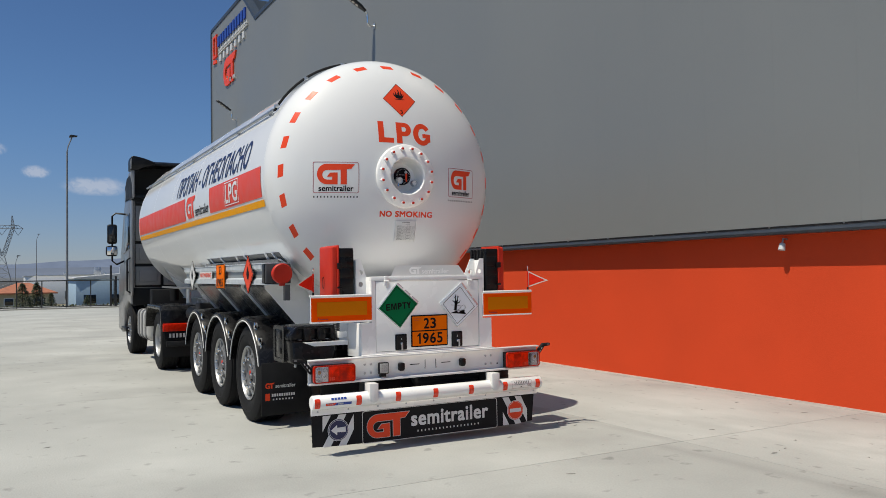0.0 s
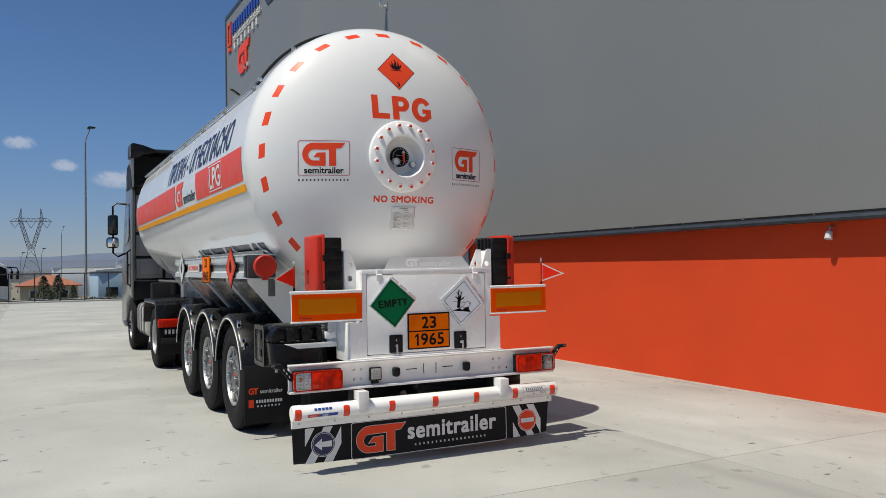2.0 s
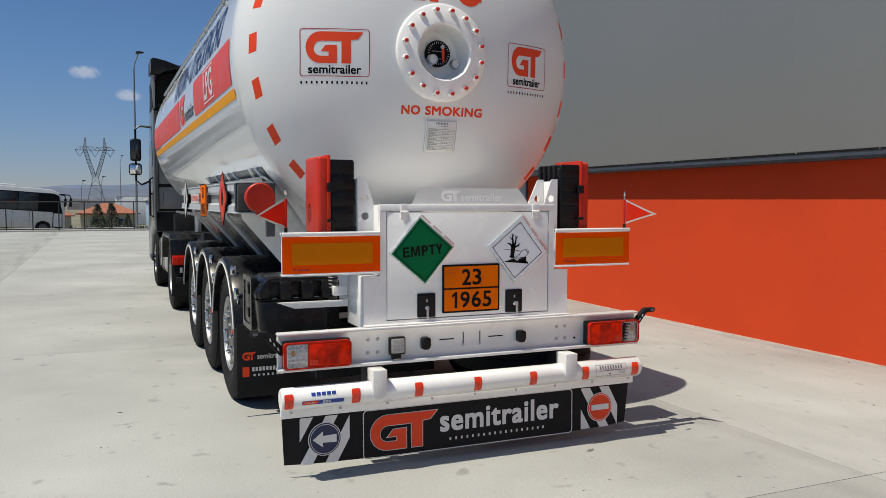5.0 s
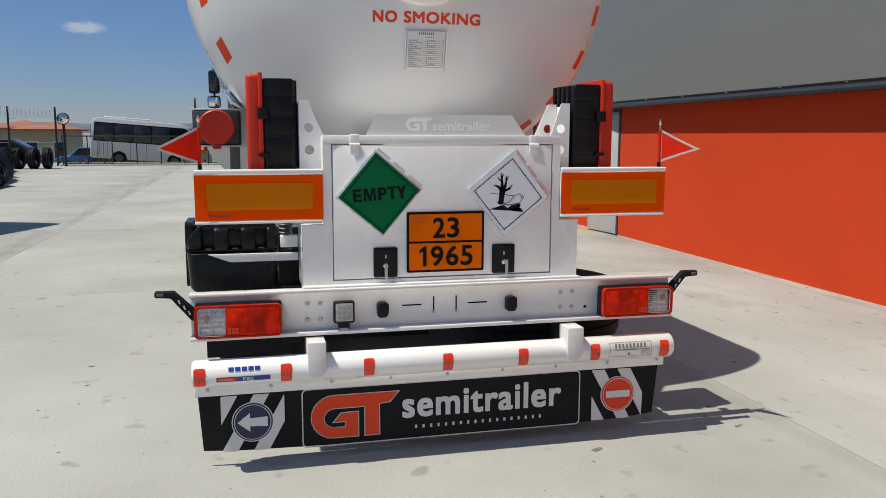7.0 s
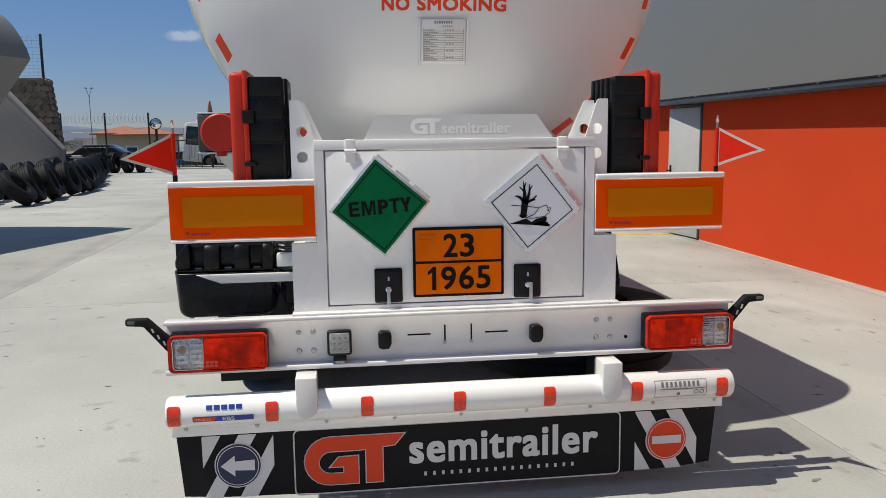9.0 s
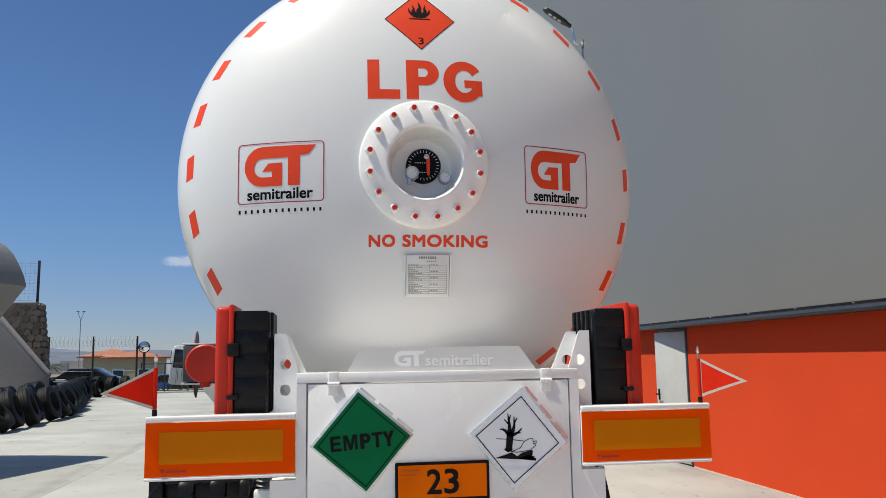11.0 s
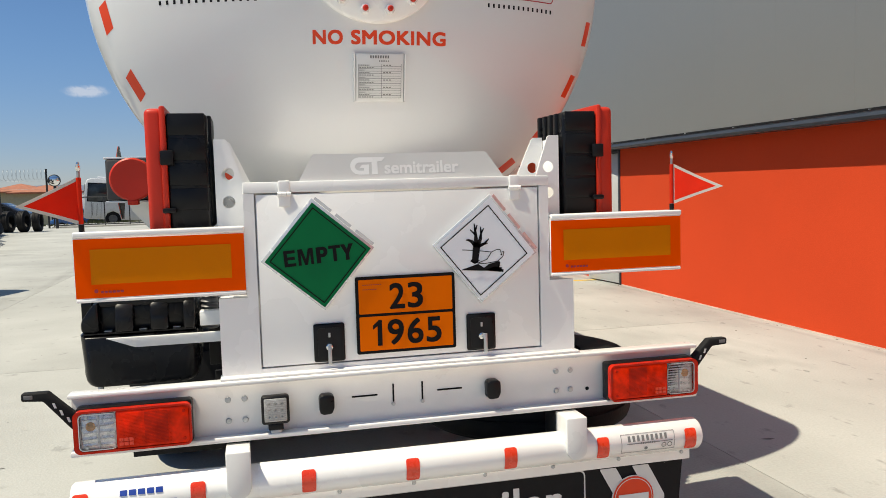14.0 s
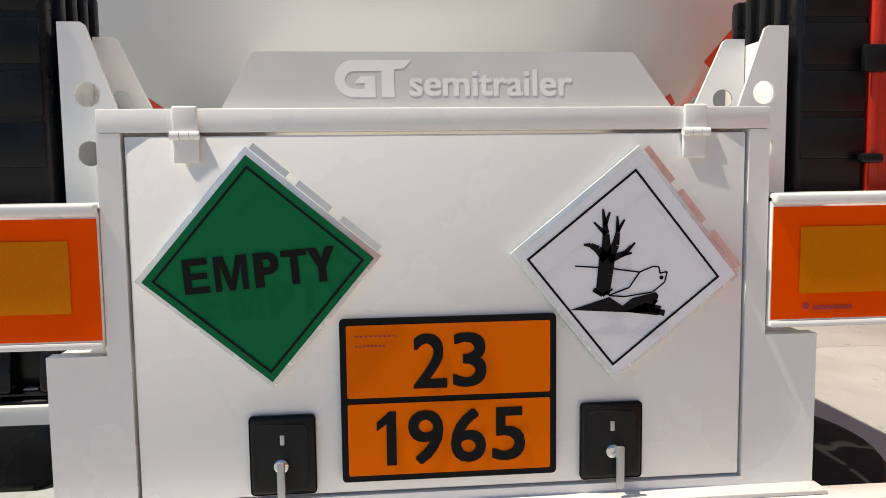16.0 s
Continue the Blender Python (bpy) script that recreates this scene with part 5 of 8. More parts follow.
# marker panels at the sides
def marker_panel(x0, x1):
    p = part("marker_panel", box(x0, x1, -0.008, 0.014, 1.184, 1.430, 0.003), M_WHITE, trailer, "orange and amber reflective marker panel")
    part("panel_lip", box(x0, x1, -0.020, 0.05, 1.414, 1.436, 0.006, 3), M_WHITE, p)
    part("panel_lip", box(x0, x1, -0.013, 0.05, 1.180, 1.193, 0.005, 2), M_WHITE, p)
    part("fluorescent_border", film([[(x0 + 0.001, 1.196), (x1 - 0.001, 1.196), (x1 - 0.001, 1.410), (x0 + 0.001, 1.410)]], flat(-0.0105)), M_FLUO, p)
    part("amber_field", film([[(x0 + 0.055, 1.245), (x1 - 0.05, 1.245), (x1 - 0.05, 1.372), (x0 + 0.055, 1.372)]], flat(-0.0125)), M_AMBER, p)
    part("panel_bar", film(bars(x0 + 0.085, x0 + 0.165, 1.213, 1.221, 6, 0.8), flat(-0.0125)), M_FRAME_RED, p)
    part("panel_bar", film([disc(x0 + 0.070, 1.221, 0.007, 10)], flat(-0.0125)), M_FRAME_RED, p)
    for x in (x0 + 0.1, x1 - 0.1):
        part("panel_stay", box(x, x + 0.04, 0.014, 0.10, 1.26, 1.30, 0.003), M_WHITE, p)


marker_panel(-1.205, -0.610)
marker_panel(0.612, 1.205)


# warning pennants
def pennant(sx):
    x = sx * 1.176
    staff = part("pennant", cyl((x, 0.012, 1.436), (x, 0.012, 1.655), 0.0055, 8), M_ALU, trailer, "red pennant with a pale edge on a short staff")
    part("staff_foot", cyl((x, 0.012, 1.434), (x, 0.012, 1.462), 0.010, 10), M_PLASTIC, staff)
    part("staff_tip", lathe([(0.0055, 0), (0.008, 0.004), (0.008, 0.018), (0.005, 0.020), (0.006, 0.026), (0.003, 0.032), (0, 0.032)], (x, 0.012, 1.655), (0, 0, 1), 12), M_CHROME, staff)
    reach = 0.190 if sx < 0 else 0.132
    o = [(x + sx * 0.006, 1.462), (x + sx * reach, 1.533), (x + sx * 0.006, 1.632)]
    part("staff_sleeve", cyl((x, 0.012, 1.464), (x, 0.012, 1.631), 0.0085, 12), M_PENNANT, staff, "red sewn sleeve")
    c = (sum(p[0] for p in o) / 3, sum(p[1] for p in o) / 3)
    inn = [(c[0] + (p[0] - c[0]) * 0.80, c[1] + (p[1] - c[1]) * 0.86) for p in o]
    inn[0], inn[2] = (x + sx * 0.008, o[0][1] + 0.014), (x + sx * 0.008, o[2][1] - 0.014)
    wave = lambda u, v, d=0.0: Vector((u, 0.012 + 0.012 * math.sin(abs(u - x) * 22) - d - (1.40 if sx > 0 else 0.45) * abs(u - x), v))
    def sheet(outlines, d, thick):
        bm = film(outlines, lambda u, v: wave(u, v, d), 0.03)
        r = bmesh.ops.extrude_face_region(bm, geom=list(bm.faces))
        bmesh.ops.translate(bm, vec=(0, thick, 0), verts=[g for g in r["geom"] if isinstance(g, bmesh.types.BMVert)])
        return bm
    part("pennant_edge", sheet(ring_quads(o, inn), 0.0, 0.002), M_PENNANT_EDGE, staff, "pale sewn edge")
    part("pennant_cloth", sheet([inn], 0.0, 0.001), M_PENNANT, staff, "bright red cloth")


pennant(-1)
pennant(1)

# ---- rear light beam ----
beam = part("light_beam", box(-1.24, 1.24, -0.028, -0.002, 0.640, 0.852, 0.002), M_BEAM, trailer, "white channel beam carrying the lamps")
part("beam_flange", box(-1.245, 1.245, -0.070, 0.0, 0.846, 0.861, 0.005, 2), M_BEAM, beam)
part("beam_flange", box(-1.245, 1.245, -0.070, 0.0, 0.634, 0.654, 0.006, 2), M_BEAM, beam)
part("beam_cap", box(-0.720, 0.720, -0.045, 0.03, 0.861, 0.870, 0.003, 2), M_BEAM, beam)
for x in (-0.697, -0.636, 0.617, 0.680):
    for z in (0.787, 0.706):
        part("bolt", lathe([(0.0115, 0), (0.0115, -0.004), (0.009, -0.008), (0, -0.009)], (x, -0.028, z), (0, 1, 0), 12), M_STEEL, beam)
part("hole_plug", lathe([(0.008, 0), (0.008, -0.002), (0, -0.002)], (0.755, -0.028, 0.703), (0, 1, 0), 12), M_BLACK_FILM, beam)
for u0, u1, v0, v1 in ((-0.232, -0.130, 0.752, 0.759), (0.110, 0.213, 0.750, 0.757), (-0.071, -0.064, 0.722, 0.795), (0.046, 0.053, 0.722, 0.795)):
    part("slot", film([rounded(u0, u1, v0, v1, 0.003)], flat(-0.0300)), M_BLACK_FILM, beam, "narrow dark slot")
for x in (-0.068, 0.0495):
    part("slot_bolt", lathe([(0.008, 0), (0.008, -0.004), (0, -0.006)], (x, -0.028, 0.714), (0, 1, 0), 10), M_STEEL, beam)


def rubber_stop(x):
    pts = [(-0.028, -0.028), (-0.015, -0.036), (0.018, -0.034), (0.028, -0.012), (0.028, 0.032), (0.016, 0.042), (-0.020, 0.042), (-0.030, 0.030)]
    part("rubber_stop", prism([(x + a, 0.741 + b) for a, b in pts], flat(-0.075), (0, 0.048, 0), 0.007), M_PLASTIC, trailer, "black rubber stop")


rubber_stop(-0.331)
rubber_stop(0.336)

# square work lamp
wl = part("work_lamp", box(-0.577, -0.473, -0.085, -0.045, 0.690, 0.800, 0.012, 3), M_PLASTIC, trailer, "square LED work lamp with black rim")
part("lamp_lens", box(-0.567, -0.483, -0.0885, -0.08, 0.702, 0.790, 0.004), M_LED_GLASS, wl)
for k in range(11):
    part("lens_rib", box(-0.564, -0.486, -0.0896, -0.088, 0.708 + k * 0.0072, 0.710 + k * 0.0072, 0.0), M_LED_DOT, wl)
for i in range(3):
    for j in range(3):
        part("lamp_cell", lathe([(0.007, 0.0), (0.0085, -0.002), (0.006, -0.0025), (0.003, 0.0), (0, 0.0)], (-0.549 + i * 0.024, -0.0885, 0.722 + j * 0.024), (0, 1, 0), 12), M_LED_DOT, wl)
part("lamp_stand", box(-0.553, -0.497, -0.07, -0.03, 0.664, 0.690, 0.004), M_PLASTIC, wl)
part("lamp_foot", box(-0.545, -0.505, -0.065, -0.03, 0.640, 0.666, 0.003), M_STEEL, wl)


# tail lamps: black tray, silver dish, red lens with a clear end, all in a red shell
def tail_lamp(sx):
    x0, x1 = 0.822, 1.222
    z0, z1 = 0.655, 0.812
    def slab(a, b, y_near, y_far, lo, hi, bev=0.0):
        return box(sx * a, sx * b, y_near, y_far, lo, hi, bev)
    tray = slab(x0, x1 - 0.004, -0.084, -0.028, z0 + 0.001, z1 + 0.003, 0.010)
    base = part("tail_lamp", tray, M_PLASTIC, trailer, "long tail lamp with red and clear lenses")
    part("reflector", slab(x0 + 0.012, x1 - 0.018, -0.100, -0.0845, z0 + 0.012, z1 - 0.012, 0.003), M_REFLECTOR, base)
    # clear end: two silver cells parted by a web, the outer one with an amber bulb
    for a, b in ((1.087, 1.137), (1.143, 1.195)):
        cell = part("dish_cell", slab(a, b, -0.1035, -0.1005, z0 + 0.019, z1 - 0.019, 0.001), M_REFLECTOR, base)
        for k in range(5):
            z = z0 + 0.026 + k * 0.0235
            part("dish_step", prism([(0.0, 0.0), (0.0, 0.012), (-0.0025, 0.004)], lambda u, v, z=z, a=a: Vector((sx * (a + 0.003), -0.1036 + u, z + v)), (sx * (b - a - 0.006), 0, 0)), M_REFLECTOR, cell)
    part("dish_web", slab(1.1375, 1.1425, -0.1058, -0.1005, z0 + 0.018, z1 - 0.018), M_SIGN_WHITE, base)
    part("bulb", lathe([(0.0, -0.001), (0.010, -0.0008), (0.016, 0.0), (0.017, 0.003)], (sx * 1.166, -0.1068, 0.752), (0, 1, 0), 14), M_AMBER_BULB, base, "amber bulb behind the clear lens")
    part("clear_lens", slab(1.083, 1.205, -0.114, -0.108, z0 + 0.0125, z1 - 0.0125, 0.003), M_CLEAR_COVER, base, "clear ribbed lens")
    seal = ring_quads(rounded(1.084, 1.205, z0 + 0.013, z1 - 0.013, 0.016, 5), rounded(1.0845, 1.2015, z0 + 0.0165, z1 - 0.0165, 0.0135, 5))
    part("window_seal", film([[(sx * u, v) for u, v in q] for q in seal], flat(-0.1155)), M_BOARD, base, "thin pale seal round the clear lens")
    # red part: two fields with fine ribs and a brighter reflex patch
    lens_red = part("red_lens", slab(x0 + 0.010, 1.0815, -0.114, -0.1005, z0 + 0.010, z1 - 0.010, 0.006), M_RED_COVER, base, "red ribbed lens")
    for a, b in ((0.905, 0.985),):
        part("lens_field", slab(a, b, -0.1146, -0.1135, z0 + 0.020, z1 - 0.018), M_RED_RIB, lens_red)
    for k in range(24):
        z = z0 + 0.021 + k * 0.0050
        part("lens_rib", slab(0.895, 1.070, -0.1152, -0.1138, z, z + 0.0016), M_RED_COVER, lens_red)
    for a in (1.024, 1.041, 1.058):
        for z in (z0 + 0.022, z0 + 0.037):
            part("reflex_cell", slab(a, a + 0.014, -0.1160, -0.1145, z, z + 0.012, 0.001), M_BAND, lens_red)
    for x, z in ((0.850, z1 - 0.028), (0.850, z0 + 0.028)):
        part("lens_screw", lathe([(0.006, 0), (0.006, -0.003), (0, -0.004)], (sx * x, -0.114, z), (0, 1, 0), 10), M_RED_RIB, base)
    for z in (z0 + 0.024, z1 - 0.024):
        part("lens_screw", lathe([(0.005, 0), (0.005, -0.002), (0, -0.003)], (sx * 1.178, -0.1145, z), (0, 1, 0), 10), M_STEEL, base)
    ring = ring_quads(rounded(x0 + 0.002, x1, z0 + 0.002, z1 - 0.002, 0.022, 6), rounded(x0 + 0.0098, 1.2055, z0 + 0.0098, z1 - 0.0098, 0.017, 6))
    bm = film([[(sx * u, v) for u, v in q] for q in ring], flat(-0.1145))
    r = bmesh.ops.extrude_face_region(bm, geom=list(bm.faces))
    bmesh.ops.translate(bm, vec=(0, 0.030, 0), verts=[g for g in r["geom"] if isinstance(g, bmesh.types.BMVert)])
    bmesh.ops.recalc_face_normals(bm, faces=bm.faces)
    part("lens_rim", bm, M_RED_LENS, base, "red moulded rim")
    # rubber arm with its end lamp
    pts = [(1.205, 0.735), (1.235, 0.735), (1.325, 0.845), (1.395, 0.850), (1.395, 0.878), (1.308, 0.878), (1.205, 0.775)]
    arm = part("marker_arm", prism([(sx * a, b) for a, b in pts], flat(-0.062), (0, 0.036, 0), 0.006), M_RUBBER, trailer, "black rubber marker lamp arm")
    for k in range(3):
        part("arm_hole", prism([(sx * (1.236 + k * 0.022), 0.765 + k * 0.027), (sx * (1.244 + k * 0.022), 0.765 + k * 0.027), (sx * (1.250 + k * 0.022), 0.783 + k * 0.027), (sx * (1.242 + k * 0.022), 0.783 + k * 0.027)], flat(-0.0645), (0, 0.002, 0)), M_GREYLET, arm)
    part("arm_lens", box(sx * 1.356, sx * 1.386, -0.0635, -0.06, 0.857, 0.871, 0.002), M_GREY_FRAME, arm)


tail_lamp(-1)
tail_lamp(1)

# ---- underrun tube with its carriers and apron ----
under = part("underrun_tube", lathe([(0.0, 0.0), (0.058, 0.0), (0.066, 0.01), (0.066, 2.45), (0.058, 2.46), (0, 2.46)], (-1.24, -0.095, 0.487), (1, 0, 0), 40), M_WHITE, trailer, "white round underrun bar")
for x in (-0.667, 0.648):
    o = arc(x, 0.495, 0.044, 180, 360, 10) + [(x + 0.044, 0.626), (x - 0.044, 0.626)]
    c = part("tube_carrier", prism(o, flat(-0.172), (0, 0.125, 0), 0.006), M_BEAM, trailer, "white bar carrier")
    part("carrier_rear", box(x - 0.04, x + 0.04, -0.046, 0.09, 0.50, 0.61, 0.006), M_DARK, c)
for k in range(7):
    x = -1.205 + k * 2.364 / 6
    o = [(a, b / 0.0685) for a, b in rounded(-0.026, 0.026, radians(143) * 0.0685, radians(222) * 0.0685, 0.011, 4)]
    bm = film([o], lambda a, b, x=x: Vector((x + a, -0.095 + 0.0685 * math.cos(b), 0.487 + 0.0685 * math.sin(b))), 0.05)
    part("red_band", bm, M_BAND, under, "red reflector patch")


def on_tube(u, v):
    a = math.pi + (0.49 - v) / 0.0675 * 1.0
    return Vector((u, -0.095 + 0.0680 * math.cos(a), 0.487 + 0.0680 * math.sin(a)))


part("tube_label", film(bars(-1.075, -0.925, 0.512, 0.532, 5, 0.8), on_tube, 0.02), M_BLUE, under)
part("tube_label", film([[(-1.13, 0.462), (-0.885, 0.462), (-0.885, 0.486), (-1.13, 0.486)]], on_tube, 0.02), M_BLUE, under)
part("tube_label", film([[(-1.128, 0.464), (-1.05, 0.464), (-1.03, 0.484), (-1.128, 0.484)]], lambda u, v: on_tube(u, v) + Vector((0, -0.001, 0)), 0.02), M_RED_FILM, under)
part("tube_label", letters("EBS", -1.010, -0.962, 0.466, 0.482, lambda u, v: on_tube(u, v) + Vector((0, -0.001, 0)), 0.02, bold=0.02), M_STRIPE, under)
part("tube_label", letters("TRAILER", -1.120, -1.056, 0.470, 0.478, lambda u, v: on_tube(u, v) + Vector((0, -0.0016, 0)), 0.02, bold=0.01), M_STRIPE, under)
part("tube_label", film(ring_quads([(0.845, 0.455), (1.085, 0.455), (1.085, 0.535), (0.845, 0.535)], [(0.847, 0.457), (1.083, 0.457), (1.083, 0.533), (0.847, 0.533)]) + bars(0.875, 1.06, 0.502, 0.526, 9, 0.55)
                          + bars(0.93, 1.0, 0.49, 0.497, 7, 0.6) + ring_quads(disc(1.035, 0.477, 0.011, 12), disc(1.035, 0.477, 0.008, 12)) + ring_quads(disc(1.062, 0.477, 0.011, 12), disc(1.062, 0.477, 0.008, 12))
                          + [[(0.87, 0.492), (1.075, 0.492), (1.075, 0.495), (0.87, 0.495)], disc(0.955, 0.470, 0.008, 8)], on_tube, 0.03), M_INK, under)

# apron: rubber sheet below a white strip
part("apron_strip", box(-1.235, 1.205, -0.075, -0.055, 0.368, 0.432, 0.003), M_WHITE, trailer, "white clamping strip")
for k in range(9):
    part("apron_bolt", lathe([(0.0085, 0), (0.0085, -0.003), (0.006, -0.007), (0, -0.007)], (-1.175 + k * 0.2925, -0.075, 0.402), (0, 1, 0), 10), M_STEEL, trailer)


def sheet_y(u, v):
    d = (0.39 - v)
    return -0.045 - 0.01 * d + 0.22 * max(0.0, abs(u) - 1.0) ** 1.3 * d * 3


def on_apron(u, v, proud=0.004):
    return Vector((u, sheet_y(u, v) - proud, v))


bm = bmesh.new()
cols = 40
low = lambda u: 0.072 - 0.012 * math.cos(u * 2.0) + 0.022 * max(0, u - 0.9)
vs = [[bm.verts.new((0, 0, 0)) for _ in range(9)] for _ in range(cols + 1)]
for i in range(cols + 1):
    for j in range(9):
        u = -1.225 + 2.415 * i / cols
        z = low(u) + (0.39 - low(u)) * j / 8
        vs[i][j].co = on_apron(u * (0.985 + 0.015 * j / 8), z, 0)
for i in range(cols):
    for j in range(8):
        bm.faces.new((vs[i][j], vs[i + 1][j], vs[i + 1][j + 1], vs[i][j + 1]))
r = bmesh.ops.extrude_face_region(bm, geom=list(bm.faces))
bmesh.ops.translate(bm, vec=(0, 0.008, 0), verts=[g for g in r["geom"] if isinstance(g, bmesh.types.BMVert)])
bmesh.ops.recalc_face_normals(bm, faces=bm.faces)
apron = part("rubber_apron", bm, M_RUBBER, trailer, "black rubber apron with printed signs")
part("apron_frame", film(ring_quads(rounded(-0.737, 0.732, 0.064, 0.362, 0.025), rounded(-0.731, 0.726, 0.070, 0.356, 0.021)), on_apron, 0.08), M_GREYLET, apron)
for o in mark(-0.69, 0.105, 0.435, 0.215):
    part("mark_outline", film([outset(o, 0.0045)], on_apron, 0.08), M_GREYLET, apron)
part("apron_mark", film(mark(-0.69, 0.105, 0.435, 0.215), lambda u, v: on_apron(u, v, 0.006), 0.08), M_RED_FILM, apron, "red block mark")
spell("letter", "semitrailer", -0.235, 0.625, 0.175, 0.318, on_apron, M_STRIPE, apron, "white letter", longest=0.1, bold=0.034, gap=1.08)
for o in bars(-0.17, 0.54, 0.118, 0.136, 18, 0.30):
    part("apron_bar", film([o], on_apron), M_GREYLET, apron)


def apron_sign(u0, u1, v0, v1, sgn, cu, cv, face):
    q = []
    w = u1 - u0
    slant = 0.55
    for k in range(-2, 6):
        a = u0 + k * w * 0.5
        strip = [(a, v0), (a + w * 0.25, v0), (a + w * 0.25 + sgn * slant * (v1 - v0), v1), (a + sgn * slant * (v1 - v0), v1)]
        q.append(clip(strip, u0, u1))
    part("chevron_stripe", film([o for o in q if len(o) > 2], on_apron, 0.08), M_STRIPE, apron)
    part("sign_disc", film([disc(cu, cv, 0.100)], lambda u, v: on_apron(u, v, 0.006), 0.08), M_STRIPE, apron)
    s = part("sign_disc", film([disc(cu, cv, 0.095)], lambda u, v: on_apron(u, v, 0.008), 0.08), face, apron)
    part("sign_ring", film(ring_quads(disc(cu, cv, 0.088), disc(cu, cv, 0.085)), lambda u, v: on_apron(u, v, 0.010), 0.08), M_STRIPE, apron)
    return s


def clip(poly, u0, u1):
    """Cuts an outline to u0 <= u <= u1."""
    for bound, keep in ((u0, 1), (u1, -1)):
        res = []
        for (a, b), (c, d) in zip(poly, poly[1:] + poly[:1]):
            ia, ic = (a - bound) * keep >= 0, (c - bound) * keep >= 0
            if ia:
                res.append((a, b))
            if ia != ic:
                t = (bound - a) / (c - a)
                res.append((bound, b + (d - b) * t))
        poly = res
        if len(poly) < 3:
            return []
    return poly


apron_sign(-1.12, -0.82, 0.075, 0.355, 1, -0.972, 0.220, M_NAVY)
arrow = [(-1.045, 0.220), (-0.985, 0.267), (-0.985, 0.240), (-0.902, 0.244), (-0.902, 0.196), (-0.985, 0.200), (-0.985, 0.173)]
part("sign_arrow", film([arrow], lambda u, v: on_apron(u, v, 0.011), 0.08), M_STRIPE, apron, "white arrow")
apron_sign(0.80, 1.10, 0.077, 0.355, -1, 0.950, 0.216, M_RED_FILM)
part("sign_bar", film([[(0.880, 0.198), (1.020, 0.198), (1.020, 0.236), (0.880, 0.236)]], lambda u, v: on_apron(u, v, 0.011), 0.08), M_STRIPE, apron, "white bar")


# ---- wheels and fenders ----
def lug_ring(c, sx, r, n, x, material, parent):
    for k in range(n):
        a = math.tau * k / n
        part("lug_nut", lathe([(0.016, 0), (0.016, 0.02), (0.010, 0.03), (0, 0.03)], (x, c[1] + r * math.cos(a), c[2] + r * math.sin(a)), (sx, 0, 0), 6), material, parent, smooth=20)


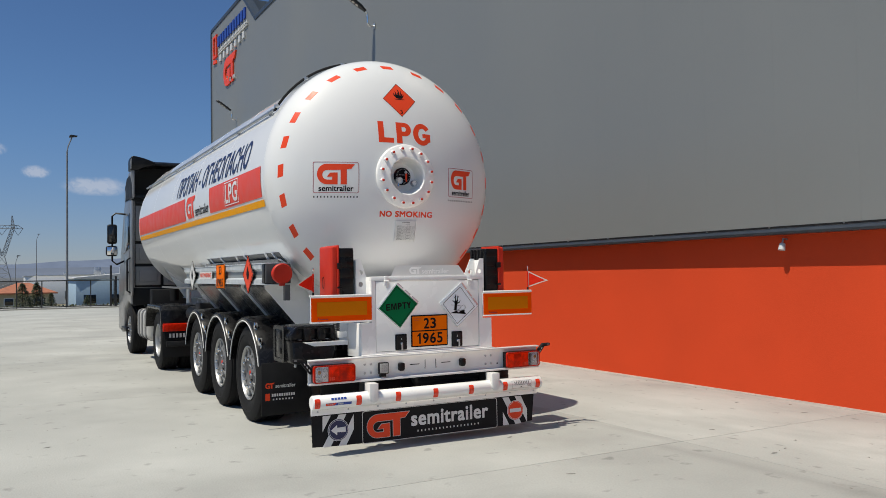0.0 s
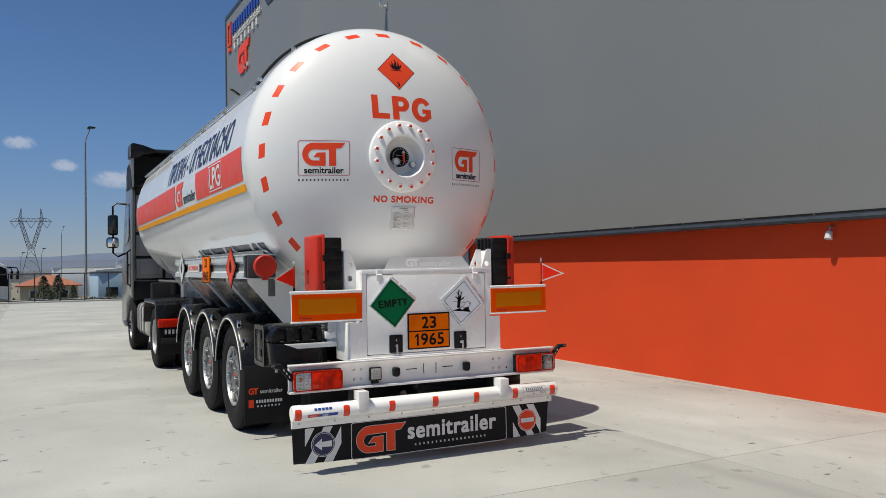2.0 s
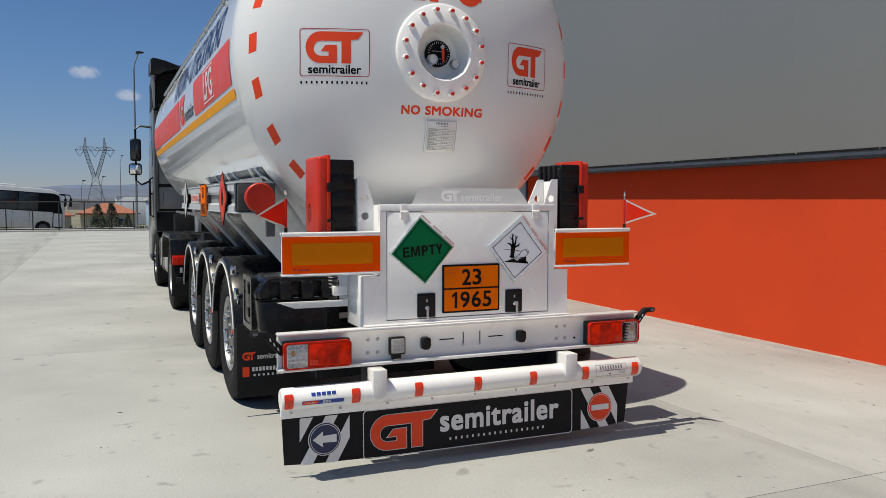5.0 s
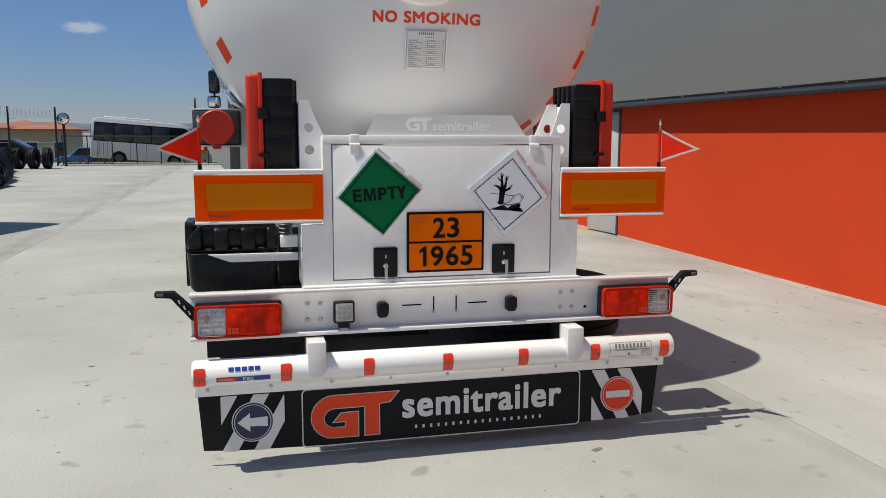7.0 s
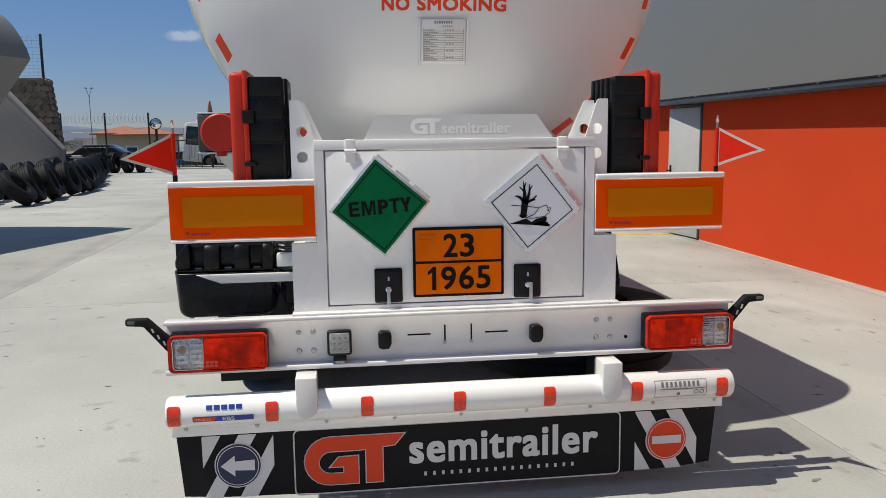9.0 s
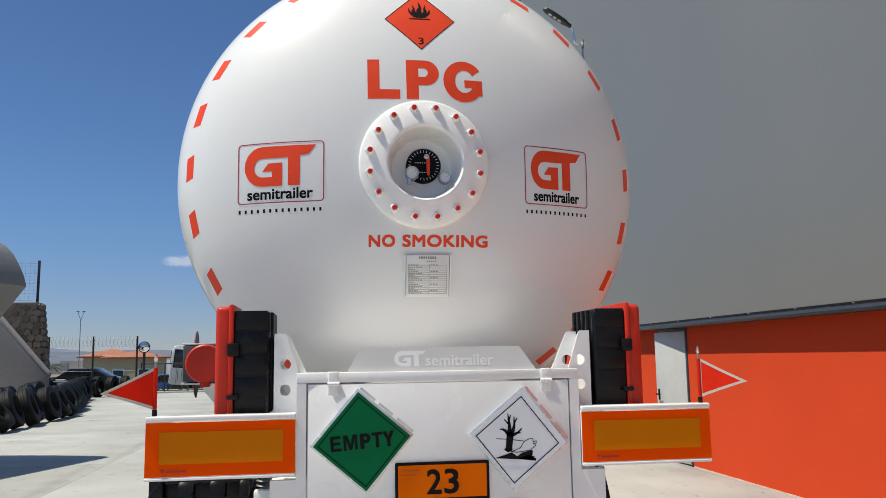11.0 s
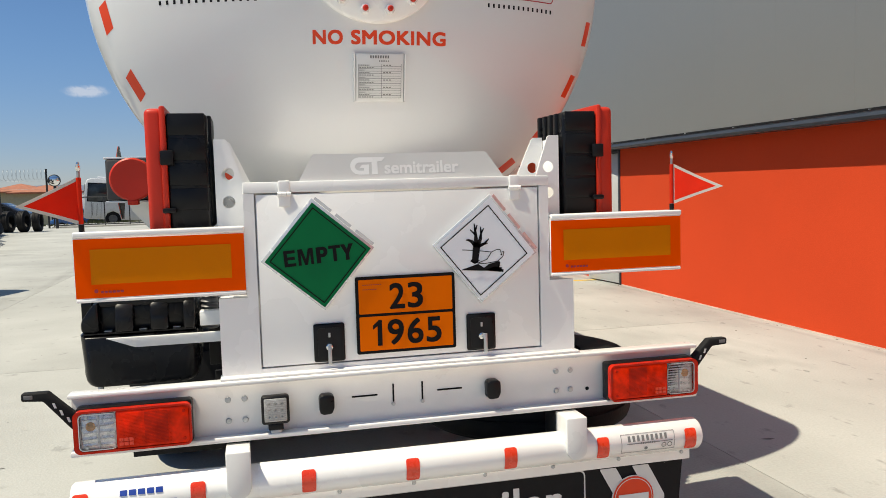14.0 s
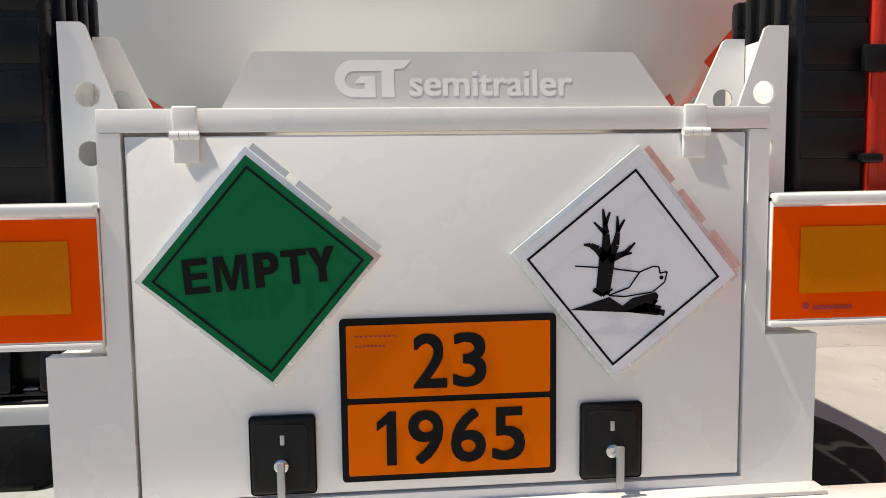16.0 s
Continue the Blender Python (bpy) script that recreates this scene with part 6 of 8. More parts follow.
def wheel(c, width, radius, parent, dished, sx=-1, nuts=10):
    """A truck wheel whose outer side faces sx; c is the middle of the outer face."""
    rr = radius * 0.545
    hub = part("wheel", lathe([(0.0, -0.030), (0.060, -0.030), (0.070, -0.036), (0.082, -0.060), (0.10, -0.085), (0.14, -0.10), (0.14, -0.20), (0, -0.20)], c, (sx, 0, 0), 24), M_GREY_FRAME, parent, "truck wheel with steel rim")
    w = width
    prof = [(rr, -w * 0.95), (rr * 1.08, -w * 1.0), (radius * 0.80, -w * 1.01), (radius * 0.95, -w * 0.97), (radius * 0.985, -w * 0.93)]
    n_groove = 5
    span0, span1 = -w * 0.92, -w * 0.07
    for k in range(n_groove):
        a = span0 + (span1 - span0) * (k + 0.5) / n_groove
        prof += [(radius, a - w * 0.065), (radius, a + w * 0.045), (radius - 0.012, a + w * 0.05), (radius - 0.012, a + w * 0.095)]
    prof += [(radius * 0.985, -w * 0.045), (radius * 0.95, -w * 0.01), (radius * 0.86, 0.012), (radius * 0.80, 0.016), (radius * 0.79, 0.010), (radius * 0.70, 0.012), (rr * 1.10, -0.004), (rr * 1.03, -0.025), (rr, -0.03)]
    part("tyre", lathe(prof, c, (sx, 0, 0), 56), M_RUBBER, hub, "black ribbed truck tyre", 35)
    d = -0.10 if dished else 0.0
    e = d * 0.8
    rim = [(rr * 1.02, -0.03), (rr * 1.04, -0.004), (rr * 1.0, 0.0), (rr * 0.97, -0.012), (rr * 0.955, -0.03), (rr * 0.94, -0.07 + e)]
    part("rim", lathe(rim, c, (sx, 0, 0), 48), M_ALU, hub, "silver rim with ten spokes")
    # dark disc stands in for the shade in the openings between spokes
    part("rim_web", lathe([(rr * 0.95, -0.068 + e), (rr * 0.60, -0.05 + e), (rr * 0.30, -0.04 + e * 0.5)], c, (sx, 0, 0), 40), M_DARK, hub)
    # centre darkened in colour to read as a deep recess
    part("rim_centre", lathe([(rr * 0.68, -0.05 + e), (rr * 0.67, -0.025 + e), (rr * 0.60, -0.012 + e), (rr * 0.50, -0.030 + e * 0.7), (rr * 0.30, -0.045)], c, (sx, 0, 0), 40), M_GREY_FRAME, hub)
    for k in range(10):
        a2 = math.tau * k / 10
        ca2, sa2 = math.cos(a2), math.sin(a2)
        wd = 0.020
        at_ = lambda u, v: Vector((c[0] + sx * v, c[1] + u * ca2 + wd * sa2, c[2] + u * sa2 - wd * ca2))
        part("spoke", prism([(rr * 0.63, -0.05 + e), (rr * 0.945, -0.065 + e), (rr * 0.955, -0.018 + e * 0.6), (rr * 0.86, -0.030 + e * 0.8), (rr * 0.64, -0.014 + e)], at_, (0, -2 * wd * sa2, 2 * wd * ca2), 0.004), M_ALU, hub)
    part("rim_back", lathe([(rr * 1.0, -w * 0.93), (0.10, -w * 0.80), (0, -w * 0.80)], c, (sx, 0, 0), 32), M_DARK, hub)
    lug_ring(c, sx, rr * 0.56, nuts, c[0] + sx * (-0.014 + d * 0.8), M_CHROME, hub)
    if nuts == 10:
        part("hub_cap", lathe([(0.026, -0.045), (0.026, -0.026), (0.022, -0.022), (0, -0.021)], c, (sx, 0, 0), 20), M_REDBOX, hub, "red hub cap")
    return hub


AXLES = (2.07, 3.37, 4.67)
WHEEL_R = 0.535
first = wheel((-1.215, AXLES[0], WHEEL_R), 0.36, WHEEL_R, trailer, False)
for y in AXLES[1:]:
    copy_thing(first, Matrix.Translation((0, y - AXLES[0], 0)))
for y in AXLES:
    copy_thing(first, Matrix.Translation((0, y + AXLES[0], 0)) @ pose(0, 0, 0, 0, 0, 180))
    part("axle", cyl((-1.0, y, WHEEL_R), (1.0, y, WHEEL_R), 0.07, 16), M_DARK, trailer)


def fender(y, sx, parent, r=0.66, a0=15, a1=168, x_out=1.26, x_in=0.80, z=WHEEL_R - 0.03):
    bm = bmesh.new()
    n = 24
    rings = []
    for k in range(n + 1):
        a = radians(a0 + (a1 - a0) * k / n)
        c, s = math.cos(a), math.sin(a)
        ring = []
        for rad, x in ((r - 0.06, x_out - 0.004), (r - 0.05, x_out), (r - 0.015, x_out), (r, x_out - 0.02), (r + 0.006, (x_out + x_in) / 2), (r, x_in), (r - 0.01, x_in), (r - 0.012, x_out - 0.012), (r - 0.055, x_out - 0.012)):
            ring.append(bm.verts.new((sx * x, y - rad * c, z + rad * s)))
        rings.append(ring)
    for p, q in zip(rings, rings[1:]):
        for k in range(len(p)):
            k2 = (k + 1) % len(p)
            bm.faces.new((p[k], p[k2], q[k2], q[k]))
    bm.faces.new(rings[0])
    bm.faces.new(rings[-1])
    bmesh.ops.recalc_face_normals(bm, faces=bm.faces)
    f = part("fender", bm, M_FENDER, parent, "black plastic fender with a pale trim line")
    pts = [(sx * (x_out + 0.003), y - (r - 0.045) * math.cos(radians(a0 + (a1 - a0) * k / n)), z + (r - 0.045) * math.sin(radians(a0 + (a1 - a0) * k / n))) for k in range(n + 1)]
    part("fender_trim", tube(pts, 0.006, 6), M_STRIPE, f, "pale trim line")
    for ang in (38, 58):
        a = radians(ang)
        p = Vector((sx * (x_out - 0.035), y - (r + 0.010) * math.cos(a), z + (r + 0.010) * math.sin(a)))
        bm = box(p.x - 0.022, p.x + 0.022, p.y - 0.018, p.y + 0.006, p.z - 0.045, p.z + 0.045, 0.008, 2)
        tube([p + Vector((0, -0.015 + 0.022 * math.cos(q * math.tau / 12), -0.05 + 0.03 * math.sin(q * math.tau / 12))) for q in range(13)], 0.006, 6, bm=bm)
        part("fender_clip", bm, M_CHROME, f, "bright over-centre clip")


for y in AXLES:
    for sx in (-1, 1):
        fender(y, sx, trailer)

# mud flaps behind the last axle
for sx in (-1, 1):
    fl = part("mud_flap", box(sx * 0.70, sx * 1.25, 1.415, 1.43, 0.15, 0.70, 0.004), M_RUBBER, trailer, "black rubber mud flap with a red and white print")
    part("flap_mark", film(mark(sx * 1.04 - 0.17, 0.430, 0.10, 0.06), flat(1.4125)), M_RED_FILM, fl)
    part("flap_word", letters("semitrailer", sx * 1.04 - 0.06, sx * 1.04 + 0.16, 0.435, 0.475, flat(1.4125), bold=0.02), M_GREYLET, fl)
    for o in bars(sx * 1.04 - 0.10, sx * 1.04 + 0.16, 0.345, 0.375, 10, 0.7) + bars(sx * 1.04 - 0.09, sx * 1.04 + 0.15, 0.307, 0.323, 7, 0.45):
        part("flap_bar", film([o], flat(1.4125)), M_GREYLET, fl)
    part("flap_mark", film([[(sx * 1.04 - 0.17, 0.305), (sx * 1.04 - 0.12, 0.305), (sx * 1.04 - 0.12, 0.380), (sx * 1.04 - 0.17, 0.380)]], flat(1.4125)), M_RED_FILM, fl)
part("rear_skirt", box(-0.78, 0.12, 0.9, 0.93, 0.36, 0.70, 0.004), M_DARK, trailer)
sp = [(0.29, 0.0), (0.31, -0.006), (0.42, -0.008), (0.48, 0.012), (0.515, 0.04), (0.525, 0.07)]
for k in range(4):
    sp += [(0.525, 0.075 + k * 0.055), (0.525, 0.110 + k * 0.055), (0.513, 0.113 + k * 0.055), (0.513, 0.127 + k * 0.055)]
sp += [(0.52, 0.30), (0.50, 0.325), (0.42, 0.342), (0.31, 0.338), (0.29, 0.33), (0.29, 0.0)]
spare = part("spare_tyre", lathe(sp, (0.70, 0.635, 0.415), (0, 0, 1), 48), M_RUBBER, trailer, "black spare tyre slung flat under the tank", 35)
part("spare_rim", lathe([(0.29, 0.02), (0.27, 0.05), (0.25, 0.16), (0.12, 0.18), (0.0, 0.18)], (0.70, 0.635, 0.415), (0, 0, 1), 32), M_DARK, spare)

# black tool box behind the left wheels
def rounded_end(outline, y0, y1, r):
    """A moulded body along y whose two ends are drawn in with a round edge."""
    cu = sum(p[0] for p in outline) / len(outline)
    cv = sum(p[1] for p in outline) / len(outline)
    wu = max(abs(p[0] - cu) for p in outline)
    wv = max(abs(p[1] - cv) for p in outline)
    steps = [(y0 + r * (1 - math.cos(a)), r * (1 - math.sin(a))) for a in [math.pi / 2 * k / 5 for k in range(6)]] + [(y1 - r * (1 - math.sin(a)), r * (1 - math.cos(a))) for a in [math.pi / 2 * k / 5 for k in range(1, 6)]]
    bm = bmesh.new()
    rings = []
    for y, d in steps:
        rings.append([bm.verts.new((cu + (u - cu) * (1 - d / wu), y, cv + (v - cv) * (1 - d * 0.35 / wv))) for u, v in outline])
    n = len(outline)
    for p, q in zip(rings, rings[1:]):
        for k in range(n):
            bm.faces.new((p[k], p[(k + 1) % n], q[(k + 1) % n], q[k]))
    bm.faces.new(rings[0])
    bm.faces.new(rings[-1])
    bmesh.ops.recalc_face_normals(bm, faces=bm.faces)
    return bm


o = arc(-1.225, 0.825, 0.042, 180, 270, 6) + arc(-0.86, 0.823, 0.04, 270, 360, 4) + [(-0.815, 1.0), (-1.279, 1.0)]
tb = part("tool_box", rounded_end(o, 0.355, 0.80, 0.055), M_FENDER, trailer, "black moulded plastic tool box")
# added dark plate that blackens the gap beside the box
part("tool_box_stay", box(-0.80, -0.62, 0.86, 0.90, 0.74, 1.06, 0.004), M_DARK, tb)
o = [(-1.280, 1.004), (-0.818, 1.004), (-0.818, 1.11), (-0.84, 1.138), (-1.195, 1.138), (-1.218, 1.128), (-1.268, 1.066), (-1.280, 1.045)]
part("tool_box_lid", prism(o, lambda u, v: Vector((u, 0.415, v)), (0, 0.385, 0), 0.012), M_FENDER, tb)
part("lid_sill", box(-1.262, -0.826, 0.366, 0.414, 1.0005, 1.0055, 0.0), M_FENDER, tb)
lip = [(0.357, 1.006), (0.360, 1.060), (0.372, 1.100), (0.392, 1.126), (0.428, 1.1365), (0.428, 1.006)]
for x0, x1, in ((-1.140, -1.067), (-1.003, -0.930), (-0.873, -0.826)):
    part("lid_rib", prism(lip, lambda u, v, x0=x0: Vector((x0, u, v)), (x1 - x0, 0, 0), 0.010), M_FENDER, tb)
# the outermost rib is cut aslant like the lid's corner
o = [(-1.2005, 1.006), (-1.2005, 1.134), (-1.222, 1.124), (-1.262, 1.070), (-1.272, 1.045), (-1.268, 1.006)]
part("lid_rib", prism(o, lambda u, v: Vector((u, 0.372, v)), (0, 0.055, 0), 0.012), M_FENDER, tb)
part("lid_lip", box(-1.2002, -0.826, 0.386, 0.416, 1.108, 1.1372, 0.008, 2), M_FENDER, tb)
for x in (-1.170, -1.035, -0.902):
    part("lid_clip", box(x - 0.016, x + 0.016, 0.388, 0.412, 1.0065, 1.012, 0.002), M_STEEL, tb)
# side door: a thick moulded frame with a pressed panel
side_at = lambda u, v: Vector((-1.292, u, v))
door_ring = ring_quads(rounded(0.52, 0.84, 0.79, 1.135, 0.03), rounded(0.555, 0.805, 0.825, 1.10, 0.02))
bm = film(door_ring, side_at)
r = bmesh.ops.extrude_face_region(bm, geom=list(bm.faces))
bmesh.ops.translate(bm, vec=(0.040, 0, 0), verts=[g for g in r["geom"] if isinstance(g, bmesh.types.BMVert)])
bmesh.ops.recalc_face_normals(bm, faces=bm.faces)
part("side_frame", bm, M_FENDER, tb, "raised frame round the side door")
part("side_press", box(-1.288, -1.26, 0.556, 0.804, 0.826, 1.099, 0.006, 2), M_FENDER, tb)
for z in (0.87, 1.02):
    part("box_latch", box(-1.298, -1.286, 0.60, 0.66, z, z + 0.06, 0.005), M_PLASTIC, tb)
part("box_stay", prism([(-1.17, 0.990), (-0.715, 0.990), (-0.715, 0.948), (-1.06, 0.948)], flat(0.318), (0, 0.02, 0), 0.003), M_WHITE, tb, "white sheet stay")
part("stay_block", box(-0.805, -0.715, 0.338, 0.40, 1.015, 1.075, 0.004), M_WHITE, tb, "white bracket beside the lid")
part("box_plug", box(-1.225, -1.205, 0.40, 0.43, 0.752, 0.785, 0.006), M_STEEL, tb)
prof = [(0.0, 0.0)]
for k in range(14):
    prof += [(0.034, k * 0.022), (0.040, k * 0.022 + 0.006), (0.034, k * 0.022 + 0.012)]
part("drain_hose", lathe(prof + [(0.0, 0.31)], (-0.775, 0.50, 0.98), (0.05, 0, 1), 16), M_GREY_FRAME, trailer, "grey corrugated drain hose")

# ---- the tractor unit ----
truck = thing("tractor_truck", (0, 9.5, 0), "dark grey metallic tractor truck coupled to the trailer", "truck")
DRIVE_Y, STEER_Y, TR = 8.0, 11.55, 0.51
CAB0, CAB1 = 11.08, 13.05
for sx in (-1, 1):
    part("frame_rail", box(sx * 0.38, sx * 0.46, 7.3, 12.6, 0.72, 0.98, 0.004), M_DARK, truck)
part("fifth_wheel", lathe([(0, 0), (0.45, 0), (0.5, 0.05), (0.5, 0.10), (0, 0.12)], (0, 8.2, 1.02), (0, 0, 1), 24), M_DARK, truck)
part("rear_crossbar", box(-1.18, 1.18, 7.27, 7.35, 0.44, 0.53, 0.01), M_DARK, truck)
drive = wheel((-1.20, DRIVE_Y, TR), 0.30, TR, truck, True, -1, 8)
copy_thing(drive, Matrix.Translation((0.335, 0, 0)))
copy_thing(drive, Matrix.Translation((0, 2 * DRIVE_Y, 0)) @ pose(0, 0, 0, 0, 0, 180))
steer = wheel((-1.20, STEER_Y, TR), 0.31, TR, truck, False, -1, 8)
copy_thing(steer, Matrix.Translation((0, 2 * STEER_Y, 0)) @ pose(0, 0, 0, 0, 0, 180))
for y in (DRIVE_Y, STEER_Y):
    part("axle", cyl((-1.0, y, TR), (1.0, y, TR), 0.08, 14), M_DARK, truck)


def drive_fender(sx):
    o = [(7.37, 0.70), (7.41, 1.06), (7.53, 1.13), (8.85, 1.13), (9.03, 1.04), (9.11, 0.70), (9.03, 0.70), (8.95, 0.97), (8.81, 1.06), (7.59, 1.06), (7.49, 1.0), (7.45, 0.70)]
    f = part("drive_fender", prism(o, lambda u, v: Vector((sx * 1.25, u, v)), (-sx * 0.62, 0, 0), 0.015), M_FENDER, truck, "black plastic drive wheel fender")
    part("mud_flap", box(sx * 0.64, sx * 1.24, 7.35, 7.37, 0.26, 0.74, 0.004), M_RUBBER, truck)
    lamp = part("tail_lamp", box(sx * 0.70, sx * 1.235, 7.28, 7.35, 0.70, 0.835, 0.014, 3), M_RED_LENS, truck, "red tail lamp")
    part("lens_bar", box(sx * 1.05, sx * 1.055, 7.276, 7.285, 0.71, 0.825, 0.001), M_RED_LENS, lamp)
    if sx < 0:
        pl = part("number_board", box(-1.20, -0.69, 7.325, 7.34, 0.565, 0.685, 0.003), M_BLACK_FILM, truck, "black number board with plain pale bars")
        for o in bars(-1.13, -0.73, 0.59, 0.662, 7, 0.6):
            part("board_bar", film([o], flat(7.323)), M_GREYLET, pl)


drive_fender(-1)
drive_fender(1)

# fuel tank with straps
M_TANKGREY = mat("fuel_tank_grey", (0.50, 0.495, 0.48), 0.45, metal=0.2, vary=0.15, scale=6)
for sx in (-1, 1):
    tk = part("fuel_tank", box(sx * 0.55, sx * 1.20, 9.15, 10.50, 0.42, 1.0, 0.11, 5), M_TANKGREY, truck, "grey strapped fuel tank")
    for y in (9.35, 9.75, 10.15):
        part("tank_strap", box(sx * 0.54, sx * 1.208, y, y + 0.05, 0.41, 1.008, 0.11, 5), M_GREY_FRAME, tk)

# cab: side profile pulled across, then back wall, doors, roof fairing
side = [(CAB0, 1.05), (CAB0, 3.20), (CAB0 + 0.25, 3.42), (CAB1 - 1.20, 3.43), (CAB1 - 0.80, 3.05), (CAB1 - 0.35, 2.15), (CAB1 - 0.02, 1.60), (CAB1, 0.45), (CAB1 - 0.55, 0.40), (CAB1 - 0.70, 0.45),
        (STEER_Y + 0.62, 0.55), (STEER_Y + 0.5, 0.95), (STEER_Y, 1.13), (STEER_Y - 0.42, 1.05)]
cab = part("cab", prism(side, lambda u, v: Vector((-1.235, u, v)), (2.47, 0, 0), 0.04), M_CAB, truck, "dark grey metallic sleeper cab")
# back wall panels with dark seams between them
part("back_wall", box(-1.19, 1.19, CAB0 - 0.006, CAB0 + 0.0, 1.42, 3.2, 0.0), M_DARK, cab)
for x0, x1, z0, z1 in ((-1.15, -0.64, 2.40, 3.15), (-1.15, -0.64, 1.92, 2.34), (-1.15, -0.64, 1.46, 1.86), (-0.58, 0.58, 2.33, 3.15), (-0.58, 0.58, 1.46, 2.27), (0.64, 1.15, 1.46, 3.15)):
    bp = part("back_panel", box(x0, x1, CAB0 - 0.030, CAB0 - 0.0065, z0, z1, 0.014, 3), M_CAB_BACK, cab)
    part("panel_press", box(x0 + 0.07, x1 - 0.07, CAB0 - 0.048, CAB0 - 0.028, z0 + 0.07, z1 - 0.07, 0.016, 3), M_CAB_BACK, bp)
part("back_sill", box(-1.2, 1.2, CAB0 - 0.03, CAB0 + 0.0, 1.05, 1.40, 0.01), M_DARK, cab)
# side deflectors
for sx in (-1, 1):
    o = [(CAB0 - 0.02, 1.25), (CAB0 + 0.02, 3.25), (CAB0 - 0.16, 3.25), (CAB0 - 0.24, 2.9), (CAB0 - 0.24, 1.4), (CAB0 - 0.18, 1.25)]
    part("side_deflector", prism(o, lambda u, v: Vector((sx * 1.245, u, v)), (-sx * 0.035, 0, 0), 0.008), M_CAB, cab)
# roof fairing: shell with dark open back
o = [(-1.25, 3.30), (1.25, 3.30), (1.25, 3.80), (1.10, 3.98), (0.9, 4.05), (-0.9, 4.05), (-1.10, 3.98), (-1.25, 3.80)]
bm = bmesh.new()
rings = []
for y, sc, top in ((CAB0 - 0.26, 1.0, 1.0), (CAB0 + 0.5, 1.0, 0.94), (CAB0 + 1.1, 0.97, 0.6), (CAB1 - 1.0, 0.9, 0.16)):
    rings.append([bm.verts.new((u * sc, y, 3.30 + (v - 3.30) * top)) for u, v in o])
for p, q in zip(rings, rings[1:]):
    for k in range(len(o)):
        k2 = (k + 1) % len(o)
        bm.faces.new((p[k], p[k2], q[k2], q[k]))
bm.faces.new(rings[-1])
inner_r = [bm.verts.new((v.co.x * 0.955, v.co.y, 3.32 + (v.co.z - 3.30) * 0.93)) for v in rings[0]]
deep = [bm.verts.new((v.co.x, v.co.y + 0.65, v.co.z)) for v in inner_r]
for k in range(len(o)):
    k2 = (k + 1) % len(o)
    bm.faces.new((rings[0][k], inner_r[k], inner_r[k2], rings[0][k2]))
    bm.faces.new((inner_r[k], deep[k], deep[k2], inner_r[k2]))
bm.faces.new(deep)
bmesh.ops.recalc_face_normals(bm, faces=bm.faces)
fairing = part("roof_fairing", bm, M_DARK, truck, "black roof fairing open at the back")
for sx in (-1, 1):
    part("fairing_side", prism([(CAB0 - 0.28, 3.28), (CAB0 - 0.28, 3.95), (CAB0 + 0.4, 3.86), (CAB0 + 0.95, 3.45), (CAB0 + 0.95, 3.28)], lambda u, v: Vector((sx * 1.235, u, v)), (-sx * 0.03, 0, 0), 0.008), M_CAB, fairing)
# door, window, handles
for sx in (-1, 1):
    part("side_window", prism([(11.20, 2.25), (12.25, 2.15), (11.95, 2.92), (11.25, 3.0)], lambda u, v: Vector((sx * 1.243, u, v)), (-sx * 0.012, 0, 0), 0.004), M_GLASSDARK, cab, "dark side window")
    part("door_skin", prism([(11.22, 1.25), (12.35, 1.25), (12.33, 2.1), (11.25, 2.2)], lambda u, v: Vector((sx * 1.246, u, v)), (-sx * 0.012, 0, 0), 0.006), M_CAB, cab)
    part("door_grip", box(sx * 1.245, sx * 1.285, 11.3, 11.5, 1.72, 1.76, 0.012), M_PLASTIC, cab)
    part("step", box(sx * 0.95, sx * 1.25, 11.75, 12.5, 0.45, 0.55, 0.02), M_PLASTIC, cab)
    part("grab_rail", tube([(sx * 1.23, 11.16, 1.3), (sx * 1.30, 11.16, 1.35), (sx * 1.30, 11.16, 2.0), (sx * 1.23, 11.16, 2.05)], 0.018), M_PLASTIC, cab)
    m = part("mirror_arm", tube([(sx * 1.22, 11.9, 3.02), (sx * 1.42, 12.02, 3.05), (sx * 1.50, 11.98, 2.98), (sx * 1.50, 11.98, 2.0), (sx * 1.40, 12.02, 1.92), (sx * 1.23, 12.1, 2.0)], 0.02), M_PLASTIC, truck, "tall black door mirrors")
    part("mirror_shell", box(sx * 1.40, sx * 1.60, 11.93, 12.06, 2.37, 2.80, 0.045, 4), M_PLASTIC, m)
    part("mirror_glass", box(sx * 1.42, sx * 1.58, 11.925, 11.932, 2.41, 2.76, 0.002), M_GLASSDARK, m)
    part("wide_shell", box(sx * 1.39, sx * 1.63, 11.93, 12.05, 2.10, 2.33, 0.055, 5), M_PLASTIC, m)
    part("wide_glass", box(sx * 1.41, sx * 1.61, 11.925, 11.932, 2.13, 2.30, 0.002), M_MIRROR, m)
part("windscreen", prism([(-1.1, 0.0), (1.1, 0.0), (1.05, 0.85), (-1.05, 0.85)], lambda u, v: Vector((u, CAB1 - 0.33 - 0.5 * v, 2.15 + v)), (0, 0.01, 0)), M_GLASSDARK, cab)
part("air_tank", cyl((-0.75, 8.5, 0.62), (-0.75, 8.9, 0.62), 0.14, 16), M_DARK, truck)
part("exhaust_can", cyl((-0.55, 10.0, 1.15), (-0.55, 10.0, 1.45), 0.09, 16), M_DARK, truck)
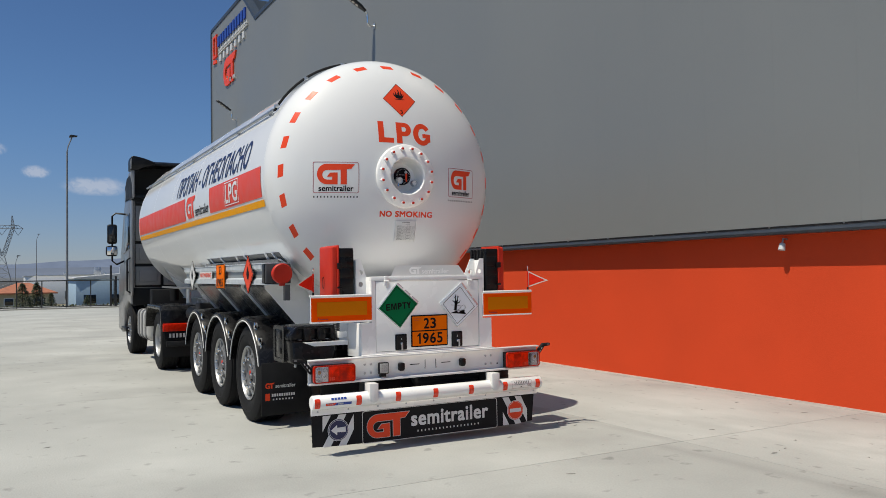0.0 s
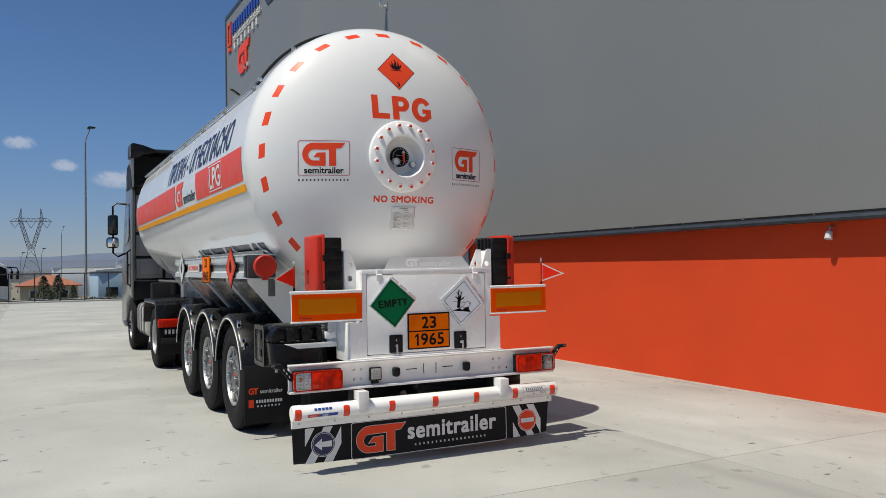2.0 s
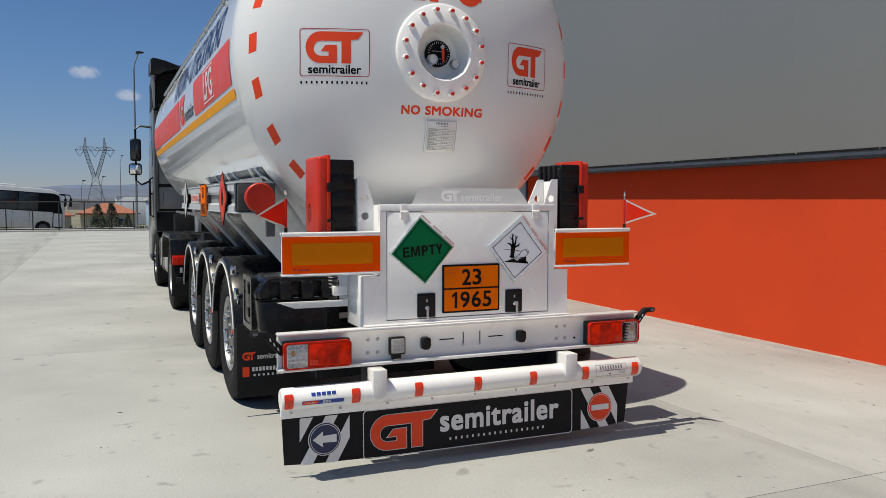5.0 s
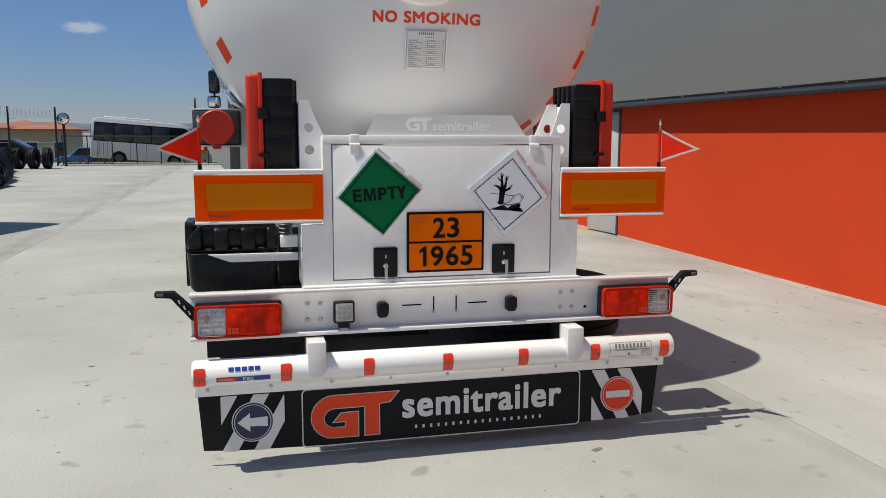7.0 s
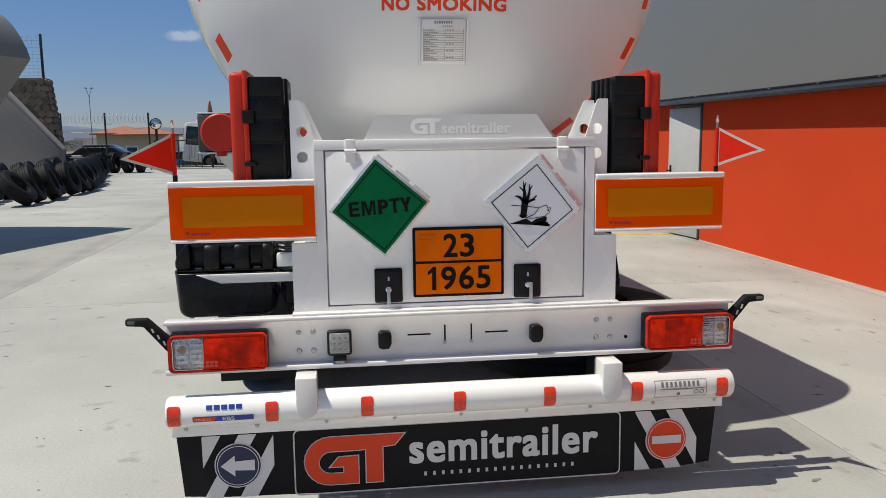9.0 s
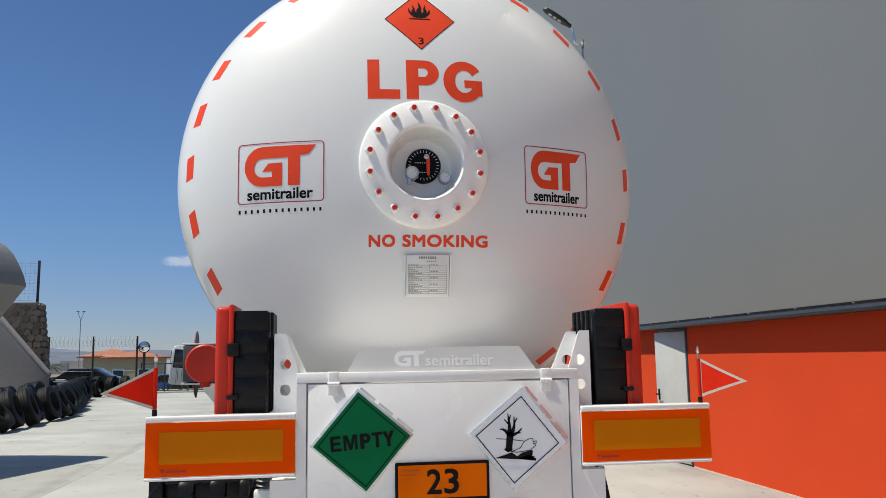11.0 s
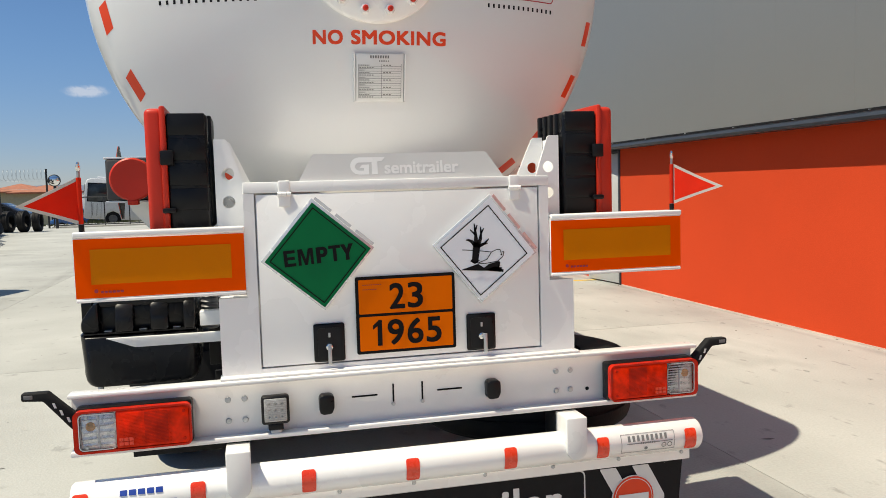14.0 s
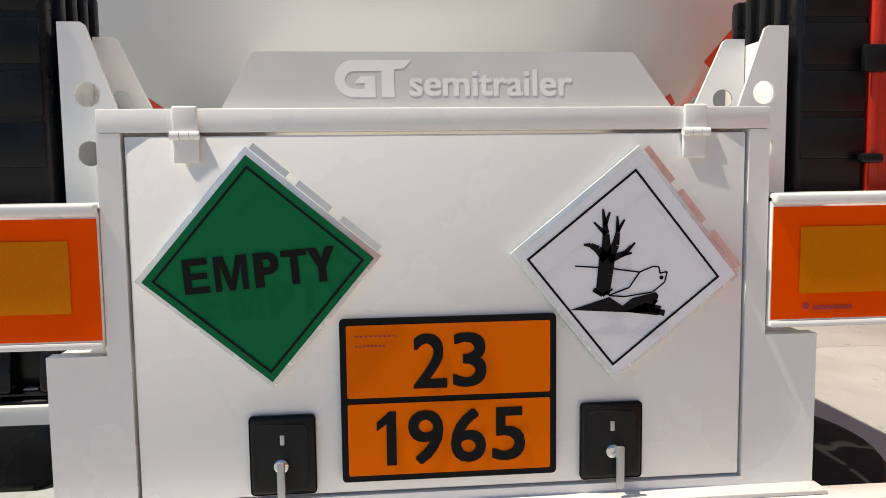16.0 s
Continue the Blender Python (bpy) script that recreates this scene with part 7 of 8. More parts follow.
for k in range(3):
    pts = [(-0.3 + 0.12 * k + 0.05 * math.sin(j * 1.4), 10.55 - 0.25 * j, 1.75 - 0.5 * math.sin(j / 6 * math.pi)) for j in range(7)]
    part("coiled_hose", tube(pts, 0.018, 6), M_RUBBER, truck)
part("deck_plate", box(-0.95, 0.95, 8.6, 10.5, 1.02, 1.05, 0.004), M_DARK, truck)
part("chassis_box", box(-0.95, 0.95, 10.2, 10.5, 0.60, 1.38, 0.02), M_DARK, truck, "black box behind the cab")

# landing legs and front box of the trailer
for sx in (-1, 1):
    part("landing_leg", box(sx * 0.60, sx * 0.74, 6.0, 6.14, 0.35, 1.25, 0.01), M_GREY_FRAME, trailer)
part("front_rail", box(-1.10, -1.06, 5.4, 8.2, 1.43, 1.46, 0.006), M_GREY_FRAME, trailer)
part("front_valve", cyl((-0.95, 6.6, 1.20), (-0.95, 6.6, 1.42), 0.042, 14), M_STEEL, trailer)

for sx in (-1, 1):
    part("cab_pillar", box(sx * 1.16, sx * 1.20, CAB0 - 0.05, CAB0 - 0.001, 1.42, 3.25, 0.012, 2), M_CAB_BACK, cab)
    part("fairing_lip", prism([(sx * 1.205, 3.30), (sx * 1.240, 3.30), (sx * 1.252, 3.60), (sx * 1.285, 3.74), (sx * 1.272, 3.86), (sx * 1.205, 3.86)], flat(CAB0 - 0.33), (0, 0.06, 0), 0.010), M_CAB_BACK, fairing)
    ear = part("fairing_ear", prism([(sx * 1.295, 3.86), (sx * 1.290, 4.08), (sx * 1.265, 4.15), (sx * 1.215, 4.165), (sx * 1.02, 4.125), (sx * 0.80, 4.05), (sx * 0.80, 3.985), (sx * 1.02, 3.93), (sx * 1.14, 3.86)], flat(CAB0 - 0.36), (0, 0.34, 0), 0.022), M_PLASTIC, fairing, "black horn at the corner of the fairing")
    part("ear_edge", prism([(sx * 1.294, 3.88), (sx * 1.289, 4.07), (sx * 1.270, 4.12), (sx * 1.262, 4.06), (sx * 1.272, 3.88)], flat(CAB0 - 0.364), (0, 0.010, 0), 0.002), M_CAB_BACK, ear)
part("fairing_visor", prism([(CAB0 - 0.30, 4.03), (CAB0 - 0.05, 4.10), (CAB0 + 0.45, 4.06), (CAB0 + 0.45, 4.0), (CAB0 - 0.30, 3.99)], lambda u, v: Vector((-1.12, u, v)), (2.24, 0, 0), 0.01), M_PLASTIC, fairing)
# hoses and boxes between the rails
for k, (x, z) in enumerate(((-0.80, 0.96), (-0.74, 1.0), (-0.70, 0.92))):
    part("air_line", tube([(x, 5.3 + 0.3 * j, z + 0.05 * math.sin(j * 1.1 + k)) for j in range(9)], 0.014, 6), M_RUBBER, trailer)
part("valve_box", box(-1.0, -0.72, 5.55, 5.85, 1.0, 1.22, 0.015), M_DARK, trailer)
part("air_reservoir", cyl((-0.85, 6.1, 1.02), (-0.85, 6.75, 1.02), 0.12, 18), M_DARK, trailer)

# ---- yard surroundings ----
def at(m, bm):
    bmesh.ops.transform(bm, matrix=m, verts=bm.verts)
    return bm


# loose truck tyres standing in a leaning row
TW, TRR = 0.30, 0.50
tyre_prof = [(0.29, -TW), (0.31, -TW - 0.005), (0.42, -TW - 0.012), (0.485, -TW + 0.01), (TRR, -TW + 0.03)]
for k in range(4):
    a = -TW + 0.045 + k * 0.062
    tyre_prof += [(TRR, a), (TRR, a + 0.038), (TRR - 0.013, a + 0.042), (TRR - 0.013, a + 0.056)]
tyre_prof += [(TRR, -0.02), (0.485, -0.006), (0.42, 0.012), (0.31, 0.005), (0.29, 0.0), (0.29, -TW)]
loose = solid("loose_tyre", lathe(tyre_prof, (0, TW / 2, 0.0), (0, 1, 0), 40), M_LOOSE, "black truck tyre leaning in a row on the concrete", "tyre", "row of loose tyres", smooth=35)
loose.matrix_basis = pose(-8.4, 17.6, 0.46, -44, 0, 88)
rng = random.Random(5)
for k in range(1, 24):
    y = 17.6 + k * 0.95 if k < 6 else 22.35 + (k - 5) * 0.72
    copy_thing(loose, pose(-8.4 - 0.24 * max(0, y - 23.0) + rng.uniform(-0.12, 0.12), y, 0.51, -24 + rng.uniform(-9, 6), 0, (94 if k < 6 else 90) + rng.uniform(-6, 6)))
for k in range(16):
    y = 17.0 + k * 1.05
    copy_thing(loose, pose(-9.6 - 0.24 * max(0, y - 23.0) + rng.uniform(-0.12, 0.12), y, 0.505, -17 + rng.uniform(-9, 6), 0, 93 + rng.uniform(-8, 8)))
for k in range(4):
    copy_thing(loose, pose(-11.9 + k * 0.62 + rng.uniform(-0.03, 0.03), 37.4, 0.50, 0, 0, 84 + rng.uniform(-5, 5)))

# grey bulk tank parked beside the yard, only its end in view
bulk = thing("bulk_tank", (-5.61, 11.4, 0), "matt grey primed hopper tank with a domed top and sharp edges", "tank")
BX = -7.0
half = [(0.0, 4.05), (0.25, 4.035), (0.47, 3.975), (0.72, 3.89), (0.94, 3.77), (1.10, 3.61), (1.225, 3.42), (1.33, 3.22), (1.39, 3.04)]
sect = half + [(0.28, 1.80), (0.28, 1.45)]
sect = [(u, v) for u, v in sect] + [(-u, v) for u, v in reversed(sect[1:])]
bm = bmesh.new()
rings = []
for y, k in ((2.6, 0.90), (2.9, 0.985), (3.3, 1.0), (6.0, 1.0), (9.0, 1.0), (11.3, 1.0), (11.5, 0.995)):
    rings.append([bm.verts.new((BX + u * k, y, 3.04 + (v - 3.04) * k)) for u, v in sect])
for p, q in zip(rings, rings[1:]):
    for k in range(len(sect)):
        bm.faces.new((p[k], p[(k + 1) % len(sect)], q[(k + 1) % len(sect)], q[k]))
bm.faces.new(rings[0])
bm.faces.new(rings[-1])
bmesh.ops.recalc_face_normals(bm, faces=bm.faces)
part("tank_shell", bm, M_PRIMER, bulk, "matt grey shell", 30)
for y in (3.6, 6.6):
    for sx in (-1, 1):
        part("leg", box(BX + sx * 0.95 - 0.06, BX + sx * 0.95 + 0.06, y, y + 0.12, 0.0, 2.54, 0.01), M_GREY_FRAME, bulk)
    part("cross_bar", box(BX - 0.88, BX + 0.88, y + 0.01, y + 0.11, 0.55, 0.65, 0.01), M_GREY_FRAME, bulk)
part("outlet", cyl((BX, 7.0, 1.46), (BX, 7.0, 0.9), 0.16, 16), M_GREY_FRAME, bulk)

bulk.location += Vector((-0.12, 0, -0.04))
bulk.rotation_euler = (0, 0, radians(-20))

# sloping parapet, low wall, stone retaining wall with a fence on it
o = [(-22.0, 0.0), (-10.95, 0.0), (-10.95, 1.2), (-13.0, 3.62), (-13.6, 4.3), (-22.0, 4.3)]
parapet = solid("ramp_wall", prism(o, lambda u, v: Vector((u, 29.0, v)), (0, 0.4, 0), 0.02), mat("grey_render", (0.27, 0.245, 0.225), 0.85, vary=0.06), "plain grey rendered wall with a sloping top", "wall", kind="structure")
part("coping", prism([(-10.9, 1.2), (-10.9, 1.29), (-13.0, 3.75), (-13.6, 4.42), (-13.6, 4.30), (-13.0, 3.62)], lambda u, v: Vector((u, 28.95, v)), (0, 0.5, 0), 0.01), mat("coping_stone", (0.30, 0.28, 0.26), 0.85), parapet)
part("dark_window", box(-14.6, -13.55, 28.985, 29.0, 1.0, 1.9, 0.005), M_GLASSDARK, parapet)
solid("low_wall", box(-14.5, -11.5, 33.0, 33.3, 0, 0.95, 0.02), mat("pale_concrete", (0.5, 0.48, 0.44), 0.85), "low pale concrete wall", "wall", kind="structure")
lw = thing("bench_rail", (-12.0, 32.4, 0), "grey metal rail table beside the low wall", "rail")
part("rail_top", box(-12.8, -10.9, 32.0, 32.5, 0.82, 0.90, 0.01), M_STEEL, lw)
for x in (-12.7, -11.0):
    part("rail_leg", box(x, x + 0.06, 32.2, 32.26, 0, 0.82, 0.004), M_STEEL, lw)
stone_wall = solid("retaining_wall", prism([(-30.0, 0.0), (-13.35, 0.0), (-13.85, 4.48), (-30.0, 4.48)], lambda u, v: Vector((u, 36.3, v)), (0, 0.9, 0), 0.02), mat("mortar", (0.15, 0.14, 0.12), 0.9), "rough brown stone retaining wall", "wall", kind="structure")
rng = random.Random(9)
stone_meshes = []
for k in range(8):
    o = [(0.195 * rng.uniform(0.82, 1.0) * math.cos(a), 0.17 * rng.uniform(0.82, 1.05) * math.sin(a)) for a in [math.tau * (j + rng.uniform(-0.25, 0.25)) / 7 for j in range(7)]]
    stone_meshes.append(finish("stone", prism(o, lambda u, v: Vector((u, -0.06, v)), (0, 0.10, 0), 0.0), M_STONE, 0))
island_tint(M_STONE, 0.35)
for i in range(15):
    for j in range(15):
        s = new("stone", stone_meshes[rng.randrange(8)])
        s.parent = stone_wall
        s.location = (-18.05 + i * 0.32 + (j % 2) * 0.16 - 0.03 * j + rng.uniform(-0.04, 0.04), 36.28, 0.19 + j * 0.292 + rng.uniform(-0.03, 0.03))
for i in range(3):
    for j in range(15):
        s = new("stone", stone_meshes[rng.randrange(8)])
        s.parent = stone_wall
        z = 0.19 + j * 0.292
        s.location = (-13.33 - 0.1116 * z, 36.46 + i * 0.30, z)
        s.rotation_euler = (0, 0, math.pi / 2)
top_fence = thing("terrace_fence", (-17, 36.7, 4.45), "dark mesh fence on top of the stone wall", "fence")
for k in range(7):
    x = -14.0 - k * 2.0
    part("post", box(x - 0.05, x + 0.05, 36.7, 36.8, 4.45, 6.5, 0.006), M_DARKPOST, top_fence)
for k in range(12):
    z = 4.6 + k * 0.16
    part("wire", box(-27.0, -14.0, 36.745, 36.752, z, z + 0.010, 0), M_STEEL, top_fence)
for k in range(66):
    part("wire", box(-27.0 + k * 0.2, -26.993 + k * 0.2, 36.735, 36.742, 4.5, 6.45, 0), M_STEEL, top_fence)

# yard fence: black posts and rails
yard_fence = thing("yard_fence", (-4, 42, 0), "low black steel tube fence along the yard edge", "fence")
for k in range(17):
    x = -10.1 + k * 1.2
    part("post", cyl((x, 41.0, -0.05), (x, 41.0, 1.56), 0.028, 8), M_DARKPOST, yard_fence)
for z in (0.13, 1.53):
    part("rail", cyl((-10.1, 41.0, z), (10.3, 41.0, z), 0.03, 8), M_DARKPOST, yard_fence)
part("kerb", box(-10.2, 10.4, 40.9, 41.15, -0.1, 0.07, 0.01), mat("kerb_stone", (0.34, 0.33, 0.30), 0.9), yard_fence)
for x, h in ((1.74, 2.35), (2.0, 1.75)):
    part("gate_post", box(x - 0.05, x + 0.05, 41.04, 41.14, 0, h, 0.01), M_DARKPOST, yard_fence)

# tall wire fence with a barbed coil
wire_fence = thing("barbed_fence", (-12, 42.5, 0), "tall dark posts with coiled barbed wire", "fence")
for k in range(7):
    x = -10.35 - k * 2.2
    part("post", cyl((x, 41.0, -0.05), (x, 41.0, 3.0), 0.05, 8), M_DARKPOST, wire_fence)
coil = []
for k in range(900):
    a = k * 0.5
    coil.append((-24.0 + k * 0.0152, 41.0 + 0.27 * math.cos(a), 2.72 + 0.27 * math.sin(a)))
part("barbed_coil", tube(coil, 0.0055, 4), M_POLE, wire_fence)
for z in (1.2, 2.0, 2.4):
    part("wire", cyl((-24.0, 41.0, z), (-10.35, 41.0, z), 0.005, 4), M_POLE, wire_fence)

# convex road mirror
cm = thing("road_mirror", (-9.85, 40.4, 0), "round convex road mirror on a black post", "mirror")
part("post", cyl((-9.85, 40.4, 0), (-9.85, 40.4, 2.15), 0.07, 12), M_DARKPOST, cm)
part("mirror_rim", lathe([(0.29, 0.06), (0.30, 0.0), (0.275, -0.02), (0.265, 0.0)], (-9.85, 40.33, 2.40), (-0.15, 1, 0.05), 32), M_DARKPOST, cm)
part("mirror_dome", lathe([(0.270, 0.0), (0.22, -0.035), (0.15, -0.06), (0.07, -0.073), (0, -0.075)], (-9.85, 40.33, 2.40), (-0.15, 1, 0.05), 32), M_MIRROR, cm)


# small bus on the road behind the fence
def bus(pos, yaw, tilt):
    b = thing("bus", (0, 0, 0), "white small coach with dark side windows on the road", "bus")
    L, W, H = 6.30, 2.3, 3.05
    arch = lambda x: [(x + 0.48, 0.38), (x + 0.36, 0.78), (x, 0.95), (x - 0.36, 0.78), (x - 0.48, 0.38)]
    REAR, FRONT = 1.70, 5.05
    o = [(0.0, 0.45), (0.03, 2.6), (0.14, 2.95), (0.40, H), (L - 0.9, H - 0.02), (L - 0.35, 2.80), (L - 0.06, 1.6), (L, 0.5), (L - 0.25, 0.38)] + arch(FRONT) + arch(REAR) + [(0.2, 0.38)]
    body = part("body", prism(o, lambda u, v: Vector((u, -W / 2, v)), (0, W, 0), 0.05), M_BUS, b, "white body")
    for s in (-1, 1):
        y_in, y_out = s * (W / 2 - 0.01), s * (W / 2 + 0.005)
        part("window_band", prism([(0.16, 1.52), (L - 0.22, 1.52), (L - 0.42, 2.62), (L - 0.75, 2.76), (0.20, 2.76)], lambda u, v, y_in=y_in: Vector((u, y_in, v)), (0, s * 0.014, 0)), M_BLACK_FILM, body, "dark glazed band")
        for k in range(4):
            x0 = 0.24 + k * 1.13
            part("window", box(x0, x0 + 1.08, s * (W / 2), s * (W / 2 + 0.008), 1.58, 2.70, 0.003), M_BUSGLASS, body)
        part("door", prism([(L - 0.74, 0.50), (L - 0.14, 0.50), (L - 0.20, 1.6), (L - 0.46, 2.50), (L - 0.74, 2.50)], lambda u, v: Vector((u, s * (W / 2 + 0.0045), v)), (0, s * 0.004, 0)), M_BLACK_FILM, body, "glazed front door")
        part("door_leaf", prism([(L - 0.69, 0.58), (L - 0.20, 0.58), (L - 0.24, 1.45), (L - 0.69, 1.45)], lambda u, v: Vector((u, s * (W / 2 + 0.0105), v)), (0, s * 0.003, 0)), M_BUS, body)
        for x in (0.42, 0.98, 2.35, 3.3, 4.25):
            part("panel_line", box(x, x + 0.018, s * (W / 2 - 0.005), s * (W / 2 + 0.004), 0.45, 1.5, 0), M_BLACK_FILM, body)
        for x in (0.50, 0.74):
            part("flap_window", box(x, x + 0.03, s * (W / 2 - 0.005), s * (W / 2 + 0.005), 0.62, 1.42, 0), M_BLACK_FILM, body)
        m = part("mirror", tube([(L - 0.5, s * 1.1, 2.75), (L + 0.15, s * 1.25, 2.72), (L + 0.25, s * 1.3, 2.5)], 0.04), M_PLASTIC, b)
        part("mirror_shell", box(L + 0.15, L + 0.30, s * 1.2, s * 1.42, 1.95, 2.5, 0.03), M_PLASTIC, m)
    part("windscreen", prism([(-1.05, 0), (1.05, 0), (0.98, 1.2), (-0.98, 1.2)], lambda u, v: Vector((L - 0.04 - 0.24 * v, u, 1.5 + v)), (0.01, 0, 0)), M_BUSGLASS, body)
    part("rear_window", box(-0.012, 0.04, -0.95, 0.95, 1.65, 2.62, 0.006), M_BUSGLASS, body)
    part("roof_unit", box(0.75, 3.5, -0.7, 0.7, H - 0.01, H + 0.14, 0.05, 3), M_BUS, b)
    for x in (REAR, FRONT):
        for s in (-1, 1):
            w = part("wheel", lathe([(0, 0), (0.2, 0.0), (0.22, 0.03), (0.25, 0.03), (0.26, 0.02)], (x, s * (W / 2 - 0.06), 0.45), (0, s, 0), 20), M_GREY_FRAME, b)
            part("tyre", lathe([(0.25, -0.25), (0.42, -0.25), (0.45, -0.2), (0.45, -0.03), (0.42, 0.03), (0.25, 0.02)], (x, s * (W / 2 - 0.06), 0.45), (0, s, 0), 28), M_RUBBER, w)
    b.matrix_basis = pose(*pos, 0, tilt, yaw) @ Matrix.Diagonal((0.98, 0.95, 0.93, 1))
    return b


bus((-10.46, 50.4, -0.14), 9.0, 4.3)

# dark parked car and a blue van beyond the tyres
def car(pos, yaw, material, label, L=4.3, H=1.42, cat="car"):
    c = thing("parked_car", (0, 0, 0), label, cat)
    o = [(0, 0.35), (0.02, 0.75), (0.35, 0.92), (1.0, 0.98), (1.65, H), (3.0, H), (L - 0.55, 0.98), (L - 0.05, 0.85), (L, 0.4), (L - 0.5, 0.25), (L - 0.55, 0.5), (L - 0.85, 0.66), (L - 1.15, 0.5), (L - 1.2, 0.25), (1.2, 0.25), (1.15, 0.5), (0.85, 0.66), (0.55, 0.5), (0.5, 0.25)]
    body = part("body", prism(o, lambda u, v: Vector((u, -0.85, v)), (0, 1.7, 0), 0.06), material, c)
    for s in (-1, 1):
        part("side_glass", prism([(1.2, 0.99), (1.72, H - 0.07), (2.95, H - 0.07), (3.5, 0.99)], lambda u, v, s=s: Vector((u, s * 0.845, v)), (0, s * 0.012, 0)), M_GLASSDARK, body)
        for x in (0.85, L - 0.85):
            w = part("wheel", lathe([(0, 0.0), (0.19, 0.0), (0.2, 0.02)], (x, s * 0.82, 0.31), (0, s, 0), 18), M_STEEL, c)
            part("tyre", lathe([(0.19, -0.18), (0.29, -0.18), (0.31, -0.14), (0.31, -0.03), (0.29, 0.015), (0.19, 0.01)], (x, s * 0.82, 0.31), (0, s, 0), 22), M_RUBBER, w)
    c.matrix_basis = pose(*pos, 0, 0, yaw)


car((-16.4, 45.4, -0.1), 0, mat("black_car_paint", (0.02, 0.02, 0.025), 0.2, coat=0.6), "dark parked saloon car behind the tyres")
car((-14.9, 62.0, -0.95), 6, mat("blue_car_paint", (0.05, 0.16, 0.42), 0.3, coat=0.5), "blue parked car by the houses", 3.7, 1.6)


# low houses with hipped tiled roofs
def house(pos, w, d, wall_h, roof_h, wall_m, label, windows=2):
    h = thing("house", (0, 0, 0), label, "house", "houses beyond the yard")
    walls = part("wall", box(-w / 2, w / 2, 0, d, 0, wall_h, 0.01), wall_m, h)
    bm = bmesh.new()
    e = 0.5
    b = [bm.verts.new(p) for p in ((-w / 2 - e, -e, wall_h), (w / 2 + e, -e, wall_h), (w / 2 + e, d + e, wall_h), (-w / 2 - e, d + e, wall_h))]
    t = [bm.verts.new((-w / 2 + d / 2, d / 2, wall_h + roof_h)), bm.verts.new((w / 2 - d / 2, d / 2, wall_h + roof_h))]
    for f in ((b[0], b[1], t[1], t[0]), (b[1], b[2], t[1]), (b[2], b[3], t[0], t[1]), (b[3], b[0], t[0])):
        bm.faces.new(f)
    low = [bm.verts.new(v.co - Vector((0, 0, 0.15))) for v in b]
    for k in range(4):
        bm.faces.new((b[k], b[(k + 1) % 4], low[(k + 1) % 4], low[k]))
    bm.faces.new(low)
    bmesh.ops.recalc_face_normals(bm, faces=bm.faces)
    part("roof", bm, M_ROOFTILE, h, "orange-red tiled hip roof", 0)
    for k in range(windows):
        x = -w / 2 + (k + 0.5) * w / windows
        win = part("window", box(x - 0.55, x + 0.55, -0.04, 0.0, wall_h * 0.35, wall_h * 0.75, 0.01), M_STRIPE, h)
        part("pane", box(x - 0.46, x + 0.46, -0.055, -0.035, wall_h * 0.38, wall_h * 0.72, 0.005), M_GLASSDARK, win)
    h.matrix_basis = pose(*pos)


house((-22.3, 82, -2.2), 4.6, 4.4, 4.45, 0.75, M_PLASTERW, "cream house with an orange tiled hip roof")
house((-18.8, 77, -2.2), 4.7, 4.6, 4.30, 0.65, M_PLASTERW, "cream house with an orange tiled hip roof")
house((-1.2, 100, -2.3), 6.2, 5, 2.35, 1.20, M_PLASTERW, "cream house with an orange tiled hip roof")
house((-9.5, 118, -2.5), 7.0, 6, 2.0, 1.3, M_PLASTERW, "cream house with an orange tiled hip roof")


# pale blue sheds and a long white works hall
def shed(pos, w, d, h, wall_m, label, nwin):
    s = thing("works_building", (0, 0, 0), label, "building")
    part("wall", box(-w / 2, w / 2, 0, d, 0, h, 0.02), wall_m, s)
    part("roof", prism([(-w / 2 - 0.2, h), (w / 2 + 0.2, h), (w / 2 + 0.2, h + 0.12), (0, h + 0.5), (-w / 2 - 0.2, h + 0.12)], lambda u, v: Vector((u, -0.2, v)), (0, d + 0.4, 0)), M_GREYLET, s)
    for k in range(nwin):
        x = -w / 2 + (k + 0.5) * w / nwin
        part("window", box(x - 0.5, x + 0.5, -0.03, 0.0, h * 0.15, h * 0.45, 0.01), M_GLASSDARK, s)
    for k in range(3):
        part("roof_vent", box(-w / 4 + k * w / 4 - 0.3, -w / 4 + k * w / 4 + 0.3, d * 0.4, d * 0.4 + 0.6, h + 0.2, h + 1.1, 0.05), M_STEEL, s)
    s.matrix_basis = pose(*pos)


shed((6.64, 70, -0.95), 9.0, 12, 2.55, M_FARBLUE, "pale blue rendered works building with a flat roof", 4)
shed((-30, 190, -5.0), 34, 18, 7.0, M_BUS, "long white works hall far off", 6)
shed((22, 230, -5.0), 40, 18, 7.5, M_BUS, "long white works hall far off", 6)


# lamp posts
def lamp_post(x, y, h, leans=(1,), r=0.10, k=1.0):
    p = thing("street_lamp", (x, y, 0), "tall slim grey street lamp post", "lamp", "street lamps")
    part("post", cyl((x, y, ground_z(x, y)), (x, y, h - 0.9), r, 10, r * 0.6), M_POLE, p)
    for lean in leans:
        part("arm", tube([(x, y, h - 0.92), (x + 0.05 * lean, y, h - 0.6), (x + 0.26 * lean, y, h - 0.05)], r * 0.45), M_POLE, p)
        part("lamp_head", prism([(0.12, -0.05), (0.55, 0.02), (0.58, 0.08), (0.20, 0.12), (0.12, 0.06)], lambda u, v, lean=lean: Vector((x + (0.2 + (u - 0.2) * k) * lean, y - 0.13, h + v * k)), (0, 0.26, 0), 0.015 * k), M_DARKPOST, p)


lamp_post(-0.15, 46.0, 10.2, (1,), 0.08)
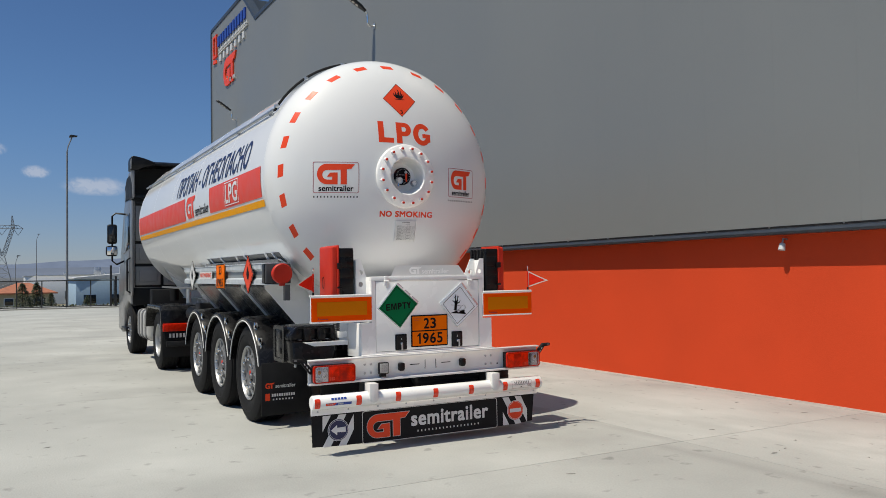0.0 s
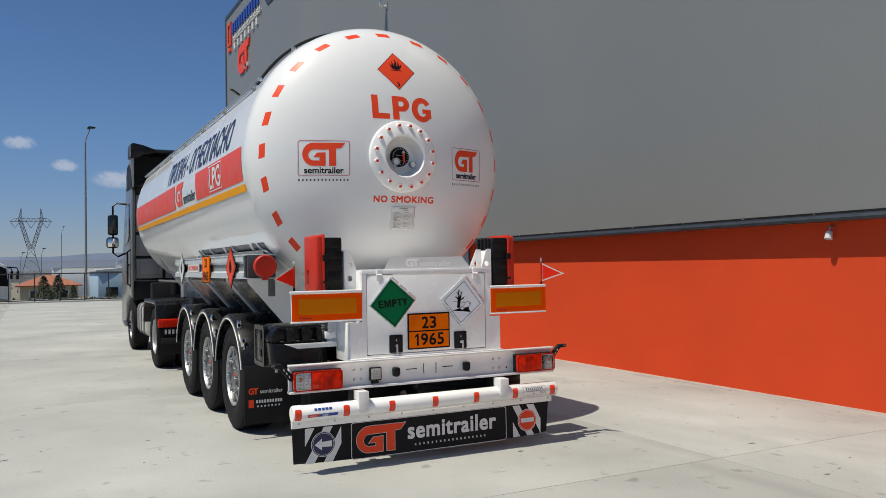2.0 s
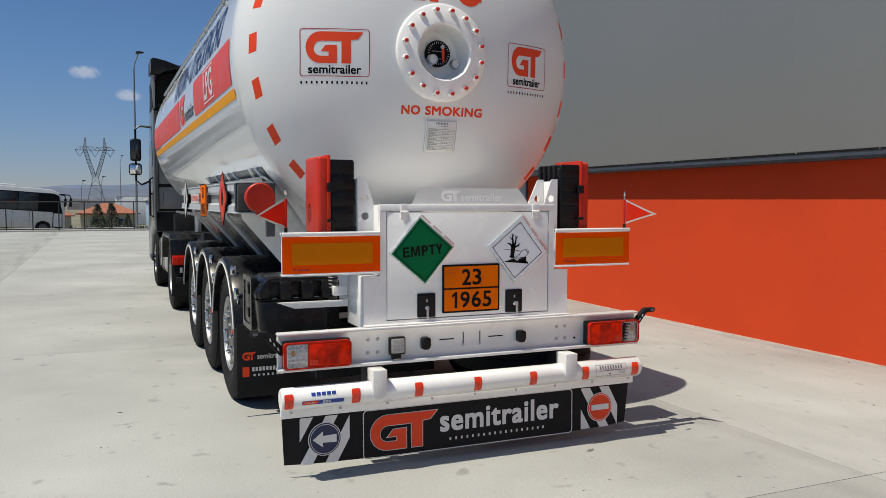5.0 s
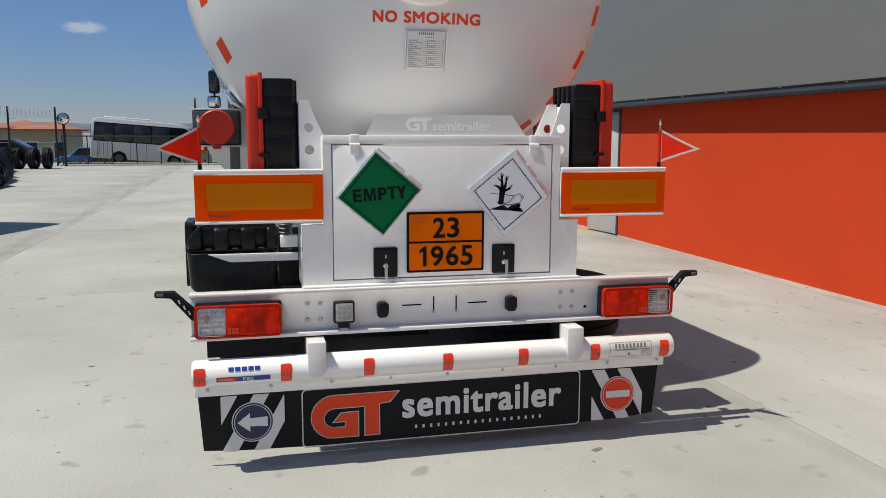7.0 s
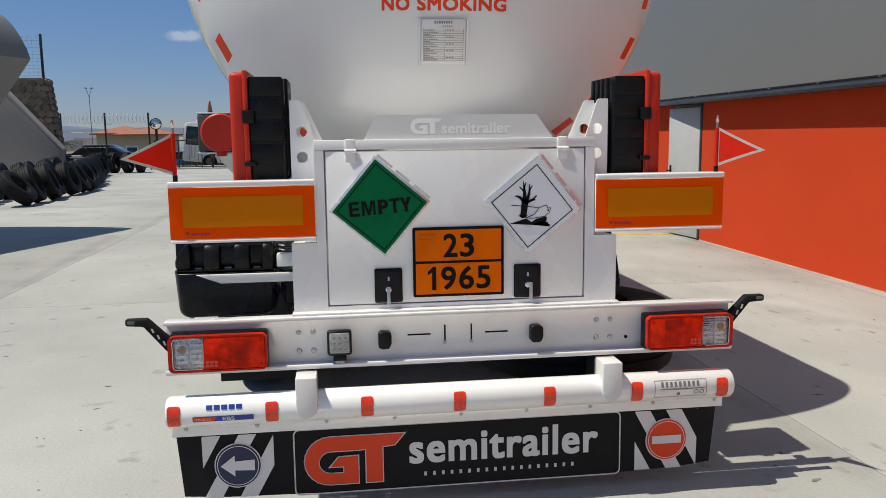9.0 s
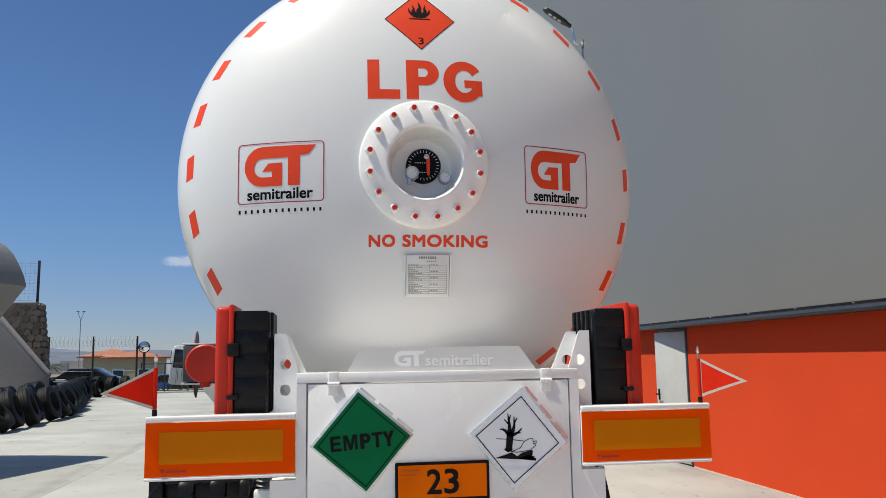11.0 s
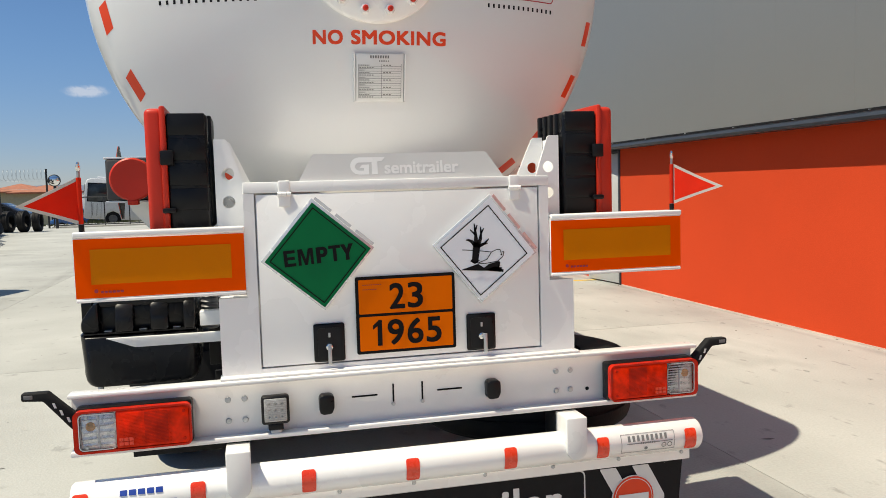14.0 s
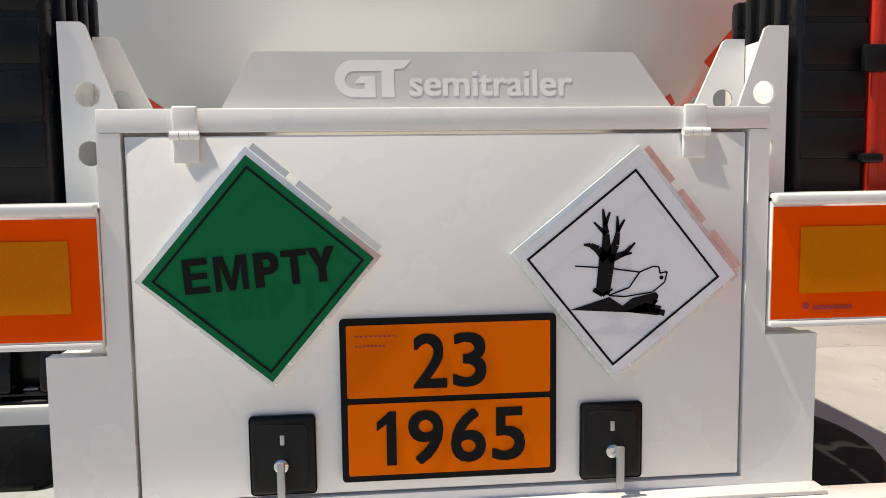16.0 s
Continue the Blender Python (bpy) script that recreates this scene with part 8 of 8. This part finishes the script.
lamp_post(0.45, 110, 7.5, (1,), 0.06, 0.7)
lamp_post(-4.3, 110, 4.1, (1,), 0.06)
lamp_post(-1.9, 112, 4.7, (1,), 0.06)
lamp_post(-23.0, 75, 6.3, (1, -1), 0.05, 0.6)


# lattice pylon; distance haze is put into its paler steel colour
M_PYLON = mat("hazed_pylon_steel", (0.19, 0.21, 0.24), 0.7, metal=0.2)


def pylon(x, y, z, h):
    p = thing("lattice_pylon", (x, y, z), "grey lattice electricity pylon far away", "pylon")
    r = h * 0.0026

    def lattice(a0, a1, w0, w1, n, k=1.3):
        """A square lattice mast from a0 to a1, w0 wide at its foot and w1 at its top."""
        bm = bmesh.new()
        A, B = Vector(a0), Vector(a1)
        corner = lambda f, sx, sy: Vector((x, y, z)) + A.lerp(B, f) + Vector((sx, sy, 0)) * ((w0 + (w1 - w0) * f) / 2)
        for sx in (-1, 1):
            for sy in (-1, 1):
                cyl(corner(0, sx, sy), corner(1, sx, sy), r * k, 4, bm=bm)
        for j in range(n):
            f, g = j / n, (j + 1) / n
            for sy in (-1, 1):
                cyl(corner(f, -1, sy), corner(g, 1, sy), r * 0.8, 4, bm=bm)
                cyl(corner(f, 1, sy), corner(g, -1, sy), r * 0.8, 4, bm=bm)
                cyl(corner(g, -1, sy), corner(g, 1, sy), r * 0.8, 4, bm=bm)
                cyl(corner(f, sy, -1), corner(g, sy, 1), r * 0.8, 4, bm=bm)
        return bm
    waist, top = h * 0.52, h * 0.86
    part("lower_lattice", lattice((0, 0, 0), (0, 0, waist), h * 0.30, h * 0.055, 5, 1.6), M_PYLON, p)
    for sx in (-1, 1):
        part("fork", lattice((sx * h * 0.015, 0, waist), (sx * h * 0.115, 0, top), h * 0.045, h * 0.04, 8), M_PYLON, p)
        part("horn", lattice((sx * h * 0.115, 0, top), (sx * h * 0.105, 0, h), h * 0.04, h * 0.006, 4, 1.1), M_PYLON, p)
    arm = bmesh.new()
    bar = lambda u0, v0, u1, v1, k: cyl((x + u0 * h, y, z + v0 * h), (x + u1 * h, y, z + v1 * h), r * k, 4, bm=arm)
    bar(-0.225, 0.845, 0.225, 0.845, 1.5)
    bar(-0.17, 0.885, 0.17, 0.885, 1.3)
    for sx in (-1, 1):
        bar(sx * 0.17, 0.885, sx * 0.225, 0.845, 1.3)
    for k in range(12):
        bar(-0.17 + 0.34 * k / 12, 0.885 if k % 2 else 0.845, -0.17 + 0.34 * (k + 1) / 12, 0.845 if k % 2 else 0.885, 0.8)
    for cx in (-0.17, 0.0, 0.17):
        for sx in (-1, 1):
            bar(cx + sx * 0.05, 0.845, cx, 0.765, 1.0)
    part("crossarm", arm, M_PYLON, p)


pylon(-3.25, 300, -5.1, 28.4)


# small conifers by the road
def conifer(x, y, h, seed):
    r = random.Random(seed)
    t = thing("conifer", (x, y, ground_z(x, y)), "small dark green conifer by the road", "tree", "conifers by the road")
    z0 = ground_z(x, y)
    part("trunk", cyl((x, y, z0), (x, y, z0 + h * 0.9), 0.07, 8, 0.02), M_BARK, t)
    bm = bmesh.new()
    lumps = [(r.uniform(0, math.tau), r.uniform(0.1, 0.8), r.uniform(0.7, 1.25)) for _ in range(9)]
    for k in range(1500):
        f = r.random() ** 0.85
        a = r.uniform(0, math.tau)
        swell = 1.0
        for la, lf, lw in lumps:
            near = max(0.0, 1 - abs((a - la + math.pi) % math.tau - math.pi) / 0.9) * max(0.0, 1 - abs(f - lf) / 0.16)
            swell += (lw - 0.95) * near
        rad = h * 0.36 * (1 - f) ** 0.75 * swell * r.random() ** 0.45 + 0.02
        c = Vector((x + rad * math.cos(a), y + rad * math.sin(a), z0 + 0.12 + f * h * 0.95 - rad * 0.12))
        n = h * r.uniform(0.016, 0.036)
        d = Vector((math.cos(a), math.sin(a), r.uniform(-0.5, 0.8))).normalized()
        u = d.cross(Vector((r.uniform(-0.3, 0.3), 0, 1))).normalized()
        v = [bm.verts.new(p) for p in (c - u * n * 0.7, c + d * n * 1.8, c + u * n * 0.7, c + Vector((0, 0, n * 0.6)))]
        bm.faces.new((v[0], v[1], v[3]))
        bm.faces.new((v[2], v[3], v[1]))
    part("crown", bm, M_LEAF, t, smooth=0)


for k, (x, y, h) in enumerate(((-2.3, 56, 2.2), (-1.4, 56.5, 2.25), (-7.4, 62, 1.6), (-5.0, 62, 1.3), (-0.2, 62, 1.5), (2.2, 60, 1.3), (-24.5, 52, 2.4), (-23.2, 51, 2.0), (-9.8, 66, 1.5))):
    conifer(x, y, h, 30 + k)

# low scrub along the road and a small palm behind the tyres
M_SCRUB = mat("dry_scrub", (0.075, 0.085, 0.035), 0.85, vary=0.4, scale=1.5)
rng = random.Random(14)
scrub = bmesh.new()
for k in range(2600):
    x, y = rng.uniform(-13, 9), rng.choice((rng.uniform(57, 62), rng.uniform(44.5, 46.5) if k % 4 == 0 else rng.uniform(62, 68)))
    z = ground_z(x, y)
    if noise.noise(Vector((x * 0.5, y * 0.3, 0))) < -0.05:
        continue
    h = rng.uniform(0.15, 0.55) * (0.5 if y < 50 else 1.0)
    a = rng.uniform(0, math.tau)
    w = h * 0.22
    u = Vector((math.cos(a) * w, math.sin(a) * w, 0))
    c = Vector((x, y, z - 0.02))
    lean = Vector((rng.uniform(-0.3, 0.3) * h, rng.uniform(-0.3, 0.3) * h, h))
    v = [scrub.verts.new(q) for q in (c - u, c + u, c + lean * 0.6 + u * 1.3, c + lean, c + lean * 0.6 - u * 1.3)]
    scrub.faces.new(v)
solid("scrub", scrub, M_SCRUB, "dry green scrub beside the road", "scrub", kind="stuff", smooth=0)

palm = thing("palm", (-15.7, 44.0, ground_z(-15.7, 44.0)), "small dark fan palm behind the loose tyres", "palm")
part("trunk", cyl((-15.7, 44.0, -0.1), (-15.7, 44.0, 1.35), 0.11, 10, 0.08), M_BARK, palm)
for k in range(16):
    a, up = math.tau * k / 16 + 0.2 * math.sin(k * 5), rng.uniform(0.25, 1.0)
    d = Vector((math.cos(a), math.sin(a), 0))
    pts = [Vector((-15.7, 44.0, 1.35)) + d * (0.75 * f) + Vector((0, 0, 0.75 * up * f - 0.55 * f * f)) for f in (0, 0.3, 0.6, 0.85, 1.0)]
    w = d.cross(Vector((0, 0, 1)))
    bm = bmesh.new()
    for j in range(9):
        f = 0.15 + 0.1 * j
        i = min(3, int(f * 4))
        c = pts[i].lerp(pts[i + 1], f * 4 - i)
        for sd in (-1, 1):
            tip = c + w * (sd * 0.24 * math.sin(f * 2.6)) + d * 0.12 - Vector((0, 0, 0.05))
            bm.faces.new([bm.verts.new(q) for q in (c - d * 0.02, c + d * 0.03, tip)])
    merge(bm, tube(pts, 0.012, 5))
    part("frond", bm, M_LEAF, palm, smooth=0)

# far ridge, three overlapping lines of hills; haze is put into their colours
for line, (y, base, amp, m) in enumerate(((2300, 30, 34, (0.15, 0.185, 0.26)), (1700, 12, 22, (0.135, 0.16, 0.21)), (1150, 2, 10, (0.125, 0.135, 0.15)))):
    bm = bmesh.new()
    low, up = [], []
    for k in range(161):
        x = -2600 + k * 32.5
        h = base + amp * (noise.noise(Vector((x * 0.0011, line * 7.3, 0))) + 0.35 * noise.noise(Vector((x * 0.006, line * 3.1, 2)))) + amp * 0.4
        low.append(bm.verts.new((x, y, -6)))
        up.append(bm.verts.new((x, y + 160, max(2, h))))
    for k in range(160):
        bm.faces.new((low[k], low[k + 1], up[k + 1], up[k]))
    solid("backdrop_hills", bm, mat("hills_%s" % "abc"[line], m, 1.0, vary=0.12, scale=0.012, spec=0.0), "ridge of distant hills, coloured blue for haze", "hills", kind="structure")

# far town: small pale blocks below the hills
town = bmesh.new()
rng = random.Random(3)
for k in range(150):
    x, y = rng.uniform(-420, 420), rng.uniform(420, 900)
    s = rng.uniform(4, 12)
    box(x - s, x + s, y, y + s, -6, -6 + rng.uniform(3, 9), 0, bm=town)
solid("distant_town", town, mat("town_render", (0.42, 0.38, 0.35), 0.9, vary=0.25, scale=0.03), "scattered pale houses of a distant town", "town", kind="stuff", smooth=0)

# small fair-weather clouds, far off
def cloud(x, y, z, w, h, seed):
    m = bpy.data.materials.new("cloud_vapour")
    m.use_nodes = True
    t = m.node_tree
    t.nodes.remove(t.nodes["Principled BSDF"])
    co = t.nodes.new("ShaderNodeTexCoord")
    n = t.nodes.new("ShaderNodeTexNoise")
    n.inputs["Scale"].default_value, n.inputs["Detail"].default_value, n.inputs["Roughness"].default_value = 2.2, 6.0, 0.6
    mp = t.nodes.new("ShaderNodeMapping")
    mp.inputs["Location"].default_value = (seed * 3.7, seed * 1.3, 0)
    mp.inputs["Scale"].default_value = (2.2, 1.0, 1.0)
    t.links.new(co.outputs["Generated"], mp.inputs["Vector"])
    t.links.new(mp.outputs[0], n.inputs["Vector"])
    g = t.nodes.new("ShaderNodeTexGradient")
    g.gradient_type = "SPHERICAL"
    mp2 = t.nodes.new("ShaderNodeMapping")
    mp2.inputs["Location"].default_value = (-1, 0, -0.75)
    mp2.inputs["Scale"].default_value = (2, 0.0, 1.9)
    t.links.new(co.outputs["Generated"], mp2.inputs["Vector"])
    t.links.new(mp2.outputs[0], g.inputs["Vector"])
    mul = t.nodes.new("ShaderNodeMath")
    mul.operation = "MULTIPLY"
    t.links.new(n.outputs["Fac"], mul.inputs[0])
    t.links.new(g.outputs["Fac"], mul.inputs[1])
    r = t.nodes.new("ShaderNodeMapRange")
    r.interpolation_type = "SMOOTHSTEP"
    for key, val in (("From Min", 0.06), ("From Max", 0.36), ("To Min", 0.0), ("To Max", 0.36)):
        r.inputs[key].default_value = val
    t.links.new(mul.outputs[0], r.inputs["Value"])
    tr = t.nodes.new("ShaderNodeBsdfTransparent")
    em = t.nodes.new("ShaderNodeEmission")
    em.inputs["Color"].default_value, em.inputs["Strength"].default_value = (0.52, 0.51, 0.54, 1), 1.0
    mix = t.nodes.new("ShaderNodeMixShader")
    t.links.new(r.outputs[0], mix.inputs["Fac"])
    t.links.new(tr.outputs[0], mix.inputs[1])
    t.links.new(em.outputs[0], mix.inputs[2])
    t.links.new(mix.outputs[0], t.nodes["Material Output"].inputs["Surface"])
    bm = bmesh.new()
    rows = [[bm.verts.new((x + w * (i / 8 - 0.5), y + 3.0 * math.sin(i * 1.3 + j), z + h * (j / 4 - 0.5))) for i in range(9)] for j in range(5)]
    for a, b in zip(rows, rows[1:]):
        for i in range(8):
            bm.faces.new((a[i], a[i + 1], b[i + 1], b[i]))
    solid("backdrop_cloud", bm, m, "small pale fair-weather cloud in the blue sky", "cloud", kind="structure")


for k, (x, z, w, h) in enumerate(((132, 156, 135, 40), (45, 174, 55, 26), (-20, 207, 62, 28), (-245, 173, 95, 26))):
    cloud(x, 1400, z, w, h, k + 1)

# grit and dead leaves scattered over the concrete
rng = random.Random(21)
grit = bmesh.new()
for k in range(190):
    if k % 3:
        x, y = rng.uniform(-7.5, 4.6), rng.uniform(-3.5, 16)
    else:
        x, y = 4.84 - abs(rng.gauss(0, 0.12)), rng.uniform(-3, 12)
    s = rng.choice((0.003, 0.004, 0.005, 0.007, 0.010))
    a = rng.uniform(0, math.tau)
    c, d = math.cos(a), math.sin(a)
    base = [(-1.3, -0.6), (0.2, -0.8), (1.4, 0.1), (0.5, 0.8), (-0.9, 0.5)]
    low = [grit.verts.new((x + s * (u * c - v * d), y + s * (u * d + v * c), 0.0005)) for u, v in base]
    top = grit.verts.new((x + s * 0.1, y, 0.0005 + s * rng.uniform(0.3, 0.9)))
    for i in range(5):
        grit.faces.new((low[i], low[(i + 1) % 5], top))
solid("grit", grit, mat("grit_mix", (0.13, 0.11, 0.085), 0.9, vary=0.4, scale=30), "scattered grit and dry leaf bits on the concrete", "grit", kind="stuff", smooth=0)

# chips and short scrapes in the concrete
rng = random.Random(31)
bm = bmesh.new()
for k in range(230):
    near = k < 150
    cx, cy = (rng.uniform(-5.5, 4.5), rng.uniform(-5.5, 6.0)) if near else (rng.uniform(-9.0, 4.6), rng.uniform(6.0, 26.0))
    size = rng.choice((0.006, 0.010, 0.016, 0.026, 0.042))
    a0, flatness = rng.gauss(0.0, 0.5), rng.uniform(0.10, 0.45)
    ring = []
    for j in range(9):
        a = math.tau * j / 9
        p, q = size * rng.uniform(0.6, 1.15) * math.cos(a), size * flatness * rng.uniform(0.5, 1.2) * math.sin(a)
        ring.append(bm.verts.new((cx + p * math.cos(a0) - q * math.sin(a0), cy + p * math.sin(a0) + q * math.cos(a0), 0.0025)))
    bm.faces.new(ring)
M_SCRAPE = mat("scraped_concrete", (0.25, 0.25, 0.235), 0.9, vary=0.3, scale=20, bump=0.4, bump_scale=90)
island_tint(M_SCRAPE, 0.30)
solid("concrete_scrape", bm, M_SCRAPE, "small dark chips and scrapes in the concrete yard", "scrapes", kind="stuff")

# ---- concrete bays of the yard, last ----
BAY = 6.0
island_tint(M_CONCRETE, 0.035)
slab_mesh = finish("slab", box(0.0025, BAY - 0.0025, 0.0025, BAY - 0.0025, -0.12, 0.0, 0.0), M_CONCRETE, 0)
edge_mesh = finish("slab", box(0.0025, 2.855, 0.0025, BAY - 0.0025, -0.12, 0.0, 0.0), M_CONCRETE, 0)
for i in range(-8, 1):
    for j in range(-9, 8):
        s = new("slab", edge_mesh if i == 0 else slab_mesh)
        s.parent = yard
        s.location = (2.0 + i * BAY if i < 0 else 2.0, -1.3 + j * BAY, 0)
